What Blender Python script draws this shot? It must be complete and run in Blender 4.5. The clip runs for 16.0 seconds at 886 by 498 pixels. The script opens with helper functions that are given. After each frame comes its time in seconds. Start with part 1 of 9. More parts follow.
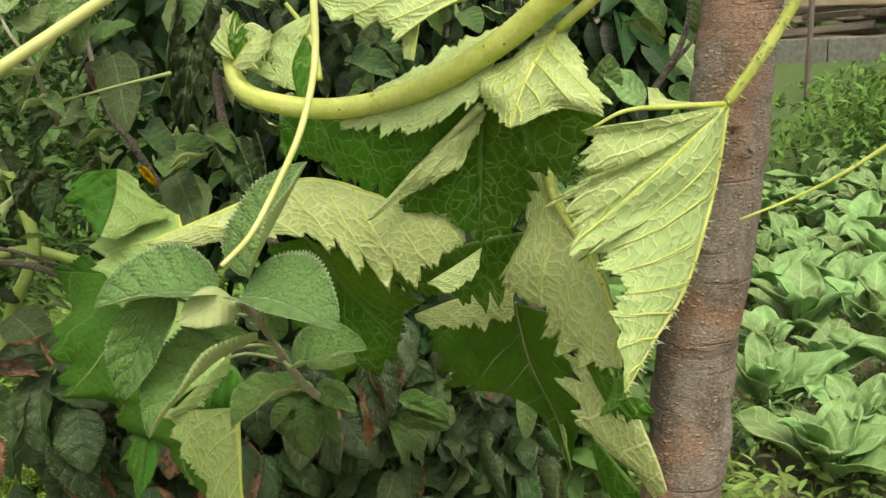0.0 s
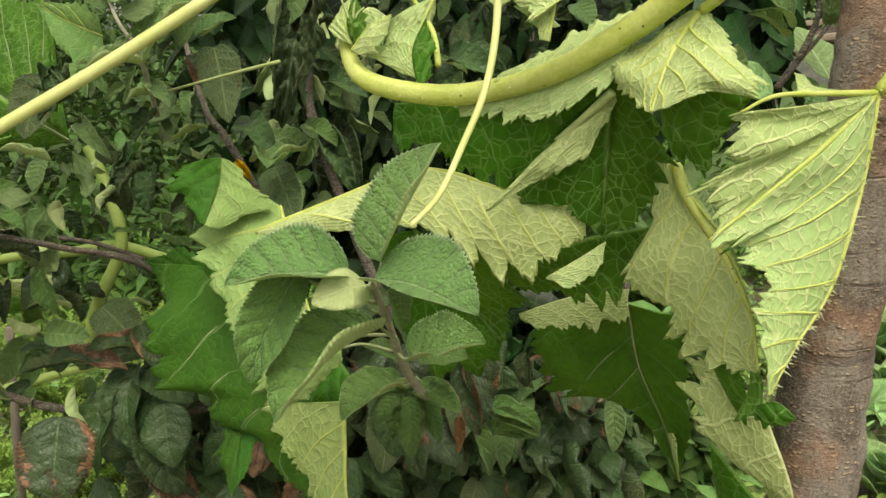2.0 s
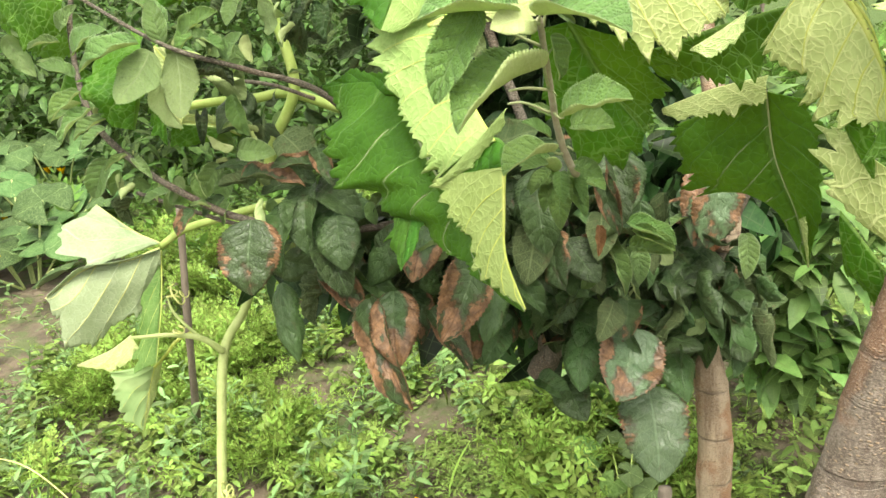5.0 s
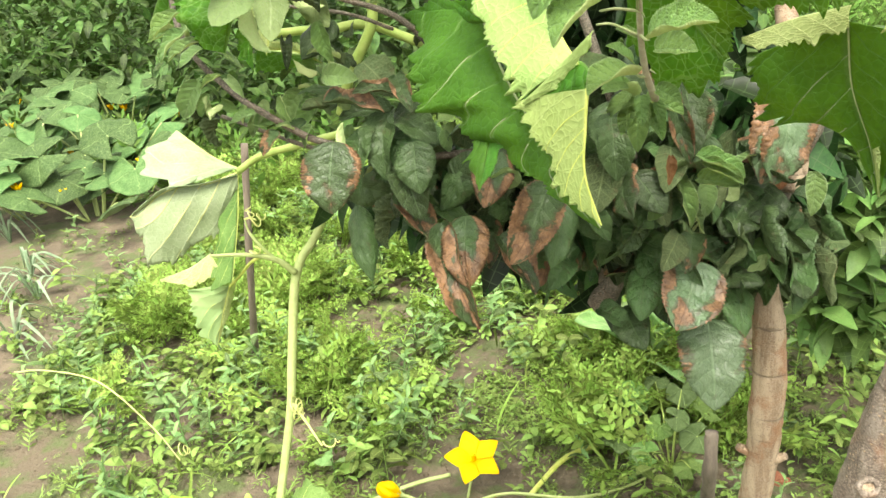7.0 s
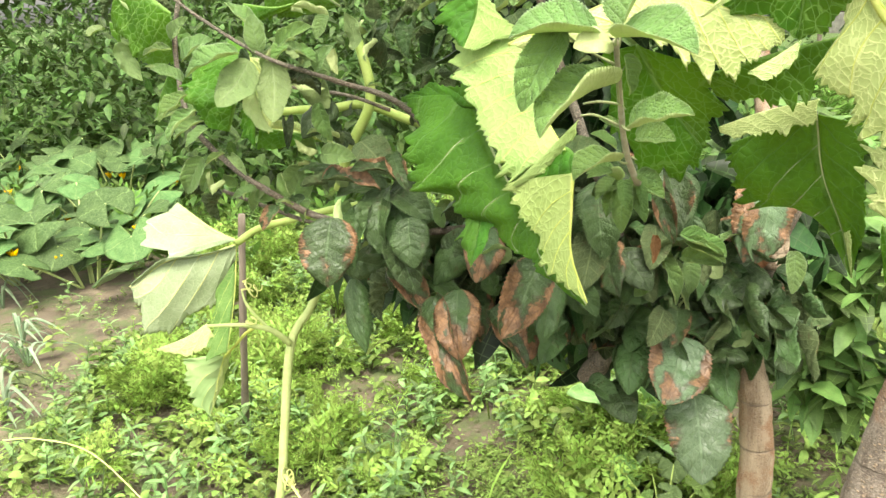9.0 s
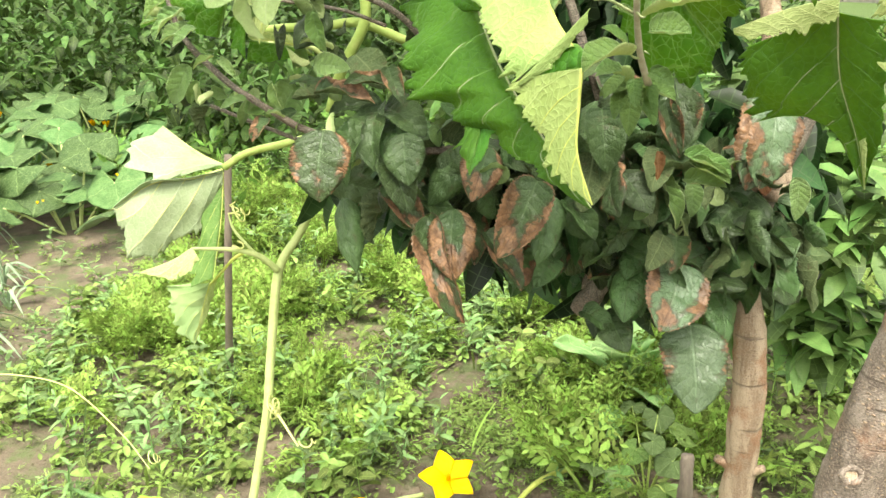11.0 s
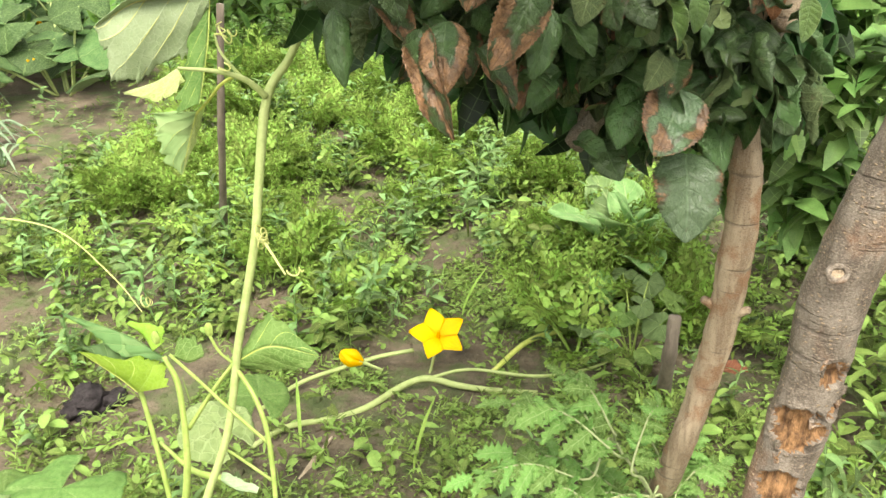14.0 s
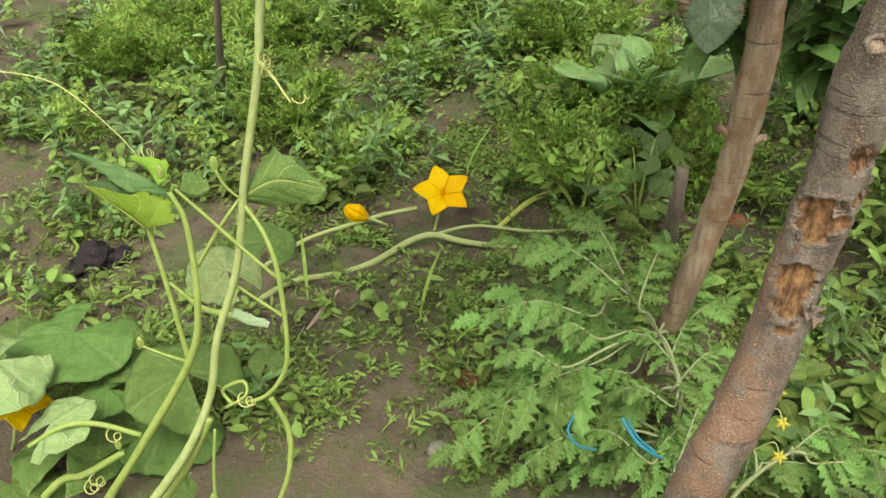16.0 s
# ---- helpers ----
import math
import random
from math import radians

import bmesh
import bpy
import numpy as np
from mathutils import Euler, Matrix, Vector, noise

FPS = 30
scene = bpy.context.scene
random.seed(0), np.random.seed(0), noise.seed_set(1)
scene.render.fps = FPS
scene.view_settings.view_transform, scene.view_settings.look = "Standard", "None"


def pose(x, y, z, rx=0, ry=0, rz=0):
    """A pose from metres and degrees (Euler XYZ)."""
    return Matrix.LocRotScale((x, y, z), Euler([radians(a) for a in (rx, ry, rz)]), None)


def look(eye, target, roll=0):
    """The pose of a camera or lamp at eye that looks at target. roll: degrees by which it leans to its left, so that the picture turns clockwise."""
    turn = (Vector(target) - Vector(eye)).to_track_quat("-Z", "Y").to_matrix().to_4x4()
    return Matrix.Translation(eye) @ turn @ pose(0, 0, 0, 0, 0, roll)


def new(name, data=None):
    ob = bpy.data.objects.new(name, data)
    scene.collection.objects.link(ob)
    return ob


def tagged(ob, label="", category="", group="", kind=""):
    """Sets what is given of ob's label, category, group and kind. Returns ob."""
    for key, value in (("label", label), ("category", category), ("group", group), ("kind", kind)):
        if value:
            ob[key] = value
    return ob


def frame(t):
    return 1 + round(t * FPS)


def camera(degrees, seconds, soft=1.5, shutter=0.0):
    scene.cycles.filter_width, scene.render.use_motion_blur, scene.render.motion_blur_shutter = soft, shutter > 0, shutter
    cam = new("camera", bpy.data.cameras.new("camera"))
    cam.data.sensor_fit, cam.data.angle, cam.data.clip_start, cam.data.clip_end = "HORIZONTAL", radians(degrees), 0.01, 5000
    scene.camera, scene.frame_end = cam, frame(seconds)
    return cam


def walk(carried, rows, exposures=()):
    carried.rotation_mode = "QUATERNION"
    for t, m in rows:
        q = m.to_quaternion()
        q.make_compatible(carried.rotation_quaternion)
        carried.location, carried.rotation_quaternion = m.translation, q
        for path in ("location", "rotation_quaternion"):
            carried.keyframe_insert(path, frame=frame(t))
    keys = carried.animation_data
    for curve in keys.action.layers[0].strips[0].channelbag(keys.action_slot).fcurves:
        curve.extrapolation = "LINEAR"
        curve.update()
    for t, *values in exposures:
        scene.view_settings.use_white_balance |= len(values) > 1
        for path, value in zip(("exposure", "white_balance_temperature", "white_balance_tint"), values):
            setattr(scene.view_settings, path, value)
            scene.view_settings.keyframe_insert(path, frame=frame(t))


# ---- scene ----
cam = camera(55.8, 16.0)
METRES, EYE, TILT, LEAN, TURN = 0.5, 1.44, -16.0, 5.0, 0.0
ROWS = [
    (0.0, 0.0, 0.0, 0.0, 0.0, 0.0, -0.0),
    (0.5, -0.0228, -0.0054, 0.0004, 0.77, 0.64, 0.06),
    (1.0, -0.0545, -0.0099, 0.0029, 1.56, 1.27, -0.1),
    (1.5, -0.0707, 0.0023, -0.0021, 2.61, 1.36, -0.74),
    (2.0, -0.0756, 0.0311, -0.027, 3.29, 1.09, -1.43),
    (2.5, -0.0702, 0.0358, -0.0435, 4.0, 0.63, -1.69),
    (3.0, -0.0737, 0.0312, -0.0616, 4.69, -0.17, -1.91),
    (3.5, -0.0703, 0.0212, -0.0853, 5.21, -1.04, -1.84),
    (4.0, -0.0602, -0.0005, -0.107, 5.9, -1.7, -1.88),
    (4.5, -0.0776, -0.0495, -0.1645, 8.47, -2.72, -2.22),
    (5.0, -0.0831, -0.1123, -0.2112, 12.2, -4.21, -2.34),
    (7.5, -0.1123, -0.2079, -0.2621, 15.7, -7.88, -4.0),
    (8.0, -0.0949, -0.2355, -0.2373, 15.59, -5.11, -4.17),
    (10.5, -0.1045, -0.2277, -0.3037, 14.18, -2.37, -5.64),
    (11.0, -0.1173, -0.2015, -0.3394, 14.35, -5.38, -6.08),
    (11.5, -0.1184, -0.1828, -0.3604, 14.54, -6.59, -6.53),
    (12.0, -0.121, -0.174, -0.3868, 14.63, -8.16, -6.99),
    (12.5, -0.1085, -0.1681, -0.4067, 14.65, -9.51, -7.31),
    (13.0, -0.1005, -0.1725, -0.4247, 14.63, -10.67, -7.43),
    (13.5, -0.0965, -0.1719, -0.4534, 14.59, -11.84, -7.56),
    (14.0, -0.0861, -0.1754, -0.4807, 14.54, -13.08, -7.82),
    (14.5, -0.0755, -0.1862, -0.5109, 14.43, -14.38, -8.04),
    (15.0, -0.0645, -0.1854, -0.5463, 14.31, -16.42, -7.93),
    (15.5, -0.0576, -0.1807, -0.5749, 14.23, -18.59, -7.61),
    (16.0, -0.0909, -0.1835, -0.6319, 14.42, -20.84, -7.65),
]
walk(cam, [(t, pose(0, 0, EYE, TILT, LEAN, TURN) @ pose(METRES * x, METRES * y, METRES * z, 90 + pitch, roll, yaw)) for t, x, y, z, yaw, pitch, roll in ROWS],
     exposures=[(0.0, 0.58, 7250, 5), (0.5, 0.36, 7250, 5), (1.0, 0.34, 7250, 5), (1.5, 0.60, 7250, 5), (2.0, 0.58, 7250, 5), (2.5, 0.32, 7250, 5), (3.5, 0.42, 7250, 5), (4.0, 0.68, 7250, 5), (4.5, 0.98, 7250, 5), (5.0, 1.62, 7050, 6.5), (7.5, 1.83, 7050, 6.5), (10.5, 1.92, 7050, 6.5), (11.5, 1.90, 7050, 6.5), (12.5, 1.60, 7050, 6.5), (13.5, 1.50, 7050, 6.5), (14.5, 1.55, 7050, 6.5), (15.0, 1.45, 7050, 6.5), (16.0, 0.66, 7050, 6.5)])

# world: a bright overcast sky and a broad weak sun behind thin cloud
SUN_UP, SUN_TURN = radians(63), radians(162)
sky_world = bpy.data.worlds.new("overcast_sky")
scene.world = sky_world
sky_world.use_nodes = True
sky_nodes = sky_world.node_tree.nodes
sky_tex = sky_nodes.new("ShaderNodeTexSky")
sky_tex.sky_type, sky_tex.sun_disc = "NISHITA", False
sky_tex.sun_elevation, sky_tex.sun_rotation = SUN_UP, SUN_TURN
sky_tex.air_density, sky_tex.dust_density, sky_tex.ozone_density = 1.0, 4.0, 1.0
sky_hue = sky_nodes.new("ShaderNodeHueSaturation")
sky_hue.inputs["Saturation"].default_value = 0.12
sky_world.node_tree.links.new(sky_tex.outputs[0], sky_hue.inputs["Color"])
sky_world.node_tree.links.new(sky_hue.outputs[0], sky_nodes["Background"].inputs[0])
sky_nodes["Background"].inputs[1].default_value = 0.15
sun = new("sun", bpy.data.lights.new("sun", "SUN"))
sun.data.energy, sun.data.angle, sun.data.color = 1.5, radians(35), (1.0, 0.96, 0.88)
sun.matrix_world = look((2 * math.sin(SUN_TURN), 2 * math.cos(SUN_TURN), 2 * math.tan(SUN_UP)), (0, 0, 0))


# materials
class Nodes:
    """Short hand for building one node material."""

    def __init__(self, name):
        self.mat = bpy.data.materials.new(name)
        self.mat.use_nodes = True
        self.tree = self.mat.node_tree
        self.bsdf = self.tree.nodes["Principled BSDF"]
        self.out = self.tree.nodes["Material Output"]
        self.coords = self.tree.nodes.new("ShaderNodeTexCoord")
        self.info = self.tree.nodes.new("ShaderNodeObjectInfo")

    def link(self, a, b):
        if isinstance(a, (int, float)):
            b.default_value = a
        elif isinstance(a, tuple):
            b.default_value = (*a, 1.0) if len(a) == 3 else a
        else:
            self.tree.links.new(a, b)

    def math(self, op, a, b=0.0, c=0.0):
        n = self.tree.nodes.new("ShaderNodeMath")
        n.operation = op
        for v, s in zip((a, b, c), n.inputs):
            self.link(v, s)
        return n.outputs[0]

    def ramp(self, a, lo, hi, to0=0.0, to1=1.0):
        n = self.tree.nodes.new("ShaderNodeMapRange")
        n.interpolation_type = "SMOOTHSTEP"
        for v, s in zip((a, lo, hi, to0, to1), n.inputs):
            self.link(v, s)
        return n.outputs[0]

    def mix(self, f, a, b, mode="MIX"):
        n = self.tree.nodes.new("ShaderNodeMix")
        n.data_type, n.blend_type = "RGBA", mode
        self.link(f, n.inputs[0])
        self.link(a, n.inputs[6])
        self.link(b, n.inputs[7])
        return n.outputs[2]

    def noise(self, scale, detail=3.0, vec=None, rough=0.55):
        n = self.tree.nodes.new("ShaderNodeTexNoise")
        self.link(vec or self.coords.outputs["Object"], n.inputs["Vector"])
        n.inputs["Scale"].default_value, n.inputs["Detail"].default_value, n.inputs["Roughness"].default_value = scale, detail, rough
        return n.outputs[0]

    def cells(self, scale, feature="DISTANCE_TO_EDGE", vec=None, out="Distance"):
        n = self.tree.nodes.new("ShaderNodeTexVoronoi")
        n.feature = feature
        self.link(vec or self.coords.outputs["Object"], n.inputs["Vector"])
        n.inputs["Scale"].default_value = scale
        return n.outputs[out]

    def stretch(self, x, y, z, src="Object"):
        n = self.tree.nodes.new("ShaderNodeMapping")
        self.link(self.coords.outputs[src], n.inputs[0])
        n.inputs["Scale"].default_value = (x, y, z)
        return n.outputs[0]

    def warp(self, scale, amount):
        """Object coordinates shaken by noise, so that cell edges run in bows."""
        n = self.tree.nodes.new("ShaderNodeTexNoise")
        self.link(self.coords.outputs["Object"], n.inputs["Vector"])
        n.inputs["Scale"].default_value, n.inputs["Detail"].default_value = scale, 2.0
        m = self.tree.nodes.new("ShaderNodeVectorMath")
        m.operation = "MULTIPLY_ADD"
        self.link(n.outputs["Color"], m.inputs[0])
        m.inputs[1].default_value = (amount, amount, amount)
        self.link(self.coords.outputs["Object"], m.inputs[2])
        return m.outputs[0]

    def bump(self, height, strength, distance):
        n = self.tree.nodes.new("ShaderNodeBump")
        n.inputs["Strength"].default_value, n.inputs["Distance"].default_value = strength, distance
        self.link(height, n.inputs["Height"])
        self.link(n.outputs[0], self.bsdf.inputs["Normal"])
        return n.outputs[0]

    def uv(self):
        n = self.tree.nodes.new("ShaderNodeSeparateXYZ")
        self.link(self.coords.outputs["UV"], n.inputs[0])
        return n.outputs[0], n.outputs[1]

    def finish(self, colour, rough, translucent=0.0, normal=None, glow=None):
        self.link(colour, self.bsdf.inputs["Base Color"])
        self.link(rough, self.bsdf.inputs["Roughness"])
        if translucent:
            t = self.tree.nodes.new("ShaderNodeBsdfTranslucent")
            self.link(glow or colour, t.inputs[0])
            if normal:
                self.link(normal, t.inputs[1])
            m = self.tree.nodes.new("ShaderNodeMixShader")
            m.inputs[0].default_value = translucent
            self.link(self.bsdf.outputs[0], m.inputs[1])
            self.link(t.outputs[0], m.inputs[2])
            self.link(m.outputs[0], self.out.inputs[0])
        return self.mat


def leaf_material(name, deep, light, vein, vein_width=0.06, net=0.0, net_scale=120.0, rough=0.5, relief=0.5, lift=0.001,
                  vary=0.25, scorch=0.0, islands=False, rim=None, dots=0.0, translucent=0.25, midrib=0.07, specular=0.4, unit=1.0, strong=0.8, glow=None,
                  rungs=0.0, down=0.0, blotches=0.0):
    """Leaf skin: the UV map holds the vein count (x) and the way from midrib to margin (y). unit: metres to one unit of the mesh; glow: the colour of the light
    that each of the two skins lets through; net: below zero the veins stand out from the skin, above zero they are sunk; rungs: cross veins between two side
    veins on the way to the margin; down: a coat of fine pale hairs; blotches: old brown stains."""
    n = Nodes(name)
    s, u = n.uv()
    shake = n.math("MULTIPLY", n.math("SUBTRACT", n.noise(55.0 * unit, 2.0), 0.5), 0.30)
    s = n.math("ADD", s, shake)
    line = n.math("ABSOLUTE", n.math("SUBTRACT", n.math("FRACT", n.math("ADD", s, 0.5)), 0.5))
    veins = n.ramp(line, vein_width, vein_width * 0.3)
    pillow = n.ramp(line, 0.0, 0.4)
    rib = n.ramp(u, midrib, midrib * 0.3)
    veins = n.math("MAXIMUM", n.math("MULTIPLY", veins, 0.85), rib)
    blotch = n.noise(26.0 * unit, 4.0)
    fine = n.noise(300.0 * unit, 3.0)
    tone = n.math("ADD", n.math("MULTIPLY", blotch, 0.7), n.math("MULTIPLY", fine, 0.3))
    colour = n.mix(n.ramp(tone, 0.34, 0.66), deep, light)
    hue = n.tree.nodes.new("ShaderNodeHueSaturation")
    chance = n.info.outputs["Random"]
    if islands:
        chance = n.tree.nodes.new("ShaderNodeNewGeometry").outputs["Random Per Island"]
    n.link(n.math("ADD", 0.484, n.math("MULTIPLY", chance, 0.032)), hue.inputs["Hue"])
    n.link(n.ramp(chance, 0.0, 1.0, 1.0 - vary, 1.0 + vary), hue.inputs["Value"])
    n.link(colour, hue.inputs["Color"])
    colour = hue.outputs[0]
    sign = -1.0 if net > 0 else 1.0
    height = n.math("ADD", n.math("MULTIPLY", veins, 0.8 * sign), n.math("MULTIPLY", pillow, -0.5 * sign))
    height = n.math("ADD", height, n.math("MULTIPLY", n.noise(90.0 * unit, 2.0), 0.6))
    if rungs:
        row = n.math("FLOOR", n.math("ADD", s, 0.5))
        shift = n.math("FRACT", n.math("MULTIPLY", n.math("SINE", n.math("MULTIPLY", row, 12.99)), 43.7))
        bend = n.math("MULTIPLY", n.math("SUBTRACT", n.noise(70.0 * unit, 2.0), 0.5), 1.7)
        climb = n.math("ADD", n.math("ADD", n.math("MULTIPLY", u, rungs), shift), n.math("ADD", bend, n.math("MULTIPLY", line, 1.3)))
        step = n.math("ABSOLUTE", n.math("SUBTRACT", n.math("FRACT", climb), 0.5))
        rung = n.math("MULTIPLY", n.ramp(step, 0.080, 0.040), n.ramp(u, 0.02, 0.10))
        veins = n.math("MAXIMUM", veins, n.math("MULTIPLY", rung, 0.85))
        height = n.math("ADD", height, n.math("ADD", n.math("MULTIPLY", rung, 0.55 * sign), n.math("MULTIPLY", n.ramp(step, 0.0, 0.45), -0.20 * sign)))
    if net:
        bowed = n.warp(net_scale * unit * 0.9, 0.38 / (net_scale * unit))
        web = n.ramp(n.cells(net_scale * unit, vec=bowed), 0.060, 0.030)
        puff = n.ramp(n.cells(net_scale * unit, vec=bowed), 0.0, 0.35)
        veins = n.math("MAXIMUM", veins, n.math("MULTIPLY", web, abs(net)))
        height = n.math("ADD", height, n.math("ADD", n.math("MULTIPLY", web, 0.35 * sign), n.math("MULTIPLY", puff, -0.25 * sign)))
    colour = n.mix(n.math("MULTIPLY", veins, strong), colour, vein)
    if rim:
        colour = n.mix(n.ramp(u, 0.94, 0.99, 0.0, 0.8), colour, rim)
    if dots:
        spots = n.ramp(n.cells(300.0 * unit, "F1"), 0.16, 0.07)
        keep = n.ramp(n.noise(50.0 * unit), 0.52, 0.62)
        colour = n.mix(n.math("MULTIPLY", n.math("MULTIPLY", spots, keep), dots), colour, (0.05, 0.045, 0.02))
    if blotches:
        stain = n.math("MULTIPLY", n.ramp(n.noise(60.0 * unit, 5.0, None, 0.7), 0.60, 0.68), blotches)
        colour = n.mix(stain, colour, (0.075, 0.040, 0.022))
    if scorch:
        edge = n.math("MAXIMUM", u, n.math("DIVIDE", s, 6.6))
        edge = n.math("ADD", edge, n.math("MULTIPLY", n.math("SUBTRACT", n.noise(30.0 * unit, 4.0), 0.5), 2.3))
        edge = n.math("ADD", edge, n.math("MULTIPLY", n.math("SUBTRACT", n.info.outputs["Random"], 0.5), 0.5))
        burnt = n.ramp(edge, 1.14 - scorch, 1.2 - scorch)
        rust = n.mix(n.ramp(n.noise(90.0 * unit, 5.0, None, 0.6), 0.30, 0.70), (0.085, 0.046, 0.021), (0.29, 0.160, 0.080))
        rim = n.math("MULTIPLY", n.ramp(edge, 1.02 - scorch, 1.14 - scorch), 0.6)
        colour = n.mix(rim, colour, (0.045, 0.026, 0.014))
        colour = n.mix(burnt, colour, n.mix(n.math("MULTIPLY", veins, 0.5), rust, (0.07, 0.035, 0.02)))
    bump = n.bump(height, relief, lift)
    n.bsdf.inputs["Specular IOR Level"].default_value = specular
    if down:
        n.bsdf.inputs["Sheen Weight"].default_value, n.bsdf.inputs["Sheen Roughness"].default_value = down, 0.4
    return n.finish(colour, n.ramp(fine, 0.2, 0.8, rough - 0.1, rough + 0.12), translucent, bump, n.mix(n.math("MULTIPLY", veins, 0.6), n.mix(n.ramp(tone, 0.34, 0.66), tuple(0.8 * c for c in glow), glow), vein) if glow else None)


A = 0.075
APPLE_TOP = leaf_material("apple_leaf_top", (0.070, 0.135, 0.040), (0.115, 0.200, 0.062), (0.24, 0.34, 0.14), 0.06, 0.3, 300, 0.45, 0.6, 0.0010, unit=A, specular=0.35, rim=(0.30, 0.42, 0.19), translucent=0.3, glow=(0.75, 0.95, 0.30), rungs=6)
APPLE_UNDER = leaf_material("apple_leaf_under", (0.140, 0.205, 0.082), (0.210, 0.280, 0.118), (0.30, 0.37, 0.18), 0.06, -0.3, 300, 0.75, 0.6, 0.0010, unit=A, specular=0.2, translucent=0.3, glow=(0.75, 0.95, 0.35), rungs=6, blotches=0.5)
APPLE_DARK = leaf_material("old_apple_leaf_top", (0.026, 0.057, 0.015), (0.054, 0.100, 0.029), (0.070, 0.120, 0.043), 0.07, 0.25, 200, 0.40, 0.7, 0.0011, unit=A, vary=0.5, specular=0.40, translucent=0.12, rungs=5, blotches=0.35)
APPLE_BURNT = leaf_material("scorched_apple_leaf_top", (0.026, 0.057, 0.016), (0.054, 0.098, 0.030), (0.070, 0.117, 0.043), 0.06, 0.25, 200, 0.42, 0.7, 0.0011, scorch=0.37, unit=A, specular=0.40, translucent=0.12, rungs=5)
APPLE_RIM = leaf_material("brown_rimmed_apple_leaf_top", (0.026, 0.057, 0.016), (0.054, 0.098, 0.030), (0.070, 0.117, 0.043), 0.06, 0.25, 200, 0.42, 0.7, 0.0011, scorch=0.51, unit=A, specular=0.40, translucent=0.12, rungs=5)
APPLE_AGED = leaf_material("aged_apple_leaf_top", (0.055, 0.100, 0.042), (0.095, 0.150, 0.068), (0.12, 0.18, 0.09), 0.05, 0.25, 200, 0.36, 0.7, 0.0011, scorch=0.20, unit=A, specular=0.5, translucent=0.12, rungs=5)
APPLE_DULL = leaf_material("old_apple_leaf_under", (0.045, 0.076, 0.028), (0.080, 0.115, 0.044), (0.14, 0.18, 0.08), 0.07, -0.3, 240, 0.7, 0.6, 0.0009, unit=A, specular=0.2, translucent=0.15, rungs=5, blotches=0.6)
# Darker than the other apple leaves: shade inside the crown is in this colour
INNER_SHADE = leaf_material("shade_toned_inner_leaf", (0.012, 0.034, 0.009), (0.030, 0.068, 0.018), (0.06, 0.10, 0.04), 0.06, 0.0, 200, 0.45, 0.3, 0.0007, vary=0.6, islands=True, specular=0.25, translucent=0.12)
INNER_BIG = leaf_material("dark_bush_leaf", (0.085, 0.165, 0.040), (0.160, 0.270, 0.075), (0.15, 0.24, 0.07), 0.06, 0.0, 200, 0.45, 0.3, 0.0007, vary=0.55, islands=True, specular=0.3)
SHOOT_TOP = leaf_material("young_apple_leaf_top", (0.098, 0.192, 0.054), (0.152, 0.268, 0.085), (0.28, 0.39, 0.16), 0.09, 0.25, 260, 0.55, 1.0, 0.0016, 0.08, unit=A, specular=0.3, rim=(0.46, 0.55, 0.36), strong=0.7, translucent=0.3, glow=(0.75, 0.95, 0.35), rungs=6, down=0.10)
SHOOT_GREEN = leaf_material("young_apple_leaf_green", (0.095, 0.200, 0.048), (0.150, 0.280, 0.078), (0.28, 0.42, 0.16), 0.09, 0.25, 260, 0.5, 1.0, 0.0016, 0.08, unit=A, specular=0.35, rim=(0.34, 0.46, 0.22), strong=0.7, translucent=0.3, glow=(0.75, 0.95, 0.28), rungs=6, down=0.05)
SHOOT_UNDER = leaf_material("young_apple_leaf_under", (0.40, 0.50, 0.21), (0.50, 0.60, 0.28), (0.56, 0.64, 0.32), 0.08, -0.2, 300, 0.85, 0.5, 0.0010, vary=0.08, unit=A, specular=0.2, translucent=0.25, glow=(0.8, 0.95, 0.4), rungs=5)
SQUASH_TOP = leaf_material("squash_leaf_top", (0.020, 0.076, 0.007), (0.040, 0.120, 0.012), (0.26, 0.42, 0.11), 0.032, 0.55, 135, 0.5, 0.9, 0.0012, 0.12, translucent=0.30, specular=0.16, strong=0.85, glow=(0.60, 1.0, 0.10))
SQUASH_TOP_OLD = leaf_material("older_squash_leaf_top", (0.026, 0.086, 0.010), (0.046, 0.126, 0.017), (0.15, 0.28, 0.065), 0.045, 0.30, 135, 0.5, 0.9, 0.0012, 0.12, translucent=0.30, specular=0.16, strong=0.85, glow=(0.60, 1.0, 0.10))
SQUASH_UNDER = leaf_material("squash_leaf_under", (0.38, 0.495, 0.175), (0.47, 0.580, 0.240), (0.74, 0.80, 0.38), 0.055, -0.50, 130, 0.75, 0.8, 0.0013, 0.07, dots=0.9, specular=0.15, translucent=0.25, strong=1.0, glow=(0.9, 1.0, 0.42), rungs=8)
# Darker copy of the underside: the left lobe's weaker light is in its colour
SQUASH_UNDER_DIM = leaf_material("dim_lit_squash_leaf_under", (0.235, 0.345, 0.098), (0.300, 0.415, 0.140), (0.46, 0.56, 0.22), 0.045, -0.35, 130, 0.75, 0.8, 0.0013, 0.07, dots=0.9, specular=0.15, translucent=0.25, strong=0.85, glow=(0.9, 1.0, 0.42), rungs=8)
SQUASH_FAR = leaf_material("bed_squash_leaf", (0.056, 0.118, 0.034), (0.105, 0.185, 0.060), (0.22, 0.32, 0.12), 0.03, 0.5, 90, 0.6, 0.6, 0.004, 0.4, unit=0.2, specular=0.25)
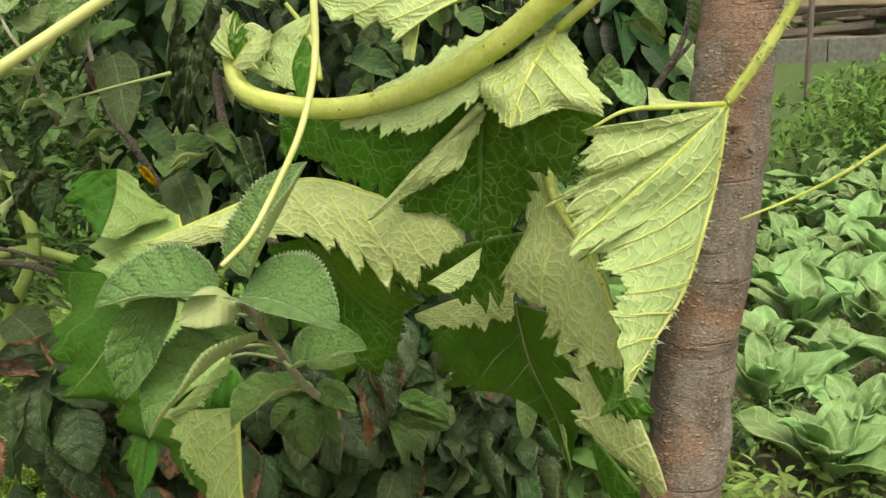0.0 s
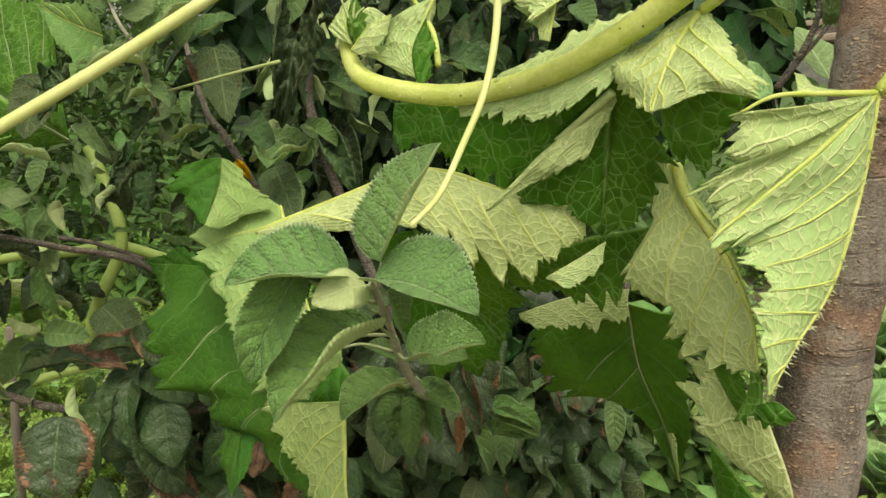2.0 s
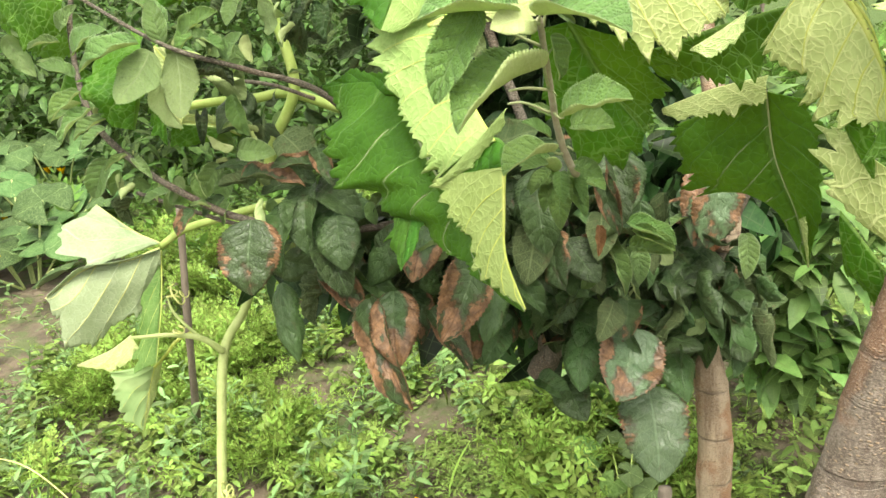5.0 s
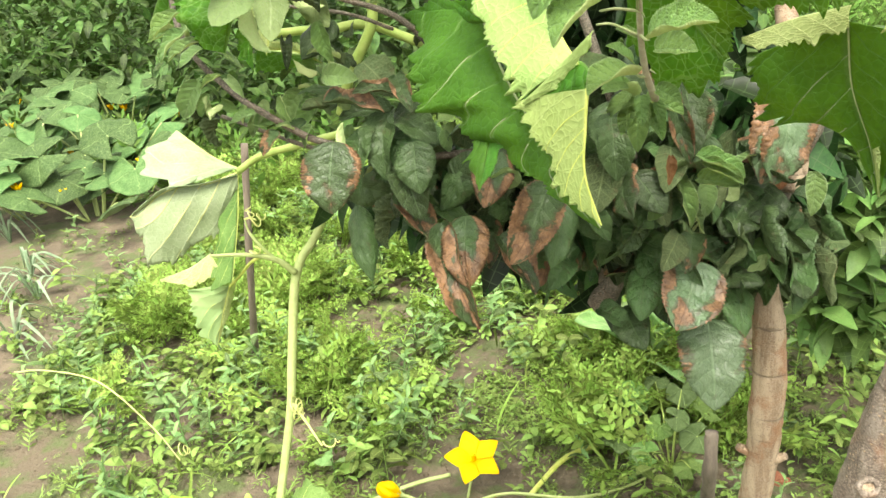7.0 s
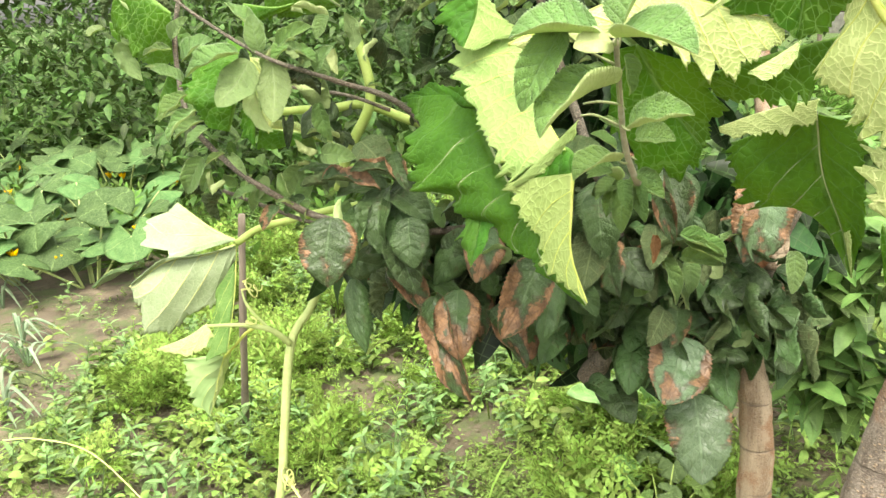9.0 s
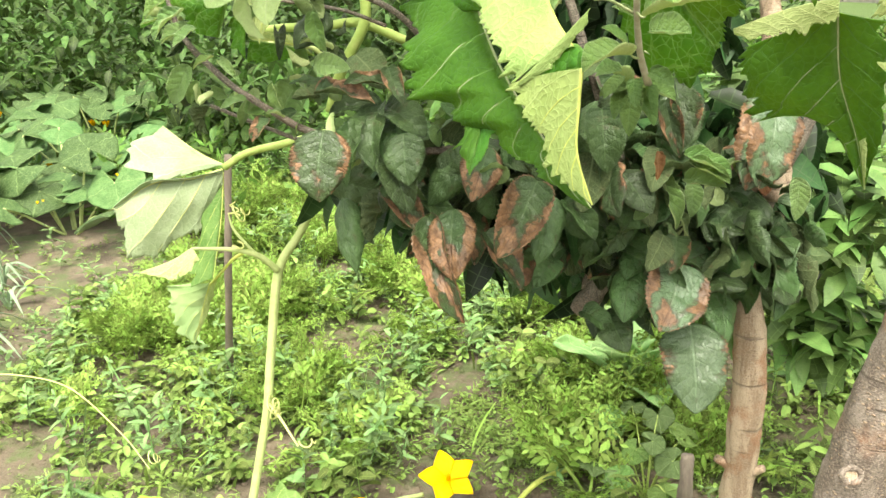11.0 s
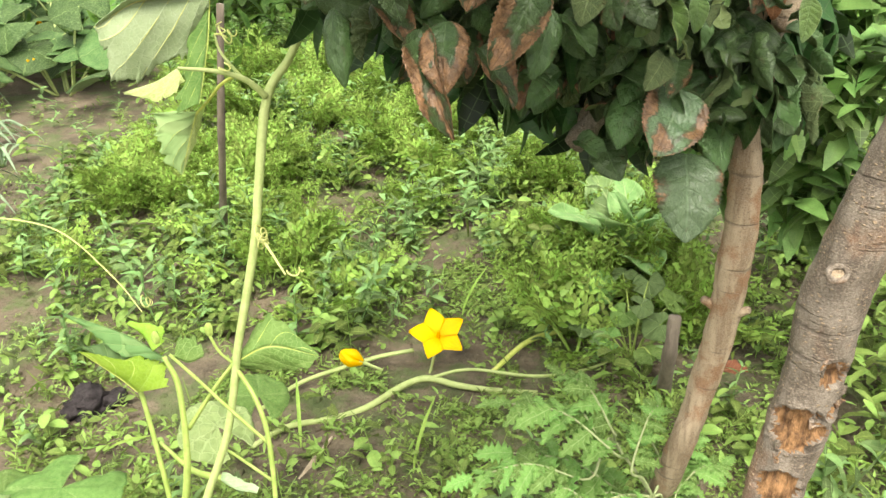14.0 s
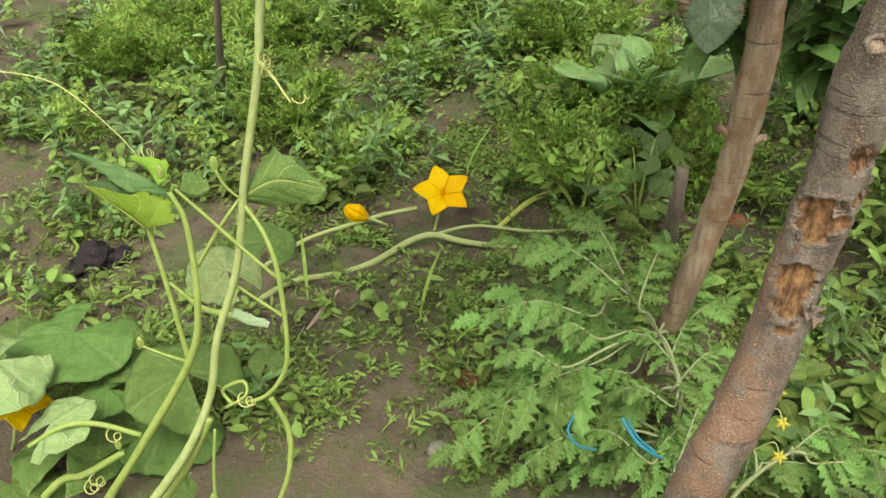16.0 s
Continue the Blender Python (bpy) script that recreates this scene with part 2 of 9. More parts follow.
# Pale base colour carries the glow of light coming through thin leaves
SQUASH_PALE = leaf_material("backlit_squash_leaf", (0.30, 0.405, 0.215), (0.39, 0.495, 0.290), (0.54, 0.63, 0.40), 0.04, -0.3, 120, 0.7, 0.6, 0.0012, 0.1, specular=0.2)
SQUASH_DULL = leaf_material("low_squash_leaf_under", (0.27, 0.39, 0.15), (0.36, 0.48, 0.20), (0.48, 0.58, 0.28), 0.03, -0.4, 30, 0.7, 0.6, 0.004, 0.1, unit=0.2, specular=0.2)
SQUASH_LIME = leaf_material("young_squash_leaf", (0.20, 0.36, 0.035), (0.31, 0.48, 0.070), (0.42, 0.58, 0.14), 0.04, 0.4, 120, 0.6, 0.6, 0.0012, 0.1, specular=0.2, translucent=0.4, glow=(0.55, 0.78, 0.12))
SQUASH_MID = leaf_material("mid_green_squash_leaf", (0.110, 0.210, 0.048), (0.175, 0.290, 0.078), (0.30, 0.42, 0.15), 0.04, 0.4, 120, 0.6, 0.6, 0.0012, 0.1, specular=0.2)
ONION = leaf_material("strap_leaf", (0.20, 0.29, 0.17), (0.31, 0.40, 0.25), (0.34, 0.42, 0.28), 0.03, 0.0, 60, 0.5, 0.3, vary=0.2, specular=0.3)
BRASSICA = leaf_material("cabbage_leaf", (0.20, 0.34, 0.115), (0.30, 0.46, 0.17), (0.46, 0.57, 0.28), 0.05, 0.2, 40, 0.5, 0.4, 0.004, 0.25, unit=0.25, specular=0.3)
WEED = leaf_material("weed_leaf", (0.140, 0.222, 0.050), (0.225, 0.318, 0.080), (0.28, 0.36, 0.10), 0.03, 0.0, 60, 0.6, 0.4, vary=0.5, islands=True, specular=0.2)
WEED_COOL = leaf_material("cool_green_weed_leaf", (0.120, 0.215, 0.068), (0.200, 0.310, 0.110), (0.27, 0.37, 0.16), 0.03, 0.0, 60, 0.6, 0.4, vary=0.5, islands=True, specular=0.25)
CARROT = leaf_material("carrot_leaf", (0.160, 0.262, 0.045), (0.265, 0.375, 0.082), (0.24, 0.34, 0.08), 0.03, 0.0, 60, 0.6, 0.3, vary=0.5, islands=True, specular=0.2)
TOMATO = leaf_material("tomato_leaf", (0.130, 0.255, 0.056), (0.215, 0.355, 0.095), (0.30, 0.43, 0.17), 0.06, 0.25, 160, 0.6, 0.5, vary=0.3, unit=0.05, specular=0.2)
POTATO = leaf_material("potato_leaf", (0.075, 0.150, 0.026), (0.135, 0.235, 0.045), (0.17, 0.27, 0.07), 0.03, 0.0, 60, 0.6, 0.3, vary=0.45, islands=True, specular=0.2)
HEDGE = leaf_material("hedge_leaf", (0.030, 0.066, 0.014), (0.072, 0.130, 0.028), (0.12, 0.18, 0.04), 0.03, 0.0, 60, 0.5, 0.3, vary=0.5, islands=True, specular=0.25)
DRY = leaf_material("dry_leaf", (0.15, 0.06, 0.028), (0.32, 0.15, 0.075), (0.36, 0.20, 0.10), 0.05, 0.3, 160, 0.7, 0.6, unit=A, specular=0.15)
PETAL = leaf_material("squash_petal", (0.87, 0.56, 0.003), (0.92, 0.66, 0.005), (0.84, 0.50, 0.003), 0.04, 0.0, 60, 0.55, 0.4, vary=0.02, translucent=0.3, specular=0.15)

PALE_PETAL = leaf_material("pale_yellow_petal", (0.66, 0.60, 0.10), (0.76, 0.70, 0.18), (0.62, 0.56, 0.08), 0.04, 0.0, 60, 0.6, 0.4, vary=0.05, specular=0.15)
POLLEN = leaf_material("orange_pollen", (0.80, 0.42, 0.003), (0.86, 0.50, 0.004), (0.84, 0.46, 0.003), 0.04, 0.0, 60, 0.7, 0.4, vary=0.02, specular=0.1)


def plain_material(name, a, b, scale, rough=0.6, relief=0.3, lift=0.001, translucent=0.0, along=None, specular=0.4, specks=0.0):
    n = Nodes(name)
    vec = n.stretch(*along) if along else None
    tone = n.noise(scale, 4.0, vec)
    spots = n.noise(scale * 6, 3.0, vec)
    colour = n.mix(n.ramp(n.math("ADD", n.math("MULTIPLY", tone, 0.7), n.math("MULTIPLY", spots, 0.3)), 0.32, 0.68), a, b)
    if specks:
        dark = n.math("MULTIPLY", n.ramp(n.cells(170.0, "F1", n.stretch(1, 1, 1)), 0.13, 0.07), n.ramp(n.noise(40.0), 0.48, 0.56))
        colour = n.mix(n.math("MULTIPLY", dark, specks), colour, (0.06, 0.05, 0.02))
    n.bump(n.math("ADD", tone, spots), relief, lift)
    n.bsdf.inputs["Specular IOR Level"].default_value = specular
    return n.finish(colour, rough, translucent)


def bark_material(name, a, b, c, lenticel=0.6, along=(1, 1, 0.35), rough=0.8):
    n = Nodes(name)
    vec = n.stretch(*along)
    tone = n.noise(55.0, 6.0, vec, 0.65)
    grain = n.noise(520.0, 4.0, n.stretch(1, 1, 1.6), 0.65)
    colour = n.mix(n.ramp(tone, 0.38, 0.60), a, b)
    colour = n.mix(n.math("MULTIPLY", n.ramp(n.noise(16.0, 4.0, None, 0.6), 0.49, 0.62), 0.85), colour, c)
    colour = n.mix(n.math("MULTIPLY", n.ramp(grain, 0.48, 0.66), 0.55), colour, (0.36, 0.30, 0.24))
    colour = n.mix(n.math("MULTIPLY", n.ramp(grain, 0.46, 0.34), 0.6), colour, (0.055, 0.042, 0.034))
    pores = n.ramp(n.cells(170.0, "F1", n.stretch(1, 1, 1.9)), 0.30, 0.16)
    pores = n.math("MULTIPLY", pores, n.ramp(n.noise(60.0), 0.42, 0.5))
    colour = n.mix(n.math("MULTIPLY", pores, lenticel), colour, (0.48, 0.34, 0.21))
    rings = n.ramp(n.noise(70.0, 3.0, n.stretch(0.12, 0.12, 1.6)), 0.60, 0.68)
    colour = n.mix(n.math("MULTIPLY", rings, 0.45), colour, (0.06, 0.045, 0.035))
    height = n.math("ADD", n.math("ADD", n.math("MULTIPLY", tone, 1.2), n.math("MULTIPLY", grain, 0.7)), n.math("MULTIPLY", pores, 0.9))
    n.bump(n.math("SUBTRACT", height, n.math("MULTIPLY", rings, 0.6)), 0.9, 0.0022)
    return n.finish(colour, rough)


TRUNK_BARK = bark_material("young_trunk_bark", (0.110, 0.084, 0.062), (0.205, 0.172, 0.138), (0.23, 0.125, 0.072))
OLD_WOOD = bark_material("weathered_wood", (0.22, 0.155, 0.095), (0.42, 0.325, 0.22), (0.24, 0.115, 0.05), 0.1, (1, 1, 0.12))
TWIG = bark_material("twig_bark", (0.058, 0.050, 0.036), (0.105, 0.092, 0.068), (0.10, 0.075, 0.05), 0.15)
YOUNG_TWIG = plain_material("downy_shoot_bark", (0.28, 0.255, 0.180), (0.44, 0.41, 0.30), 130, 0.8)
TORN = plain_material("torn_inner_wood", (0.070, 0.034, 0.016), (0.40, 0.215, 0.095), 160, 0.8, 0.9, 0.003, along=(1, 1, 0.25))
STALK = plain_material("leaf_stalk_green", (0.24, 0.30, 0.13), (0.33, 0.36, 0.19), 120, 0.7)
VINE = plain_material("squash_vine_skin", (0.52, 0.60, 0.120), (0.70, 0.74, 0.23), 90, 0.38, 0.5, 0.0008, 0.3, (1, 1, 1), specks=0.85)
VINE_LOW = plain_material("low_squash_stalk", (0.28, 0.39, 0.085), (0.39, 0.49, 0.14), 60, 0.55, 0.3, 0.0008, 0.12)
VINE_PALE = plain_material("squash_vine_pale", (0.33, 0.41, 0.14), (0.44, 0.51, 0.21), 60, 0.6, 0.3, 0.0008, 0.1)
TENDRIL = plain_material("tendril_skin", (0.54, 0.58, 0.19), (0.66, 0.67, 0.28), 80, 0.5, 0.2, 0.0005, 0.15)
BRISTLE = plain_material("bristle_hair", (0.62, 0.66, 0.42), (0.72, 0.74, 0.52), 90, 0.5, 0.0, 0.0005, 0.3)
CORD = plain_material("blue_plastic_cord", (0.015, 0.16, 0.23), (0.03, 0.25, 0.34), 200, 0.4)
BLACK_BAG = plain_material("dark_char", (0.022, 0.019, 0.020), (0.06, 0.05, 0.052), 60, 0.9, 0.8, 0.006, specular=0.15)
TIMBER = plain_material("grey_timber", (0.13, 0.10, 0.075), (0.27, 0.22, 0.17), 8, 0.8, 0.5, 0.004, along=(0.15, 1, 1))
KERB = plain_material("grey_concrete", (0.17, 0.165, 0.14), (0.28, 0.27, 0.23), 12, 0.85, 0.4, 0.003)
FENCE_WOOD = plain_material("old_post_wood", (0.11, 0.088, 0.068), (0.20, 0.165, 0.125), 30, 0.85, 0.6, 0.004, along=(1, 1, 0.15))
BOARD_LIGHT = plain_material("sawn_board", (0.30, 0.23, 0.16), (0.46, 0.38, 0.28), 10, 0.8, 0.4, 0.003, along=(0.2, 1, 1))


def soil_material():
    n = Nodes("garden_soil")
    big = n.noise(1.3, 5.0)
    mid = n.noise(9.0, 5.0, None, 0.65)
    grit = n.noise(75.0, 4.0, None, 0.7)
    colour = n.mix(n.ramp(mid, 0.35, 0.66), (0.072, 0.056, 0.036), (0.180, 0.142, 0.096))
    colour = n.mix(n.ramp(big, 0.45, 0.62), colour, (0.125, 0.098, 0.064))
    colour = n.mix(n.math("MULTIPLY", n.ramp(grit, 0.56, 0.75), 0.5), colour, (0.30, 0.25, 0.18))
    moss = n.math("MULTIPLY", n.ramp(n.noise(5.0, 6.0, None, 0.7), 0.47, 0.60), 0.7)
    colour = n.mix(moss, colour, (0.075, 0.12, 0.03))
    way = n.tree.nodes.new("ShaderNodeSeparateXYZ")
    n.link(n.coords.outputs["Object"], way.inputs[0])
    lawn = n.ramp(n.math("ADD", way.outputs[1], n.math("MULTIPLY", n.noise(0.9, 4.0), 2.0)), 5.2, 6.2)
    turf = n.mix(n.noise(14.0, 5.0, None, 0.7), (0.035, 0.065, 0.014), (0.10, 0.16, 0.035))
    colour = n.mix(lawn, colour, turf)
    n.bump(n.math("ADD", n.math("MULTIPLY", mid, 1.2), n.math("MULTIPLY", grit, 0.6)), 0.9, 0.02)
    return n.finish(colour, 0.95)


SOIL = soil_material()


# shapes
def curve_points(ctrl, count):
    """A smooth curve through the control points (Catmull-Rom), evenly sampled in its parameter."""
    c = np.array(ctrl, float)
    if len(c) == 2:
        return c[0] + (c[1] - c[0]) * np.linspace(0, 1, count)[:, None]
    c = np.vstack([2 * c[0] - c[1], c, 2 * c[-1] - c[-2]])
    t = np.linspace(0, len(c) - 3, count)
    i = np.minimum(t.astype(int), len(c) - 4)
    f = (t - i)[:, None]
    a, b, d, e = c[i], c[i + 1], c[i + 2], c[i + 3]
    return 0.5 * (2 * b + (d - a) * f + (2 * a - 5 * b + 4 * d - e) * f ** 2 + (3 * b - a - 3 * d + e) * f ** 3)


def make_mesh(name, verts, faces, materials, slots=None, uvs=None, smooth=True):
    me = bpy.data.meshes.new(name)
    me.from_pydata([tuple(v) for v in verts], [], [tuple(int(i) for i in f) for f in faces])
    for m in materials:
        me.materials.append(m)
    if slots is not None:
        me.polygons.foreach_set("material_index", np.array(slots, np.int32))
    if uvs is not None:
        layer = me.uv_layers.new(name="UVMap")
        loops = np.empty(len(me.loops), np.int32)
        me.loops.foreach_get("vertex_index", loops)
        layer.data.foreach_set("uv", np.asarray(uvs, np.float32)[loops].ravel())
    me.polygons.foreach_set("use_smooth", np.full(len(me.polygons), smooth))
    me.update()
    return me


def thing(name, at, label, category, group="", kind=""):
    ob = new(name)
    ob.empty_display_size = 0.05
    ob.location = at
    return tagged(ob, label, category, group, kind)


def part(name, me, parent, label="", m=None):
    ob = new(name, me)
    ob.parent = parent
    at = Matrix.Identity(4)
    up = parent
    while up:
        at = at @ Matrix.Translation(-up.location) if not up.data else at
        up = up.parent
    ob.matrix_basis = at @ (m or Matrix.Identity(4))
    if label:
        tagged(ob, label)
    return ob


def sub(name, me, parent, label=""):
    """A piece in the same place as the part that bears it."""
    ob = new(name, me)
    ob.parent = parent
    if label:
        tagged(ob, label)
    return ob


def tube_data(ctrl, radii, sides=10, count=None, ribs=0.0, rough=0.0, seed=0, close=True, lump=0.0):
    count = count or max(4, 6 * len(ctrl))
    p = curve_points(ctrl, count)
    r = np.interp(np.linspace(0, 1, count), np.linspace(0, 1, len(radii)), radii)
    d = np.gradient(p, axis=0)
    d /= np.linalg.norm(d, axis=1)[:, None] + 1e-12
    ref = np.array((0.31, 0.17, 0.93)) if abs(d[0, 2]) < 0.8 else np.array((0.95, 0.2, 0.1))
    a = ref - d[0] * (ref @ d[0])
    a /= np.linalg.norm(a)
    verts, faces = [], []
    rng = np.random.default_rng(seed + 5)
    ang = np.arange(sides) * 2 * np.pi / sides
    for k in range(count):
        a = a - d[k] * (a @ d[k])
        a /= np.linalg.norm(a)
        b = np.cross(d[k], a)
        rad = r[k] * (1 + ribs * np.cos(5 * ang))
        if rough:
            rad = rad * (1 + rough * rng.normal(size=sides) * 0.6 + rough * math.sin(k * 0.9 + seed))
        if lump:
            out = [p[k] + r[k] * (math.cos(g) * a + math.sin(g) * b) for g in ang]
            rad = rad * np.array([1 + lump * (noise.noise(Vector(q) * 16) + 0.7 * noise.noise(Vector(q) * 55) + 0.4 * noise.noise(Vector(q) * 150)) for q in out])
        verts.extend(p[k] + np.outer(np.cos(ang) * rad, a) + np.outer(np.sin(ang) * rad, b))
    for k in range(count - 1):
        for j in range(sides):
            q = (j + 1) % sides
            faces.append((k * sides + j, k * sides + q, (k + 1) * sides + q, (k + 1) * sides + j))
    if close:
        faces.append(tuple(range(sides - 1, -1, -1)))
        faces.append(tuple((count - 1) * sides + j for j in range(sides)))
    return np.array(verts), faces


def tube(name, ctrl, radii, material, parent, label="", **kw):
    v, f = tube_data(ctrl, radii, **kw)
    return part(name, make_mesh(name, v, f, [material]), parent, label)


def coil(at, axis, radius, length, turns, count=40):
    """Points of a corkscrew tendril end."""
    w = Vector(axis).normalized()
    u = w.orthogonal().normalized()
    v = w.cross(u)
    out = []
    for i in range(count):
        f = i / (count - 1)
        a = f ** 1.5 * turns * 1.5 * math.pi
        lean = 0.5 * math.sin(f * 7 + at[0] * 90)
        r = radius * (1.25 - 0.85 * f) * (1 + 0.25 * math.sin(f * 11 + at[2] * 70))
        out.append(tuple(Vector(at) + w * length * (f + 0.25 * lean) + (u * math.cos(a + lean) + v * math.sin(a + lean)) * r - u * radius))
    return out


def bristles_mesh(ctrl, radii, per_metre, length, seed, thick=0.00022):
    """Stiff hairs standing off a stem."""
    rng = np.random.default_rng(seed)
    fine = curve_points(ctrl, 60)
    run = np.linalg.norm(np.diff(fine, axis=0), axis=1).sum()
    n = int(run * per_metre)
    d = np.gradient(fine, axis=0)
    d /= np.linalg.norm(d, axis=1)[:, None]
    verts, faces = [], []
    for _ in range(n):
        f = rng.random()
        i = int(f * 59)
        r = np.interp(f, np.linspace(0, 1, len(radii)), radii)
        q = rng.normal(size=3)
        q -= d[i] * (q @ d[i])
        q /= np.linalg.norm(q)
        s = np.cross(d[i], q)
        root = fine[i] + q * r * 0.9
        tip = root + (q + 0.3 * rng.normal(size=3)) * length * (0.5 + rng.random())
        k = len(verts)
        verts += [root + s * thick * 2, root - s * thick * 2, root + d[i] * thick * 3, tip]
        faces += [(k, k + 1, k + 3), (k + 1, k + 2, k + 3), (k + 2, k, k + 3)]
    return make_mesh("bristles", verts, faces, [BRISTLE], smooth=False)


def shell(grid, uv, front, back, thick, name="leaf"):
    """A leaf blade from a grid of points: two skins and the rim between them."""
    rows, cols = grid.shape[:2]
    du, dv = np.gradient(grid, axis=1), np.gradient(grid, axis=0)
    nrm = np.cross(du, dv)
    nrm /= np.linalg.norm(nrm, axis=2)[..., None] + 1e-12
    top, low = (grid + nrm * thick / 2).reshape(-1, 3), (grid - nrm * thick / 2).reshape(-1, 3)
    n = rows * cols
    at = np.arange(n).reshape(rows, cols)
    a, b, c, d = at[:-1, :-1].ravel(), at[:-1, 1:].ravel(), at[1:, 1:].ravel(), at[1:, :-1].ravel()
    f1 = np.stack([a, b, c, d], 1)
    f2 = np.stack([d, c, b, a], 1) + n
    rim = np.concatenate([at[0, :], at[1:, -1], at[-1, -2::-1], at[-2:0:-1, 0]])
    nxt = np.roll(rim, -1)
    f3 = np.stack([nxt, rim, rim + n, nxt + n], 1)
    faces = np.vstack([f1, f2, f3])
    slots = np.concatenate([np.zeros(len(f1)), np.ones(len(f2)), np.zeros(len(f3))]).astype(int)
    return make_mesh(name, np.vstack([top, low]), faces, [front, back], slots, np.vstack([uv.reshape(-1, 2)] * 2))


def saw(x, lean=0.75):
    f = x - np.floor(x)
    return np.where(f < lean, f / lean, (1 - f) / (1 - lean))


def blade_grid(spine, margin, teeth, depth, bulge, seed, rows, cols, veins, sweep):
    """A half blade stretched from its midrib to its toothed margin."""
    rng = np.random.default_rng(seed)
    s, m = curve_points(spine, rows), curve_points(margin, rows)
    v = np.linspace(0, 1, rows)
    out = m - s
    size = np.linalg.norm(out, axis=1)
    run = np.linalg.norm(np.diff(m, axis=0), axis=1).sum()
    unit = out / (size[:, None] + 1e-9)
    tooth = saw(v * teeth + 0.4 * np.sin(v * 11 + seed)) * (0.6 + 0.4 * np.sin(v * 23 + seed * 2)) - 0.3
    big = saw(v * teeth / 3.2 + 0.3 * np.sin(v * 7 + seed), 0.6) * (0.7 + 0.5 * np.sin(v * 9 + seed * 3)) - 0.4
    jag = unit * ((tooth * depth + big * depth * 2.0) * np.minimum(1, size / (depth * 6)))[:, None]
    u = np.linspace(0, 1, cols) ** 0.75
    grid = s[:, None] * (1 - u)[None, :, None] + m[:, None] * u[None, :, None] + jag[:, None] * (u ** 7)[None, :, None]
    nrm = np.cross(np.gradient(grid, axis=1), np.gradient(grid, axis=0))
    nrm /= np.linalg.norm(nrm, axis=2)[..., None] + 1e-9
    nrm = nrm.mean(axis=(0, 1))
    nrm /= np.linalg.norm(nrm) + 1e-9
    uu, vv = np.meshgrid(u, v)
    wave = np.zeros_like(uu)
    for k in range(3):
        wave += rng.normal() * np.sin(vv * (5 + 5 * k) + uu * (2 + 3 * k) + rng.random() * 6) / (1 + k)
    count = vv * veins - uu * sweep
    ridge = np.abs(count - np.round(count))
    local = np.minimum(size, run)[:, None]
    h = bulge * np.sin(np.pi * uu ** 0.8) * local + 0.055 * wave * uu * local + 0.035 * (ridge - 0.25) * local / max(1, veins) * 4 * np.sin(np.pi * np.clip(uu, 0.02, 1))
    grid = grid + nrm * h[..., None]
    return grid, np.stack([count, uu], 2), nrm


def blade(parent, spine, margin, front, back, flip=False, teeth=14, depth=0.006, bulge=0.08, seed=0, rows=130, cols=18,
          veins=6, sweep=1.6, rib=0.0, rib_material=None, ribs_out=1.0, label=""):
    """One half of a folded squash leaf, with the ribs standing off its skin."""
    grid, uv, nrm = blade_grid(spine, margin, teeth * 1.5, depth * 1.05, -bulge if flip else bulge, seed, rows, cols, veins, sweep)
    if flip:
        grid, uv = grid[:, ::-1], uv[:, ::-1]
        nrm = -nrm
    ob = part("leaf_blade", shell(grid, uv, front, back, 0.0007), parent, label)
    if rib:
        if flip:
            grid = grid[:, ::-1]
        mat = rib_material or VINE
        v, f = tube_data([tuple(p) for p in grid[:: max(1, rows // 8), 0]] + [tuple(grid[-1, 0])], [rib, rib * 0.35], 7, 30)
        sub("midrib", make_mesh("midrib", v, f, [mat]), ob)
        for k in range(1, int(veins)):
            line = []
            for j in range(cols):
                u = (j / (cols - 1)) ** 0.75
                w = (k + u * sweep) / veins
                if w > 0.985 or u > 0.96:
                    break
                line.append(tuple(grid[int(w * (rows - 1)), j] + nrm * rib * 0.25 * ribs_out))
            if len(line) > 4:
                v, f = tube_data(line[::3] + [line[-1]], [rib * 0.38, rib * 0.1], 6, 24)
                sub("vein", make_mesh("vein", v, f, [mat]), ob)
    return ob


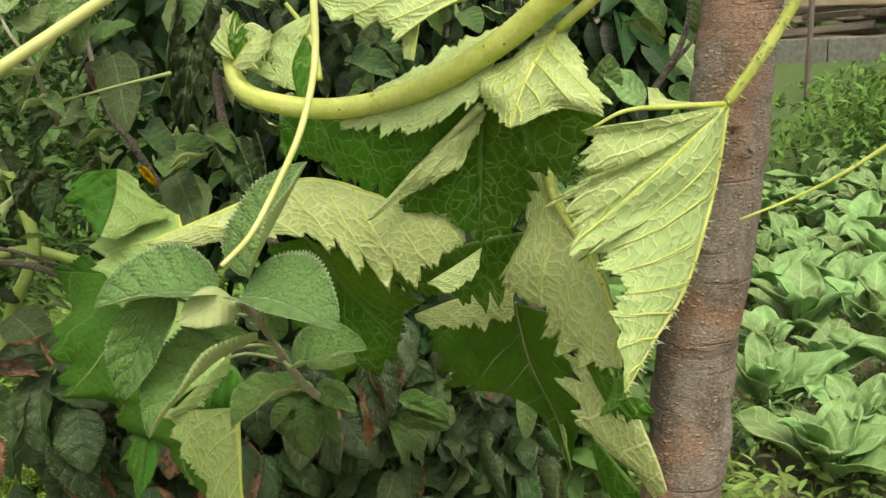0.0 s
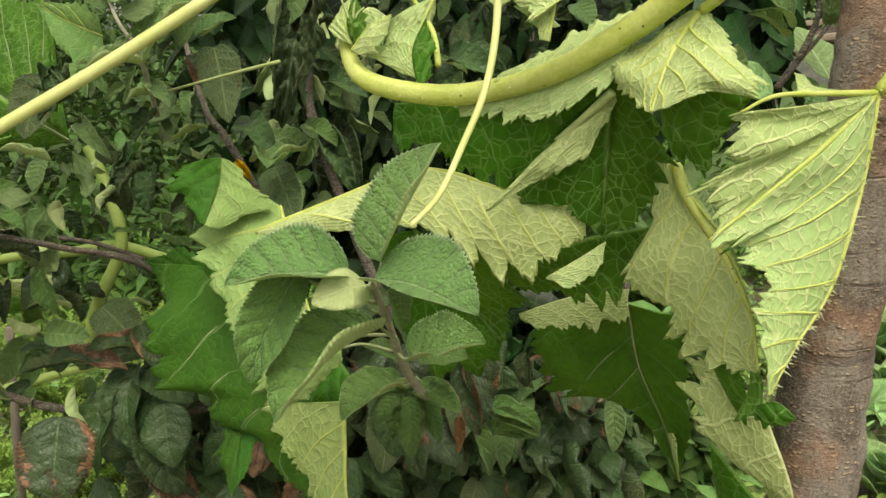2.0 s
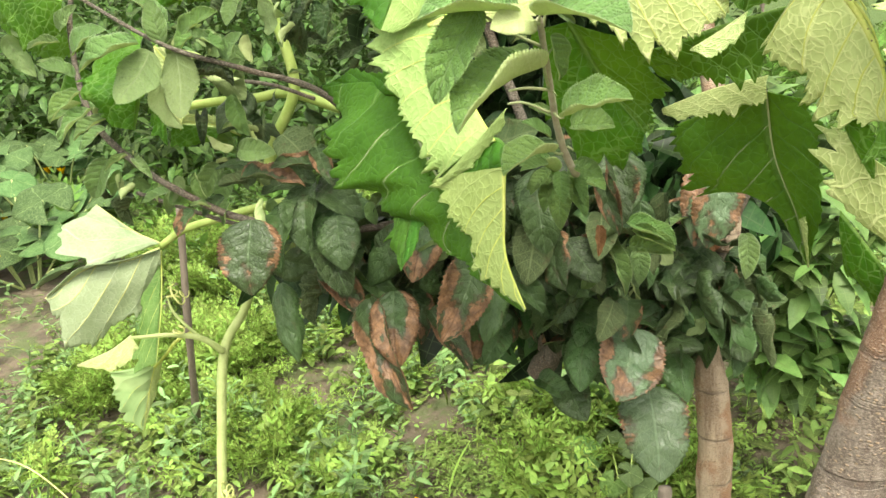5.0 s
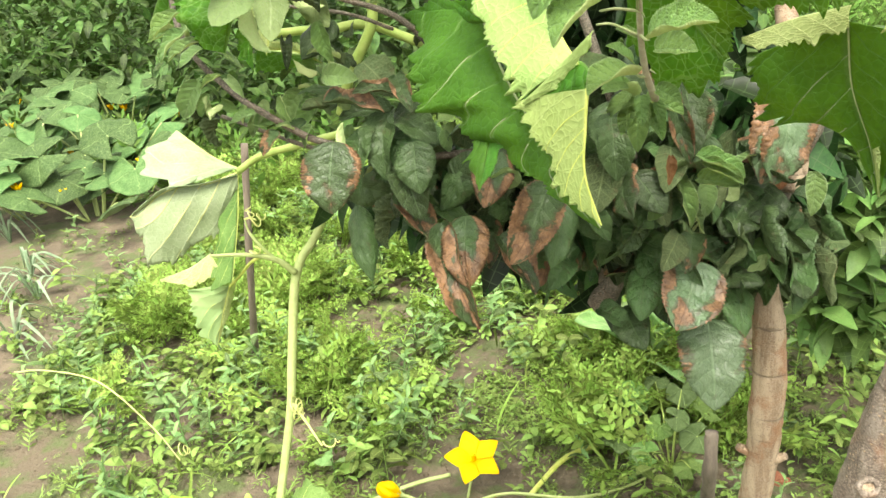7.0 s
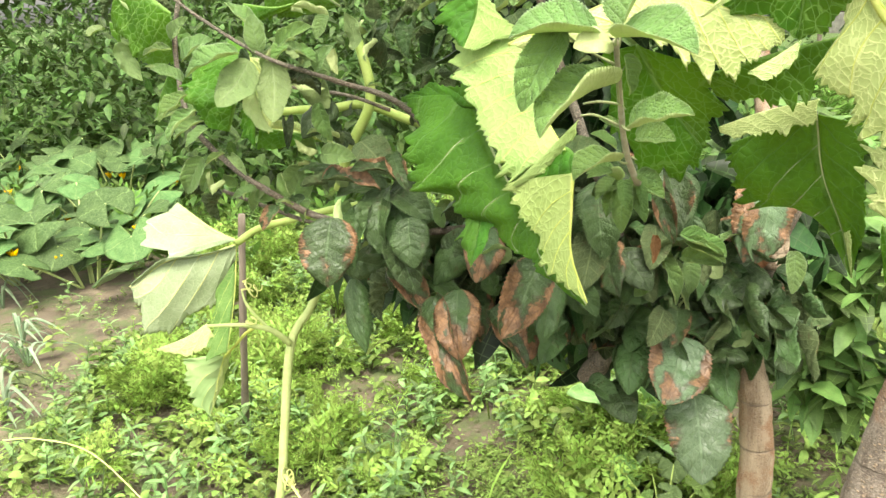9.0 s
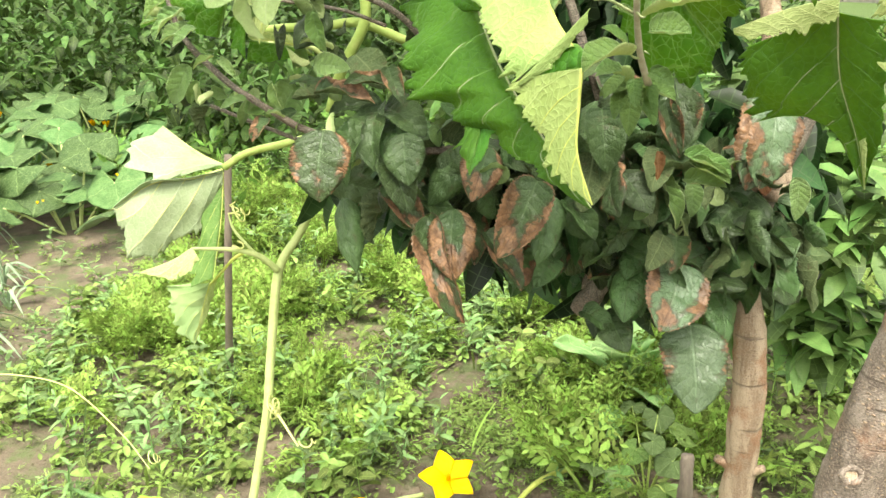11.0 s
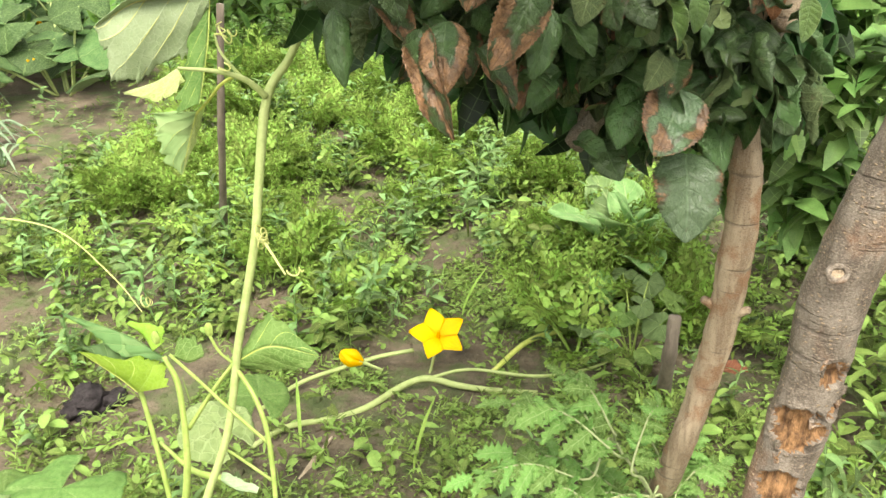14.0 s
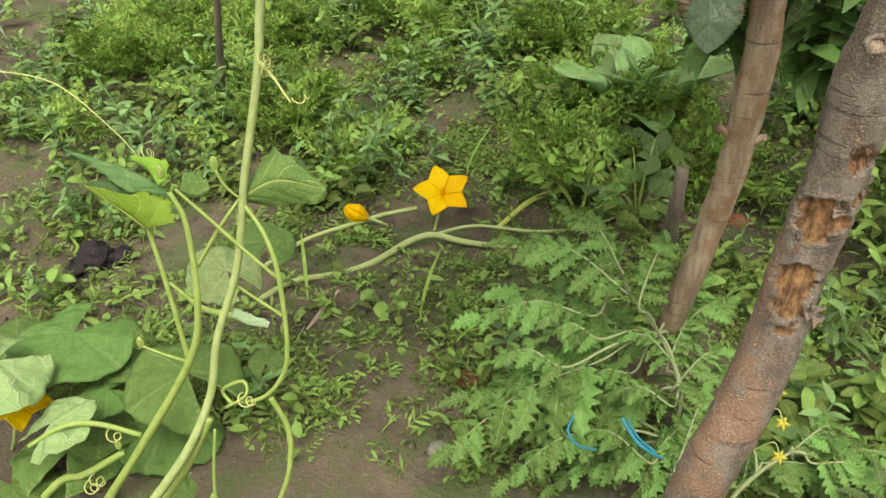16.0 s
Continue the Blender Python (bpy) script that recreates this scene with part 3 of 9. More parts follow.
def apple_leaf_mesh(name, front, back, width=0.58, fold=25, bend=40, rim=0.0, wave=0.03, crumple=0.0, seed=0, rows=14, half=4, teeth=0, tip=0.8, quilt=0.0):
    """A serrate oval leaf one unit long, from its stalk end at the origin to its tip at y = 1. fold: how far the halves rise;
    bend: how far the tip droops; rim: rolled margins."""
    rng = np.random.default_rng(seed)
    y = np.linspace(0, 1, rows)
    prof = (y + 0.012) ** 0.52 * (1.0 - y) ** tip
    prof = prof / prof.max() * width / 2
    if teeth:
        prof = prof * (1 + 0.085 * (saw(y * teeth) - 0.5))
    u = np.linspace(-1, 1, 2 * half + 1)
    uu, yy = np.meshgrid(u, y)
    au = np.abs(uu)
    w = prof[:, None] * np.ones_like(uu)
    a = np.radians(fold) + rim * au ** 2
    x = np.sign(uu) * w * au * np.cos(a)
    z = w * au * np.sin(a) * np.where(uu < 0, 1.0, 0.85)
    ph = rng.random(4) * 6
    z = z + wave * au ** 1.5 * np.sin(yy * 11 + ph[0] + uu * 1.5) * np.sin(np.pi * yy) + wave * 0.5 * np.sin(yy * 5 + ph[1])
    if crumple:
        z = z + crumple * (np.sin(yy * 19 + uu * 5 + ph[2]) * np.sin(uu * 6 + ph[3]) + 0.5 * np.sin(yy * 31 - uu * 9 + ph[1]) * np.cos(uu * 11 + ph[0])) * np.sin(np.pi * np.clip(yy, 0, 1))
    if quilt:
        z = z + quilt * (np.abs(np.sin(yy * 24 - au * 6 + ph[0])) ** 0.6 * (0.4 + np.sin(np.pi * au)) + 0.35 * np.sin(yy * 57 + uu * 21 + ph[2])) * np.sin(np.pi * np.clip(yy * 0.96 + 0.02, 0, 1)) ** 0.5
    s = yy * np.radians(bend)
    k = np.radians(bend) if abs(bend) > 1 else 1e-3
    py = np.sin(s) / k - z * -np.sin(s)
    pz = -(1 - np.cos(s)) / k + z * np.cos(s)
    x = x + 0.04 * np.sin(yy * 3 + ph[3]) * yy
    grid = np.stack([x, py, pz], 2)
    end = grid[-1, half]
    ln = math.hypot(end[1], end[2])
    c, q = end[1] / ln, end[2] / ln
    gy, gz = grid[..., 1].copy(), grid[..., 2].copy()
    grid[..., 1], grid[..., 2] = (gy * c + gz * q) / ln, (gz * c - gy * q) / ln
    grid[..., 0] -= yy * end[0]
    grid[..., 0] /= ln
    uv = np.stack([yy * 7 - au * 1.3, au], 2)
    return shell(grid, uv, front, back, 0.004, name)


def between(base, tip, face, wide=1.0):
    """The matrix that lays a unit leaf from base to tip with its upper side towards face."""
    b, t = Vector(base), Vector(tip)
    y = t - b
    ln = y.length
    y.normalize()
    z = Vector(face)
    z = z - y * z.dot(y)
    z = z.normalized() if z.length > 1e-5 else y.orthogonal().normalized()
    x = y.cross(z)
    m = Matrix((x * ln * wide, y * ln, z * ln)).transposed().to_4x4()
    return Matrix.Translation(b) @ m


def merged(name, pieces, materials):
    """Many copies of small templates in one mesh. pieces: (verts, faces, uvs, matrices, slot)."""
    V, F, U, S, k = [], [], [], [], 0
    for v, f, uv, mats, slot in pieces:
        v, f = np.asarray(v, float), np.asarray(f)
        mats = np.asarray(mats, float)
        if not len(mats):
            continue
        w = np.einsum("nij,vj->nvi", mats[:, :3, :3], v) + mats[:, None, :3, 3]
        V.append(w.reshape(-1, 3))
        F.append((f[None] + (np.arange(len(mats)) * len(v))[:, None, None] + k).reshape(-1, f.shape[1]))
        U.append(np.tile(uv, (len(mats), 1)))
        S.append(np.full(len(mats) * len(f), slot))
        k += len(mats) * len(v)
    me = bpy.data.meshes.new(name)
    V, F = np.vstack(V), np.vstack(F)
    me.vertices.add(len(V))
    me.vertices.foreach_set("co", V.astype(np.float32).ravel())
    me.loops.add(F.size)
    me.loops.foreach_set("vertex_index", F.astype(np.int32).ravel())
    me.polygons.add(len(F))
    me.polygons.foreach_set("loop_start", np.arange(0, F.size, F.shape[1], dtype=np.int32))
    me.polygons.foreach_set("material_index", np.concatenate(S).astype(np.int32))
    me.polygons.foreach_set("use_smooth", np.full(len(F), True))
    for m in materials:
        me.materials.append(m)
    layer = me.uv_layers.new(name="UVMap")
    layer.data.foreach_set("uv", np.vstack(U)[F.ravel()].astype(np.float32).ravel())
    me.update(calc_edges=True)
    me.validate()
    return me


def leaflet(length=1.0, width=0.45, rows=4, bend=0.3, cup=0.1, tip=0.9):
    """A small leaf for merged greenery: verts, quads, uvs."""
    v, f, uv = [], [], []
    for i in range(rows + 1):
        y = i / rows
        w = width / 2 * (y + 0.03) ** 0.6 * (1.02 - y) ** tip * 1.9
        for s in (-1, 0, 1):
            v.append((s * w, y * length, cup * abs(s) * w * 2 - bend * y * y))
            uv.append((y * 5 + 0.3, abs(s)))
    for i in range(rows):
        for j in range(2):
            a = i * 3 + j
            f.append((a, a + 1, a + 4, a + 3))
    return np.array(v), np.array(f), np.array(uv)


def frond(pinnae, length, spread, fine, rng):
    """A feathery leaf (carrot, tomato, fennel-like) as one template: a rib and leaflets along it."""
    lv, lf, luv = leaflet(1.0, fine, 2, 0.2, 0.1)
    V, F, U = [], [], []
    k = 0
    for i in range(pinnae):
        f = (i + 1) / pinnae
        y, z = length * f, -0.45 * length * f * f + 0.25 * length * f
        ln = spread * (1 - 0.75 * f) * (0.75 + 0.5 * rng.random())
        for side in (-1, 1):
            a = side * (0.9 + 0.3 * rng.random()) * (1 - 0.55 * f)
            tilt = rng.normal() * 0.35
            c, s = math.cos(a), math.sin(a)
            p = lv * ln
            q = np.stack([p[:, 0] * c + p[:, 1] * s, -p[:, 0] * s + p[:, 1] * c, p[:, 2] + p[:, 1] * tilt], 1) + (0, y, z)
            V.append(q); F.append(lf + k); U.append(luv); k += len(q)
    n = 5
    rib, ribf = [], []
    for i in range(n + 1):
        f = i / n
        for s in (-1, 1):
            rib.append((s * length * 0.012 * (1.2 - f), length * f, -0.45 * length * f * f + 0.25 * length * f))
    for i in range(n):
        ribf.append((2 * i, 2 * i + 1, 2 * i + 3, 2 * i + 2))
    V.append(np.array(rib)); F.append(np.array(ribf) + k); U.append(np.full((len(rib), 2), 0.5))
    return np.vstack(V), np.vstack(F), np.vstack(U)


def feather(rng, pairs=6, subs=4):
    """A twice-divided carrot leaf, one unit long, of many small narrow leaflets."""
    lv, lf, luv = leaflet(1.0, 0.58, 2, 0.15, 0.15, 0.6)
    V, F, U, k = [], [], [], 0

    def put(p, way, size, tilt):
        nonlocal k
        c, s = math.cos(way), math.sin(way)
        q = lv * size
        q = np.stack([q[:, 0] * c + q[:, 1] * s, -q[:, 0] * s + q[:, 1] * c, q[:, 2] + q[:, 1] * tilt], 1) + p
        V.append(q), F.append(lf + k), U.append(luv)
        k += len(q)

    for i in range(pairs):
        f = 0.35 + 0.65 * (i + 0.5) / pairs
        p = np.array((0.0, f, 0.25 * f - 0.5 * f * f))
        reach = 0.34 * (1.12 - f) + 0.05
        for side in (-1, 1):
            way = side * (1.0 - 0.4 * f + 0.2 * rng.normal())
            d = np.array((math.sin(way), math.cos(way), rng.normal() * 0.35 - 0.1))
            for j in range(subs):
                g = (j + 0.7) / subs
                for e in (-1, 1):
                    put(p + d * reach * g, way + e * (0.8 + 0.2 * rng.normal()), 0.46 * reach * (1.15 - 0.6 * g), rng.normal() * 0.5)
    n = 4
    rib = np.array([(w * 0.012 * (1.3 - i / n), i / n, 0.25 * i / n - 0.5 * (i / n) ** 2) for i in range(n + 1) for w in (-1, 1)])
    V.append(rib), F.append(np.array([(2 * i, 2 * i + 1, 2 * i + 3, 2 * i + 2) for i in range(n)]) + k), U.append(np.full((len(rib), 2), 0.5))
    return np.vstack(V), np.vstack(F), np.vstack(U)


def random_turns(points, rng, tilt0, tilt1, size0, size1):
    """Poses at points: any heading, tilted up by tilt0..tilt1 degrees, sized."""
    out = []
    for p in points:
        m = Matrix.Translation(p) @ pose(0, 0, 0, rng.uniform(tilt0, tilt1), rng.uniform(-25, 25), rng.uniform(0, 360))
        if m[2][1] < -0.9:
            continue
        s = rng.uniform(size0, size1)
        out.append(np.array(Matrix.Translation(p) @ Euler((radians(rng.uniform(tilt0, tilt1)), radians(rng.uniform(-20, 20)), radians(rng.uniform(0, 360)))).to_matrix().to_4x4() @ Matrix.Diagonal((s, s, s, 1))))
    return out


def squash_leaf_mesh(name, front, back, seed=0, cup=0.25, wave=0.05, lobes=0.16, rows=15, around=60, ridge=0.05):
    """A whole five-lobed squash leaf, one unit across, its stalk end at the origin and its tip along y."""
    rng = np.random.default_rng(seed)
    th = np.linspace(-2.75, 2.75, around)
    lob = 1 - lobes * (1 - np.abs(np.cos(th * 5 / 2 * 0.92))) - 0.05 * np.abs(th)
    lob = lob * (1 + 0.035 * (saw(th * 7.5) - 0.5)) * 0.55
    r = np.linspace(0.0, 1, rows) ** 0.85
    rr, tt = np.meshgrid(r, th)
    rad = rr * lob[:, None]
    ph = rng.random(4) * 6
    z = -cup * rad ** 1.6 + wave * rr ** 1.5 * np.sin(tt * 4 + ph[0]) + wave * 0.5 * rr * np.sin(tt * 9 + ph[1]) + 0.012 * np.sin(rr * 18 + tt * 3 + ph[2]) * rr
    z = z + ridge * rr * np.abs(np.sin(tt * 2.5 * 0.92))
    grid = np.stack([rad * np.sin(tt), rad * np.cos(tt), z], 2)
    uv = np.stack([tt * 5 * 0.92 / 2 / np.pi + 3, np.full_like(rr, 0.5)], 2)
    return shell(grid[:, ::-1], uv[:, ::-1], front, back, 0.004, name)


# the ground: one sheet of soil, lumpy near the beds, reaching the horizon
def soil_height(x, y):
    n = noise.noise((x * 1.1, y * 1.1, 0.3)) * 0.035 + noise.noise((x * 4.7, y * 4.7, 1.7)) * 0.014 + noise.noise((x * 15, y * 15, 4.1)) * 0.006
    far = math.hypot(x, y)
    return n * (1.0 if far < 9 else 9 / far)


def build_ground():
    def axis(lo, hi, step):
        a = list(np.arange(lo, hi, step))
        left, right, d = [], [], step
        while d < 400:
            d *= 1.35
            left.append((left[-1] if left else lo) - d)
            right.append((right[-1] if right else a[-1]) + d)
        return np.array(left[::-1] + a + right)

    xs, ys = axis(-3.4, 1.8, 0.035), axis(-0.6, 4.2, 0.035)
    verts = [(x, y, soil_height(x, y)) for y in ys for x in xs]
    w = len(xs)
    faces = [(j * w + i, j * w + i + 1, (j + 1) * w + i + 1, (j + 1) * w + i) for j in range(len(ys) - 1) for i in range(w - 1)]
    ob = new("ground", make_mesh("ground", verts, faces, [SOIL]))
    tagged(ob, "dry brown garden soil with lumps and thin moss", "ground", kind="structure")


build_ground()


def box_mesh(name, sx, sy, sz, material, bevel=0.01, bow=0.0, seed=0):
    bm = bmesh.new()
    bmesh.ops.create_cube(bm, size=1.0)
    for v in bm.verts:
        v.co = Vector((v.co.x * sx, v.co.y * sy, v.co.z * sz))
    if bevel:
        bmesh.ops.bevel(bm, geom=bm.edges[:], offset=bevel, segments=2, affect="EDGES")
    rng = random.Random(seed)
    for v in bm.verts:
        v.co.z += bow * (v.co.x / sx) ** 2 + rng.uniform(-1, 1) * bevel * 0.2
    me = bpy.data.meshes.new(name)
    bm.to_mesh(me)
    bm.free()
    me.materials.append(material)
    return me


# far edge of the plot: a concrete kerb, a row of posts and stacked old timber
KERB_A, KERB_B = Vector((3.6, 17.5, 0)), Vector((7.9, 13.2, 0))
kerb_way = (KERB_B - KERB_A).normalized()
kerb_turn = math.degrees(math.atan2(kerb_way.y, kerb_way.x))
for i in range(-5, 9):
    p = KERB_A + kerb_way * (i * 1.02 + 0.5)
    ob = new("kerb", box_mesh("kerb", 1.0, 0.12, 0.5, KERB, 0.015, 0, i))
    ob.matrix_basis = pose(p.x, p.y, 0.15, 0, 0, kerb_turn)
    tagged(ob, "weathered grey concrete kerb slab at the plot's edge", "kerb", kind="structure")
kerb_back = Vector((-kerb_way.y, kerb_way.x, 0))
if kerb_back.y < 0:
    kerb_back = -kerb_back
rng = random.Random(4)
for i in range(96):
    p = KERB_A + kerb_way * rng.uniform(-3, 9) + kerb_back * rng.uniform(0.8, 1.9)
    ln = rng.uniform(1.2, 2.6)
    layer = i % 16
    ob = new("old_timber", box_mesh("old_timber", ln, 0.16, rng.uniform(0.07, 0.14), rng.choice((TIMBER, TIMBER, BOARD_LIGHT, FENCE_WOOD)), 0.012, rng.uniform(-0.03, 0.03), i))
    ob.matrix_basis = pose(p.x, p.y, 0.05 + layer * 0.07, rng.uniform(-4, 4), rng.uniform(-5, 5), kerb_turn + rng.uniform(-14, 14))
    tagged(ob, "weathered grey-brown timber in an untidy stack", "timber", "stacked timber")
for i in range(7):
    p = KERB_A + kerb_way * (i * 1.9 - 2) - kerb_back * (3.2 if i % 2 else 4.6)
    ctrl = [(p.x, p.y, -0.1), (p.x + 0.03, p.y, 0.9), (p.x + rng.uniform(-0.05, 0.05), p.y, 2.1)]
    ob = thing("fence_post", (p.x, p.y, 0), "thin grey wooden stake among the far plants", "post", "far stakes")
    tube("post", ctrl, [0.035, 0.03], FENCE_WOOD, ob, rough=0.05, seed=i)


def leaf_cloud(name, label, category, boxes, seed, length, width, material, kind="stuff", tilt=(-60, 60)):
    """Greenery that nobody could count: leaves strewn through soft-edged lumps. boxes: (centre, radii, count)."""
    rng = np.random.default_rng(seed)
    v, f, uv = leaflet(1.0, width, 3, 0.3, 0.15)
    mats = []
    for c, r, count in boxes:
        p = rng.normal(size=(count, 3))
        p /= np.linalg.norm(p, axis=1)[:, None]
        p = p * (rng.random(count) ** 0.45)[:, None] * np.array(r) + np.array(c)
        p = p[p[:, 2] > 0.02]
        mats += random_turns([tuple(q) for q in p], rng, tilt[0], tilt[1], length * 0.6, length * 1.3)
    ob = new(name, merged(name, [(v, f, uv, mats, 0)], [material]))
    return tagged(ob, label, category, kind=kind)


# hedges and shrubs at the back
rng = np.random.default_rng(11)
lumps = [((-9 + i * 1.25 + rng.normal() * 0.3, 12.5 - 0.12 * i + rng.normal() * 0.5, 0.9), (1.1, 0.9, 1.3 + rng.random() * 0.5), 800) for i in range(9)]
leaf_cloud("hedge", "dark green leafy hedge behind the garden", "hedge", lumps, 21, 0.19, 0.5, HEDGE)
lumps = [((-9.5 + (i % 12) * 0.85 + rng.normal() * 0.25, 6.2 + (i // 12) * 1.5 - 0.12 * (i % 12) + rng.normal() * 0.3, 0.4 + 0.3 * (i // 12)), (0.7, 0.6, 0.6 + 0.25 * (i // 12)), 520) for i in range(24)]
leaf_cloud("shrub_row", "low dark green shrubs with small leaves", "shrubs", lumps, 22, 0.125, 0.6, HEDGE)
lumps = [((1.9 + 0.28 * k + rng.random() * 3.6, 5.4 + 0.3 * k + rng.random() * 0.8, 0.25), (0.75, 0.6, 0.5), 700) for k in range(30)]
leaf_cloud("far_potato_plants", "bushy green potato plants in rows", "potato plants", lumps, 23, 0.10, 0.46, POTATO)
lumps = [((-16 + i * 3.2, 24 + rng.normal() * 2, 2.2), (2.6, 1.6, 2.6 + rng.random() * 1.4), 900) for i in range(14)]
leaf_cloud("far_trees", "far belt of leafy green trees", "trees", lumps, 24, 0.42, 0.6, HEDGE)
lumps = [((-13 + (i % 8) * 1.5 + rng.normal() * 0.4, 8.5 + (i // 8) * 2.2 + rng.normal() * 0.4, 0.55), (1.1, 0.9, 0.8 + 0.3 * (i // 8)), 520) for i in range(24)]
leaf_cloud("berry_bushes", "rows of dark green berry bushes far behind", "bushes", lumps, 25, 0.17, 0.6, HEDGE)
lumps = [((-24 + i * 1.7, 10.5 + i * 0.62 + rng.normal() * 0.4, 1.5), (1.5, 1.2, 2.1 + rng.random() * 0.6), 700) for i in range(14)]
leaf_cloud("tall_hedge", "tall dark hedge along the far side", "hedge", lumps, 26, 0.28, 0.6, HEDGE)


# leaf shapes shared by the apple tree and its shoot
FINE = dict(rows=121, half=7, teeth=30)
SHOOT_A = apple_leaf_mesh("leaf", SHOOT_TOP, SHOOT_UNDER, 0.92, 30, 26, 0.12, 0.02, 0, 1, **FINE)
SHOOT_B = apple_leaf_mesh("leaf", SHOOT_TOP, SHOOT_UNDER, 0.72, 32, 20, 0.15, 0.02, 0, 2, **FINE)
SHOOT_P = apple_leaf_mesh("leaf", SHOOT_UNDER, SHOOT_TOP, 0.70, 14, 30, -0.2, 0.03, 0, 7, **FINE)
SHOOT_D = apple_leaf_mesh("leaf", SHOOT_GREEN, SHOOT_UNDER, 0.66, 16, 30, 0.2, 0.03, 0.006, 4, **FINE)
SHOOT_E = apple_leaf_mesh("leaf", SHOOT_GREEN, SHOOT_UNDER, 0.76, 32, 34, 0.25, 0.03, 0.005, 5, **FINE)
SHOOT_F = apple_leaf_mesh("leaf", SHOOT_GREEN, SHOOT_UNDER, 0.76, 28, 40, 0.3, 0.03, 0.02, 6, **FINE)
MID = dict(rows=64, half=6, teeth=21)
DARK_A = apple_leaf_mesh("leaf", APPLE_DARK, APPLE_DULL, 0.72, 16, 38, -0.25, 0.045, 0.016, 11, **MID)
DARK_B = apple_leaf_mesh("leaf", APPLE_DARK, APPLE_DULL, 0.66, 30, 50, 0.2, 0.05, 0.016, 12, **MID)
DARK_C = apple_leaf_mesh("leaf", APPLE_DARK, APPLE_DULL, 0.78, 8, 30, -0.5, 0.05, 0.016, 13, **MID)
DARK_D = apple_leaf_mesh("leaf", APPLE_DULL, APPLE_DARK, 0.65, 12, 27, 0.18, 0.05, 0.016, 14, **MID)
BURNT_A = apple_leaf_mesh("leaf", APPLE_BURNT, APPLE_DULL, 0.74, 14, 32, -0.3, 0.05, 0.016, 21, **MID)
RIM_A = apple_leaf_mesh("leaf", APPLE_RIM, APPLE_DULL, 0.74, 14, 32, -0.3, 0.05, 0.016, 21, **MID)
BURNT_B = apple_leaf_mesh("leaf", APPLE_BURNT, APPLE_DULL, 0.66, 24, 40, 0.25, 0.06, 0.016, 22, **MID)
RIM_B = apple_leaf_mesh("leaf", APPLE_RIM, APPLE_DULL, 0.66, 24, 40, 0.25, 0.06, 0.016, 22, **MID)
BURNT_C = apple_leaf_mesh("leaf", APPLE_BURNT, APPLE_DULL, 0.63, 20, 36, 0.29, 0.07, 0.016, 23, **MID)
RIM_C = apple_leaf_mesh("leaf", APPLE_RIM, APPLE_DULL, 0.63, 20, 36, 0.29, 0.07, 0.016, 23, **MID)
BURNT_D = apple_leaf_mesh("leaf", APPLE_AGED, APPLE_DULL, 0.80, 12, 24, 0.12, 0.05, 0.014, 24, tip=0.75, **MID)
BURNT_E = apple_leaf_mesh("leaf", APPLE_AGED, APPLE_DULL, 0.74, 16, 30, -0.2, 0.05, 0.016, 25, **MID)
YOUNG_A = apple_leaf_mesh("leaf", SHOOT_TOP, SHOOT_UNDER, 0.64, 16, 28, 0.22, 0.04, 0.013, 31, **MID)
YOUNG_B = apple_leaf_mesh("leaf", SHOOT_GREEN, SHOOT_UNDER, 0.62, 22, 40, 0.32, 0.05, 0.013, 32, **MID)
YOUNG_C = apple_leaf_mesh("leaf", SHOOT_TOP, SHOOT_UNDER, 0.55, 24, 60, 0.42, 0.06, 0.013, 33, **MID)
YOUNG_D = apple_leaf_mesh("leaf", SHOOT_TOP, SHOOT_UNDER, 0.67, 20, 34, 0.25, 0.04, 0.013, 34, **MID)
YOUNG_UNDER = apple_leaf_mesh("leaf", APPLE_UNDER, APPLE_TOP, 0.62, -10, -26, 0.12, 0.06, 0.013, 35, **MID)
YOUNG_PALE = apple_leaf_mesh("leaf", BRASSICA, APPLE_UNDER, 0.73, 8, 14, 0.04, 0.03, 0.004, 36, **MID)
CRUMPLED_A = apple_leaf_mesh("leaf", APPLE_DARK, APPLE_DULL, 0.74, 24, 60, 0.7, 0.06, 0.03, 41, rows=90, half=9, teeth=16, quilt=0.055)
YELLOW_A = apple_leaf_mesh("leaf", PETAL, PETAL, 0.9, 30, 70, 0.9, 0.06, 0.06, 43, rows=40, half=7, teeth=9, quilt=0.06)
DRY_A = apple_leaf_mesh("leaf", DRY, DRY, 0.63, 18, 48, 0.32, 0.08, 0.05, 42, rows=22, half=5)
DARK = (DARK_A, DARK_B, DARK_C, BURNT_A, DARK_B, BURNT_B, DARK_A, DARK_D, DARK_C, DARK_B, CRUMPLED_A)
SMALL = (YOUNG_A, YOUNG_B, YOUNG_C, YOUNG_D, DARK_B, YOUNG_UNDER)
FRESH = (YOUNG_A, YOUNG_B, YOUNG_C, YOUNG_D, YOUNG_UNDER, CRUMPLED_A)
MIXED = (DARK_A, YOUNG_A, DARK_B, YOUNG_B, CRUMPLED_A, DARK_D, YOUNG_C, DARK_C, CRUMPLED_A, DARK_B)


def leaf(parent, me, base, tip, face, wide=1.0, label=""):
    return part("leaf", me, parent, label, between(base, tip, face, wide))


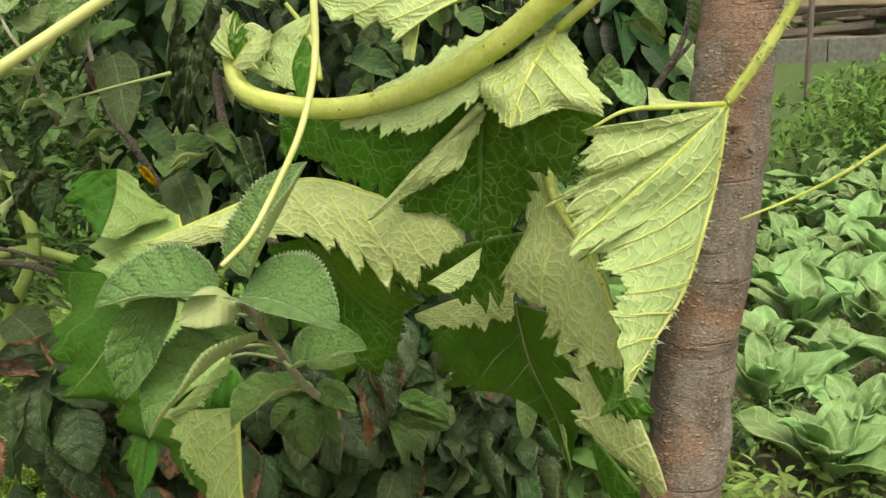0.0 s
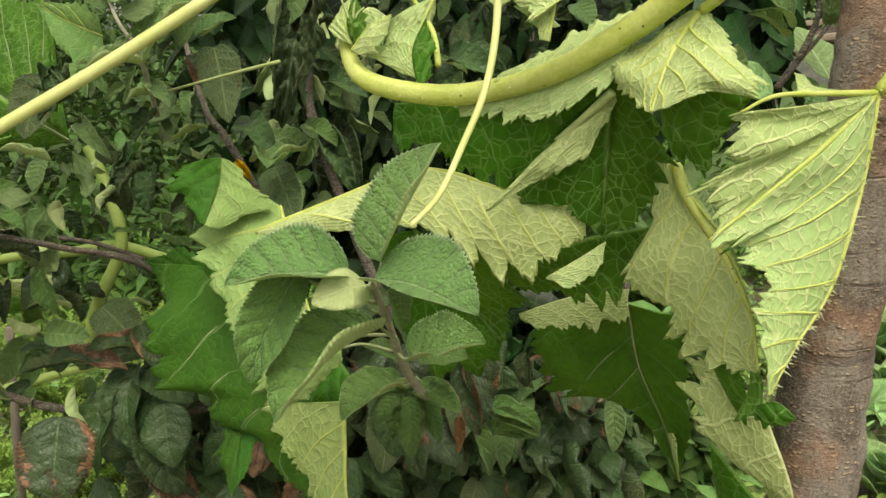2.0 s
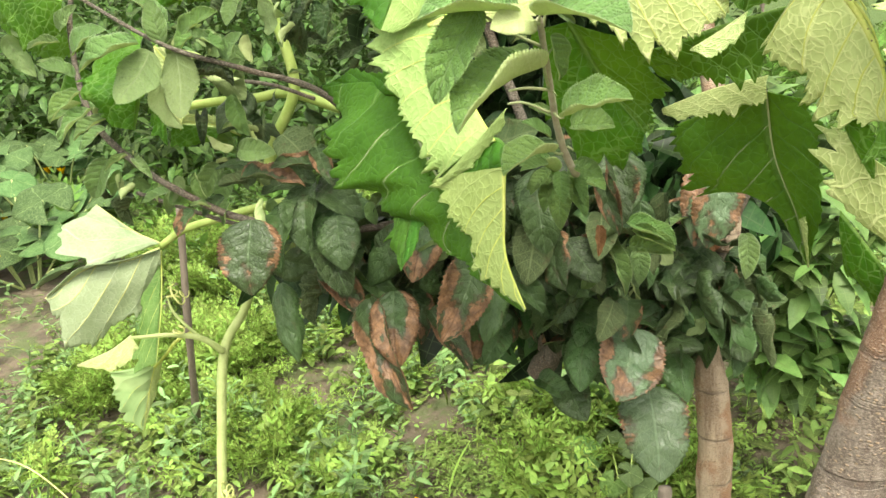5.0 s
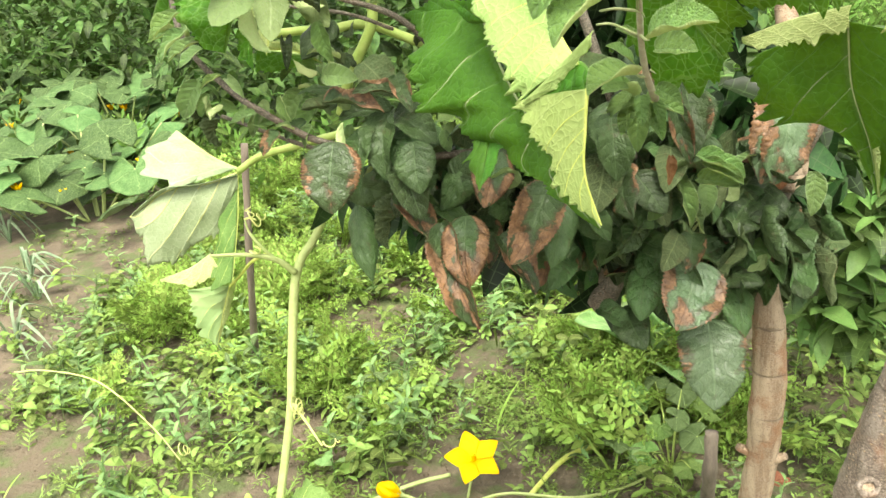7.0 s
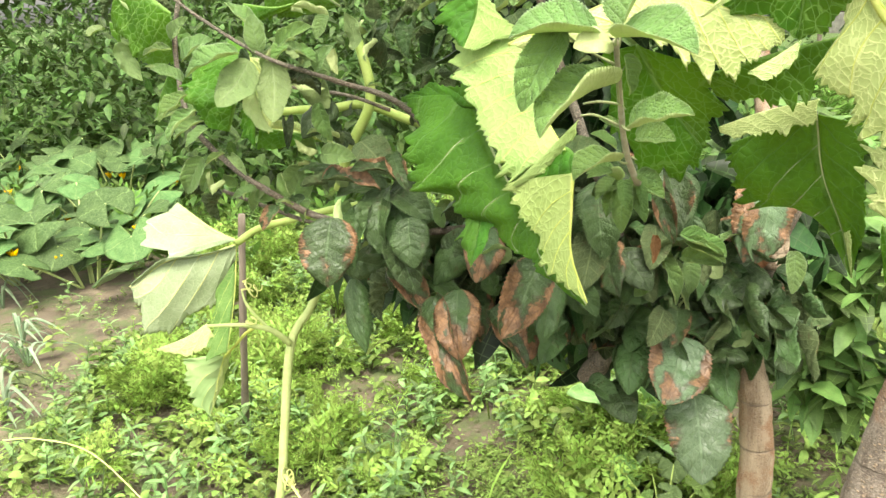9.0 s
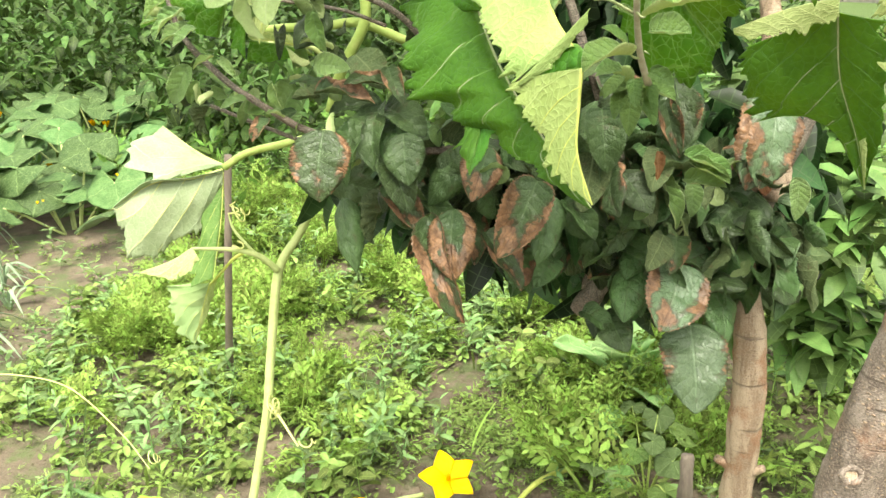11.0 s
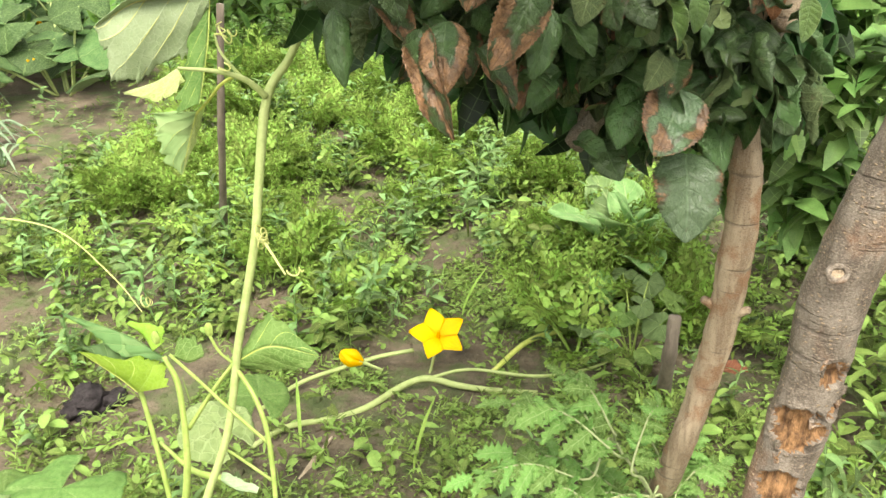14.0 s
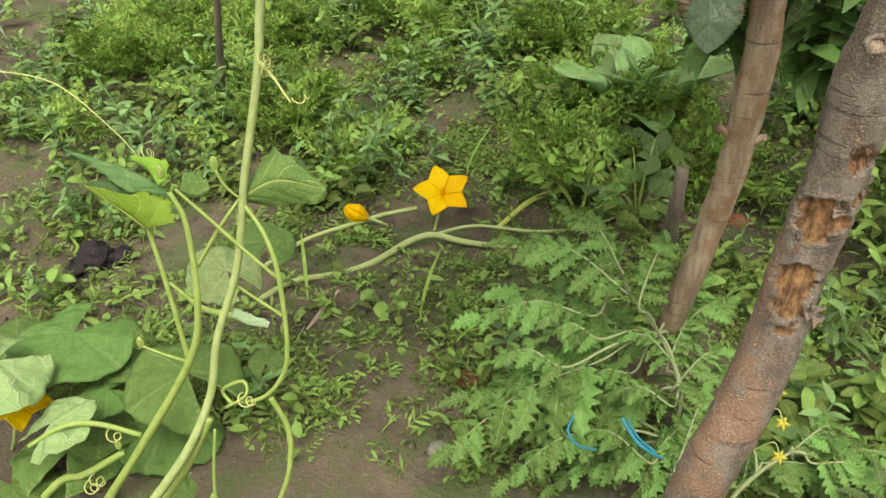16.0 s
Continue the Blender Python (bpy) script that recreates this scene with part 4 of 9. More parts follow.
def strew(parent, centre, radii, count, kinds, seed, size=1.0):
    """Leaves hanging through one bough's volume, most of them facing the light."""
    rng = random.Random(seed)
    for _ in range(count):
        while True:
            q = Vector([rng.uniform(-1, 1) for _ in range(3)])
            if q.length < 1:
                break
        base = Vector(centre) + Vector((q.x * radii[0], q.y * radii[1], q.z * radii[2]))
        way = Vector((rng.gauss(0, 0.75), rng.gauss(-0.2, 0.55), rng.gauss(-0.7, 0.6))).normalized()
        face = Vector((rng.gauss(0, 0.85), rng.gauss(-0.6, 0.65), rng.gauss(0.5, 0.6)))
        leaf(parent, rng.choice(kinds), base, base + way * rng.uniform(0.030, 0.072) * size, face, rng.uniform(0.7, 1.1))


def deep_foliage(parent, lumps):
    """The leaves deeper in the crown, too many and too shaded to tell apart; the shade in the gaps is put into their
    dark colour.
    """
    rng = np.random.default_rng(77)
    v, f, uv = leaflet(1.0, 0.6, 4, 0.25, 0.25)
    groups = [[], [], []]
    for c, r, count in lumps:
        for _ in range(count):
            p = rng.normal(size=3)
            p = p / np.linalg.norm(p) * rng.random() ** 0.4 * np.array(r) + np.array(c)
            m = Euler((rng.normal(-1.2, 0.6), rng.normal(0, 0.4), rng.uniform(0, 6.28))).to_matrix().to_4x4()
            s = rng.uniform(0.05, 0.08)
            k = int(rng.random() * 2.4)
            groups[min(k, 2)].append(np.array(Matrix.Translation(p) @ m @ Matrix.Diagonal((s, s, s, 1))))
    me = merged("inner_foliage", [(v, f, uv, g, i) for i, g in enumerate(groups)], [INNER_SHADE, INNER_SHADE, INNER_SHADE])
    tagged(part("inner_foliage", me, parent, "dense inner leaves coloured dark for crown shade, with unseen ones overhead"), kind="stuff")


def wounded_trunk(parent, line, radii, wounds):
    """The leaning trunk in one skin, its bark torn open in places down to the rusty wood. wounds: centre, half length, half width."""
    count, sides = 560, 64
    V, F = tube_data(line, radii, sides=sides, count=count, lump=0.09)
    axis = curve_points(line, count)
    slope = np.gradient(axis, axis=0)
    slope /= np.linalg.norm(slope, axis=1)[:, None]
    open_wood = np.zeros(len(V), bool)
    for c, long, wide in wounds:
        c = np.array(c)
        for k in np.nonzero(np.linalg.norm(axis - c, axis=1) < long * 1.7 + 0.03)[0]:
            for j in range(sides):
                i = k * sides + j
                d = V[i] - c
                a = d @ slope[k]
                side = np.linalg.norm(d - a * slope[k])
                q = Vector(V[i])
                edge = math.hypot(a / long, side / wide) + 0.5 * noise.noise(q * 55) + 0.35 * noise.noise(q * 150)
                inward = (axis[k] - V[i]) / (np.linalg.norm(axis[k] - V[i]) + 1e-9)
                if edge < 1:
                    open_wood[i] = True
                    V[i] = V[i] + inward * (0.0022 + 0.0035 * min(1, 1 - edge) + 0.003 * noise.noise(Vector((q.x * 260, q.y * 260, q.z * 60))))
                elif edge < 1.22:
                    V[i] = V[i] - inward * 0.0011
    slots = [1 if sum(open_wood[i] for i in f) * 2 > len(f) else 0 for f in F]
    part("trunk", make_mesh("trunk", V, F, [TRUNK_BARK, TORN], slots), parent, "grey-brown bark torn down to rusty wood")


def bark_flap(parent, at, face, size, turn):
    """A curled strip of bark that stands off beside a wound."""
    rng = np.random.default_rng(int(size * 1e5) + turn)
    z = Vector(face).normalized()
    up = Vector((0.35, 0.02, 1))
    y = (up - z * up.dot(z)).normalized()
    m = Matrix.Translation(at) @ Matrix((y.cross(z), y, z)).transposed().to_4x4() @ pose(0, 0, 0, 0, 0, turn)
    rows, cols = 9, 6
    yy, uu = np.meshgrid(np.linspace(-1, 1, rows), np.linspace(0, 1, cols), indexing="ij")
    reach = size * (0.55 + 0.25 * np.sin(yy * 5 + turn) + 0.16 * rng.normal(size=yy.shape) * (uu > 0.9))
    grid = np.stack([reach * uu * np.cos(uu * 1.1), yy * size * 0.8 * (1 - 0.35 * uu) + 0.05 * size * rng.normal(size=yy.shape), reach * 0.9 * uu ** 1.4 - 0.001], 2)
    part("bark_flap", shell(grid, np.stack([yy, uu], 2), TRUNK_BARK, TORN, 0.0016, "bark_flap"), parent, "lifted flap of torn bark", m)


def knot(parent, at, face):
    """A healed twig scar: a low ring with a pale heart."""
    z = Vector(face).normalized()
    m = Matrix.Translation(at) @ z.to_track_quat("Z", "Y").to_matrix().to_4x4()
    ring = [(0.0066 * math.cos(a), 0.005 * math.sin(a), 0.001) for a in np.linspace(0, 2 * math.pi, 18)]
    v, f = tube_data(ring, [0.0022, 0.0022], 8, 36, rough=0.1)
    part("knot", make_mesh("knot", v, f, [TRUNK_BARK]), parent, "raised ring of a twig scar", m)
    disc = [(0, 0, 0.0022)] + [(0.005 * math.cos(a), 0.0038 * math.sin(a), 0.001) for a in np.linspace(0, 2 * math.pi, 16, endpoint=False)]
    part("knot_heart", make_mesh("knot_heart", disc, [(0, 1 + i, 1 + (i + 1) % 16) for i in range(16)], [OLD_WOOD]), parent, "pale dry heart of the scar", m)


LOW_A = squash_leaf_mesh("leaf", SQUASH_MID, SQUASH_DULL, 1, 0.3, 0.03, 0.08, ridge=0.02)
LOW_B = squash_leaf_mesh("leaf", SQUASH_MID, SQUASH_DULL, 2, 0.5, 0.04, 0.08, ridge=0.02)
LOW_PALE = squash_leaf_mesh("leaf", SQUASH_DULL, SQUASH_MID, 3, 0.4, 0.04, 0.08, ridge=0.02)

ROUND_A = squash_leaf_mesh("leaf", SQUASH_MID, SQUASH_DULL, 4, 0.25, 0.04, 0.03)
ROUND_B = squash_leaf_mesh("leaf", WEED_COOL, SQUASH_DULL, 5, 0.4, 0.05, 0.04)


def flat_leaf(parent, me, at, face, size, turn):
    z = Vector(face).normalized()
    m = Matrix.Translation(at) @ z.to_track_quat("Z", "Y").to_matrix().to_4x4() @ pose(0, 0, 0, 0, 0, turn) @ Matrix.Diagonal((size, size, size, 1))
    return part("leaf", me, parent, "", m)


def flower_bud(parent, at, size):
    bm = bmesh.new()
    bmesh.ops.create_uvsphere(bm, u_segments=12, v_segments=8, radius=0.5)
    for v in bm.verts:
        a = math.atan2(v.co.y, v.co.x)
        k = 1 + 0.12 * math.cos(5 * a)
        v.co = Vector((v.co.x * k * 0.7, v.co.y * k * 0.7, v.co.z * 1.4 + 0.3)) * size
    me = bpy.data.meshes.new("flower_bud")
    bm.to_mesh(me)
    bm.free()
    me.materials.append(VINE_LOW)
    part("flower_bud", me, parent, "pale green bud", Matrix.Translation(at))


def petal_mesh(length, width, flare):
    """One of five petals, joined to its neighbours to half its length, then drawn out to a point."""
    rows, cols = 20, 9
    yy, uu = np.meshgrid(np.linspace(0, 1, rows), np.linspace(-1, 1, cols), indexing="ij")
    out = length * (0.03 + 0.97 * yy)
    fused = math.tan(radians(36)) * out * 1.06
    free = length * 0.37 * np.clip((1.0 - yy) / 0.5, 0.01, 1) ** 0.75
    w = np.minimum(fused, free)
    z = flare * (1 - (1 - yy) ** 2.2) - 0.25 * flare * yy ** 3 + 0.05 * length * (uu ** 2) * yy + 0.015 * length * np.sin(yy * 14 + uu * 5) * yy + 0.018 * length * uu * np.minimum(1, 4 * yy)
    grid = np.stack([uu * w, out, z], 2)
    uv = np.stack([uu * 2.5 + 3, np.abs(uu) * 0.9 + 0.1], 2)
    return shell(grid, uv, PETAL, PETAL, 0.0006, "petal")


def squash_bloom(parent, at, face, size):
    z = Vector(face).normalized()
    base = Matrix.Translation(at) @ z.to_track_quat("Z", "Y").to_matrix().to_4x4()
    me = petal_mesh(size, size * 0.30, size * 0.24)
    for k in range(5):
        part("petal", me, parent, "", base @ pose(0, 0, 0, 0, 0, 72 * k + 8))
    v, f = tube_data([(0, 0, -0.01), (0, 0, 0.012), (0, 0, 0.026)], [0.006, 0.005, 0.003], 10, 10)
    part("stamen", make_mesh("stamen", v, f, [POLLEN]), parent, "orange-yellow stamen", base)
    v, f = tube_data([(0, 0, -0.03), (0, 0, -0.018), (0, 0, -0.006)], [0.004, 0.007, 0.008], 12, 10)
    part("calyx", make_mesh("calyx", v, f, [VINE_PALE]), parent, "pale green calyx", base)


def closed_bloom(parent, at, face, size):
    z = Vector(face).normalized()
    base = Matrix.Translation(at) @ z.to_track_quat("Z", "Y").to_matrix().to_4x4()
    for k in range(5):
        line = [(0.004 * math.cos(k * 1.257), 0.004 * math.sin(k * 1.257), 0), (0.013 * math.cos(k * 1.257), 0.013 * math.sin(k * 1.257), size * 0.45),
                (0.009 * math.cos(k * 1.257 + 0.5), 0.009 * math.sin(k * 1.257 + 0.5), size * 0.8), (0.004 * math.cos(k * 1.257 + 1.2), 0.004 * math.sin(k * 1.257 + 1.2), size)]
        v, f = tube_data(line, [0.004, 0.010, 0.008, 0.003], 8, 16)
        part("petal", make_mesh("petal", v, f, [PETAL]), parent, "", base)
    v, f = tube_data([(0, 0, -0.05), (0, 0, -0.01), (0, 0, 0.008)], [0.003, 0.004, 0.011], 10, 12)
    part("calyx", make_mesh("calyx", v, f, [VINE_PALE]), parent, "pale green calyx", base)


def lobed_leaflet(seed):
    """A toothed tomato leaflet, one unit long."""
    rng = np.random.default_rng(seed)
    rows, half = 25, 3
    y = np.linspace(0, 1, rows)
    prof = (y + 0.02) ** 0.45 * (1.01 - y) ** 0.75 * 0.44 * (1 + 1.0 * (saw(y * (5.2 + 0.5 * seed) + 0.25, 0.62) - 0.5))
    u = np.linspace(-1, 1, 2 * half + 1)
    uu, yy = np.meshgrid(u, y)
    z = 0.12 * np.abs(uu) * prof[:, None] + 0.03 * np.sin(yy * 14 + uu * 3 + seed) - 0.35 * yy ** 2
    grid = np.stack([uu * prof[:, None], yy, z], 2)
    return shell(grid, np.stack([yy * 5 - np.abs(uu), np.abs(uu)], 2), TOMATO, TOMATO, 0.01, "leaflet")


LEAFLETS = [lobed_leaflet(k) for k in range(3)]


def tomato_leaf(parent, a, b, root, seed):
    rng = random.Random(seed)
    A, B, R = Vector(a), Vector(b), Vector(root)
    mid = (A + B) / 2 + Vector((0, 0, 0.03))
    ctrl = [tuple(R), tuple((R + A) / 2 + Vector((0, 0, 0.01))), tuple(A), tuple(mid), tuple(B)]
    tube("stalk", ctrl, [0.0026, 0.0022, 0.0016, 0.001], STALK, parent, sides=7, count=22)
    line = curve_points([tuple(A), tuple(mid), tuple(B)], 12)
    side = (B - A).cross(Vector((0, 0, 1)))
    side.normalize()
    ln = (B - A).length
    for i in range(1, 12):
        p = Vector(line[i])
        size = ln * (0.42 - 0.017 * i) * rng.uniform(0.75, 1.3) * (1.0 if i % 2 else 0.55)
        for s in (-1, 1):
            if i == 11 and s == 1:
                continue
            way = (side * s + (B - A).normalized() * (0.7 if i < 11 else 3.0) + Vector((0, 0, rng.uniform(-0.8, 0.3)))).normalized()
            part("leaflet", rng.choice(LEAFLETS), parent, "", between(p, p + way * size, (rng.uniform(-0.9, 0.9), rng.uniform(-0.9, 0.3), 1), rng.uniform(0.95, 1.3)))


def tomato_flower(parent, at):
    for k in range(5):
        a = k * 1.257
        tip = Vector(at) + Vector((math.cos(a) * 0.012, math.sin(a) * 0.004, 0.012 * math.sin(a) - 0.006))
        v, f = tube_data([tuple(at), tuple((Vector(at) + tip) / 2 + Vector((0, -0.002, 0))), tuple(tip)], [0.0016, 0.003, 0.0006], 6, 8)
        part("petal", make_mesh("petal", v, f, [PALE_PETAL]), parent, "small pale yellow petal")
    tube("flower_stalk", [tuple(at), tuple(Vector(at) + Vector((-0.01, 0.01, 0.012))), tuple(Vector(at) + Vector((-0.03, 0.02, -0.02)))], [0.001, 0.0014], VINE_PALE, parent, sides=6)


def cabbage_leaf_mesh(seed, width, cup, wave):
    rng = np.random.default_rng(seed)
    rows, half = 18, 5
    y = np.linspace(0, 1, rows)
    stalk = np.clip((y - 0.22) / 0.78, 0, 1)
    prof = 0.03 + width / 2 * np.sin(np.pi * stalk ** 0.85) ** 0.5 * (stalk > 0)
    u = np.linspace(-1, 1, 2 * half + 1)
    uu, yy = np.meshgrid(u, y)
    au = np.abs(uu)
    ph = rng.random(3) * 6
    z = cup * au ** 2 * prof[:, None] + wave * au ** 2 * np.sin(yy * 12 + ph[0] + np.sign(uu)) - 0.26 * yy ** 2.6 + 0.03 * np.sin(yy * 9 + uu * 4 + ph[1])
    grid = np.stack([uu * prof[:, None], yy * 0.95, z], 2)
    return shell(grid, np.stack([yy * 7 - au * 1.5, au], 2), BRASSICA, BRASSICA, 0.01, "leaf")


CABBAGE_LEAVES = [cabbage_leaf_mesh(k, 0.38 + 0.07 * (k % 3), 0.4, 0.04) for k in range(5)]


def cabbage_plant(at, size, seed, label="grey-green young cabbage plant in the bed"):
    rng = random.Random(seed)
    ob = thing("cabbage", at, label, "cabbage", "cabbages in the bed")
    x, y, z = at
    tube("stalk", [(x, y, -0.02), (x, y, 0.04), (x, y, 0.09)], [0.012, 0.01], VINE_PALE, ob, sides=8)
    for i in range(10):
        a = i * 2.4 + rng.uniform(-0.3, 0.3)
        lift = radians(50 + 3.6 * i + rng.uniform(-24, 14))
        way = Vector((math.cos(a) * math.cos(lift), math.sin(a) * math.cos(lift), math.sin(lift)))
        base = Vector((x, y, 0.03 + 0.006 * i))
        ln = size * (1.15 - 0.045 * i) * rng.uniform(0.75, 1.15)
        part("leaf", rng.choice(CABBAGE_LEAVES), ob, "", between(base, base + way * ln, (-way.x * math.sin(lift), -way.y * math.sin(lift), math.cos(lift)), 1.0))


def onion_plant(at, seed):
    """A tuft of long strap leaves that bend over to the soil."""
    rng = random.Random(seed)
    ob = thing("onion", at, "pale green drooping onion leaves at the bed's edge", "onion", "onions by the squash bed")
    x, y, z = at[0], at[1], soil_height(at[0], at[1])
    for i in range(9):
        a, r, h = rng.uniform(0, 6.28), rng.uniform(0.08, 0.2), rng.uniform(0.05, 0.16)
        dx, dy = math.cos(a) * r, math.sin(a) * r
        spine = curve_points([(x, y, z - 0.01), (x + dx * 0.35, y + dy * 0.35, z + h), (x + dx * 0.8, y + dy * 0.8, z + h * 0.75), (x + dx * 1.2, y + dy * 1.2, z + 0.02)], 14)
        w = 0.006 * np.sin(np.linspace(0.5, 3.1, 14)) + 0.0005
        side = np.array((-math.sin(a), math.cos(a), 0.2))
        grid = np.stack([spine - side * w[:, None], spine - np.array((0, 0, 0.003)), spine + side * w[:, None]], 1)
        part("leaf", shell(grid, np.zeros((14, 3, 2)) + 0.5, ONION, ONION, 0.001), ob)


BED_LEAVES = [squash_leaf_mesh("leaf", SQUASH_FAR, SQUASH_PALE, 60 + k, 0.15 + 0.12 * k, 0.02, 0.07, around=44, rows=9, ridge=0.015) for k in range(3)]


def bed_squash(at, seed):
    rng = random.Random(seed + 900)
    ob = thing("squash_plant", at, "broad-leaved squash plant with yellow blossoms in the far bed", "squash plant", "squash bed")
    x, y, z = at
    for i in range(11):
        a, r, h = rng.uniform(0, 6.28), rng.uniform(0.05, 0.5), rng.uniform(0.15, 0.5)
        p = (x + math.cos(a) * r, y + math.sin(a) * r, h)
        tube("stalk", [(x + math.cos(a) * 0.04, y + math.sin(a) * 0.04, -0.01), (x + math.cos(a) * r * 0.7, y + math.sin(a) * r * 0.7, h * 0.7), p], [0.007, 0.005], VINE_PALE, ob, sides=7, count=10)
        flat_leaf(ob, rng.choice(BED_LEAVES), p, (rng.uniform(-0.5, 0.5), rng.uniform(-0.8, 0.1), 1), rng.uniform(0.22, 0.36), rng.uniform(0, 360))
    for i in range(2):
        p = (x + rng.uniform(-0.3, 0.3), y - rng.uniform(0, 0.3), rng.uniform(0.1, 0.25))
        for k in range(5):
            b = k * 1.257
            v, f = tube_data([p, (p[0] + 0.015 * math.cos(b), p[1] + 0.015 * math.sin(b), p[2] + 0.03), (p[0] + 0.03 * math.cos(b), p[1] + 0.03 * math.sin(b), p[2] + 0.045)], [0.005, 0.011, 0.003], 7, 8)
            part("petal", make_mesh("petal", v, f, [PETAL]), ob, "yellow petal")


def lump_mesh(name, size, material, seed, rough=0.35):
    bm = bmesh.new()
    bmesh.ops.create_icosphere(bm, subdivisions=3, radius=size)
    for v in bm.verts:
        d = v.co.normalized()
        v.co *= 1 + rough * (noise.noise(d * 2.1 + Vector((seed, 0, 0))) + 0.5 * noise.noise(d * 6 + Vector((0, seed, 0))))
        v.co.z *= 0.7
    me = bpy.data.meshes.new(name)
    bm.to_mesh(me)
    bm.free()
    me.materials.append(material)
    for p in me.polygons:
        p.use_smooth = True
    return me


def clod(at, size):
    ob = new("earth_clod", lump_mesh("earth_clod", size, BLACK_BAG, size * 100, 0.7))
    ob.location = (at[0], at[1], soil_height(at[0], at[1]) + size * 0.3)
    tagged(ob, "dark charred clod lying on the soil", "clod", "dark clods")


def stone(at, size):
    ob = new("stone", lump_mesh("stone", size, KERB, 3, 0.2))
    ob.location = (at[0], at[1], soil_height(at[0], at[1]) + size * 0.3)
    tagged(ob, "small pale stone on bare soil", "stone")


def dry_leaf(at, size):
    ob = new("fallen_leaf", DRY_A)
    p = Vector((at[0], at[1], max(at[2], soil_height(at[0], at[1]) + 0.012)))
    ob.matrix_basis = between(p - Vector((size / 2, 0, 0)), p + Vector((size / 2, 0.01, 0)), (0, -0.3, 1), 1.1)
    tagged(ob, "curled brown dead leaf on the ground", "leaf", "fallen leaves")


# ---- the squash vine that climbs through the tree ----
vine = thing("squash_vine", (0.115, 0.431, 1.154), "hairy yellow-green squash vine with large ragged leaves climbing the apple tree", "vine")

tube("stem", [(-0.120, 0.501, 1.446), (-0.122, 0.496, 1.440), (-0.123, 0.486, 1.423), (-0.112, 0.472, 1.404), (-0.075, 0.462, 1.394), (-0.041, 0.454, 1.395), (-0.008, 0.438, 1.404), (0.025, 0.424, 1.421), (0.050, 0.410, 1.439), (0.074, 0.395, 1.456), (0.099, 0.391, 1.474)], [0.0012, 0.0034, 0.0052, 0.0058, 0.006, 0.0064, 0.0068, 0.0066], VINE, vine, sides=16, count=60, ribs=0.04)
part("bristles", bristles_mesh([(-0.122, 0.496, 1.440), (-0.123, 0.486, 1.423), (-0.112, 0.472, 1.404), (-0.075, 0.462, 1.394), (-0.041, 0.454, 1.395), (-0.008, 0.438, 1.404), (0.025, 0.424, 1.421), (0.050, 0.410, 1.439), (0.074, 0.395, 1.456), (0.099, 0.391, 1.474)], [.0030,.0052,.006,.0066], 3600, 0.0016, 3, 0.00014), vine, "short white hairs")
tube("leaf_stalk", [(0.184, 0.412, 1.463), (0.176, 0.417, 1.444), (0.168, 0.421, 1.426), (0.154, 0.422, 1.404), (0.138, 0.424, 1.382)], [0.0036, 0.003, 0.0028], VINE, vine, sides=12, count=30, ribs=0.05)
part("bristles", bristles_mesh([(0.184, 0.412, 1.463), (0.176, 0.417, 1.444), (0.168, 0.421, 1.426), (0.154, 0.422, 1.404), (0.138, 0.424, 1.382)], [.0036,.003,.0028], 1400, 0.003, 4, 0.0003), vine, "stiff white hairs")
tube("leaf_stalk", [(0.081, 0.395, 1.449), (0.067, 0.401, 1.437), (0.054, 0.413, 1.426)], [0.003, 0.0026], VINE, vine, sides=12, count=16, ribs=0.05)
blade(vine, [(0.138, 0.424, 1.382), (0.137, 0.423, 1.380), (0.134, 0.422, 1.377)], [(0.063, 0.385, 1.382), (0.057, 0.385, 1.373), (0.059, 0.382, 1.360), (0.050, 0.381, 1.350), (0.052, 0.380, 1.339), (0.047, 0.378, 1.325)], SQUASH_UNDER, SQUASH_TOP, False, teeth=11, depth=0.007, bulge=0.07, veins=3, sweep=0, cols=26, seed=1)
blade(vine, [(0.138, 0.424, 1.382), (0.128, 0.412, 1.343), (0.108, 0.390, 1.301), (0.088, 0.375, 1.279), (0.070, 0.358, 1.261)], [(0.047, 0.378, 1.325), (0.062, 0.383, 1.324), (0.070, 0.386, 1.327), (0.064, 0.382, 1.317), (0.071, 0.378, 1.307), (0.069, 0.373, 1.297), (0.070, 0.366, 1.281), (0.070, 0.358, 1.261)], SQUASH_UNDER, SQUASH_TOP, False, teeth=18, depth=0.007, bulge=0.1, veins=8, sweep=1.0, rib=0.0017, cols=28, seed=2)
blade(vine, [(0.138, 0.424, 1.382), (0.128, 0.412, 1.343), (0.108, 0.390, 1.301), (0.088, 0.375, 1.279), (0.070, 0.358, 1.261)], [(0.144, 0.474, 1.374), (0.143, 0.491, 1.325), (0.120, 0.466, 1.275), (0.091, 0.410, 1.265), (0.070, 0.358, 1.261)], SQUASH_TOP, SQUASH_UNDER, False, teeth=14, veins=6, sweep=1.4, seed=3)
tube("rib", [(0.137, 0.423, 1.382), (0.109, 0.408, 1.385), (0.082, 0.395, 1.387), (0.064, 0.385, 1.382)], [0.0017, 0.0007], VINE, vine, sides=8, count=20)
tube("rib", [(0.137, 0.423, 1.381), (0.105, 0.401, 1.361), (0.074, 0.388, 1.342), (0.049, 0.379, 1.327)], [0.0018, 0.0006], VINE, vine, sides=8, count=20)
blade(vine, [(0.137, 0.424, 1.381), (0.114, 0.413, 1.384), (0.094, 0.403, 1.385)], [(0.135, 0.424, 1.382), (0.115, 0.424, 1.385), (0.096, 0.416, 1.395)], SQUASH_UNDER, SQUASH_TOP, False, teeth=5, veins=3, cols=10, seed=4)
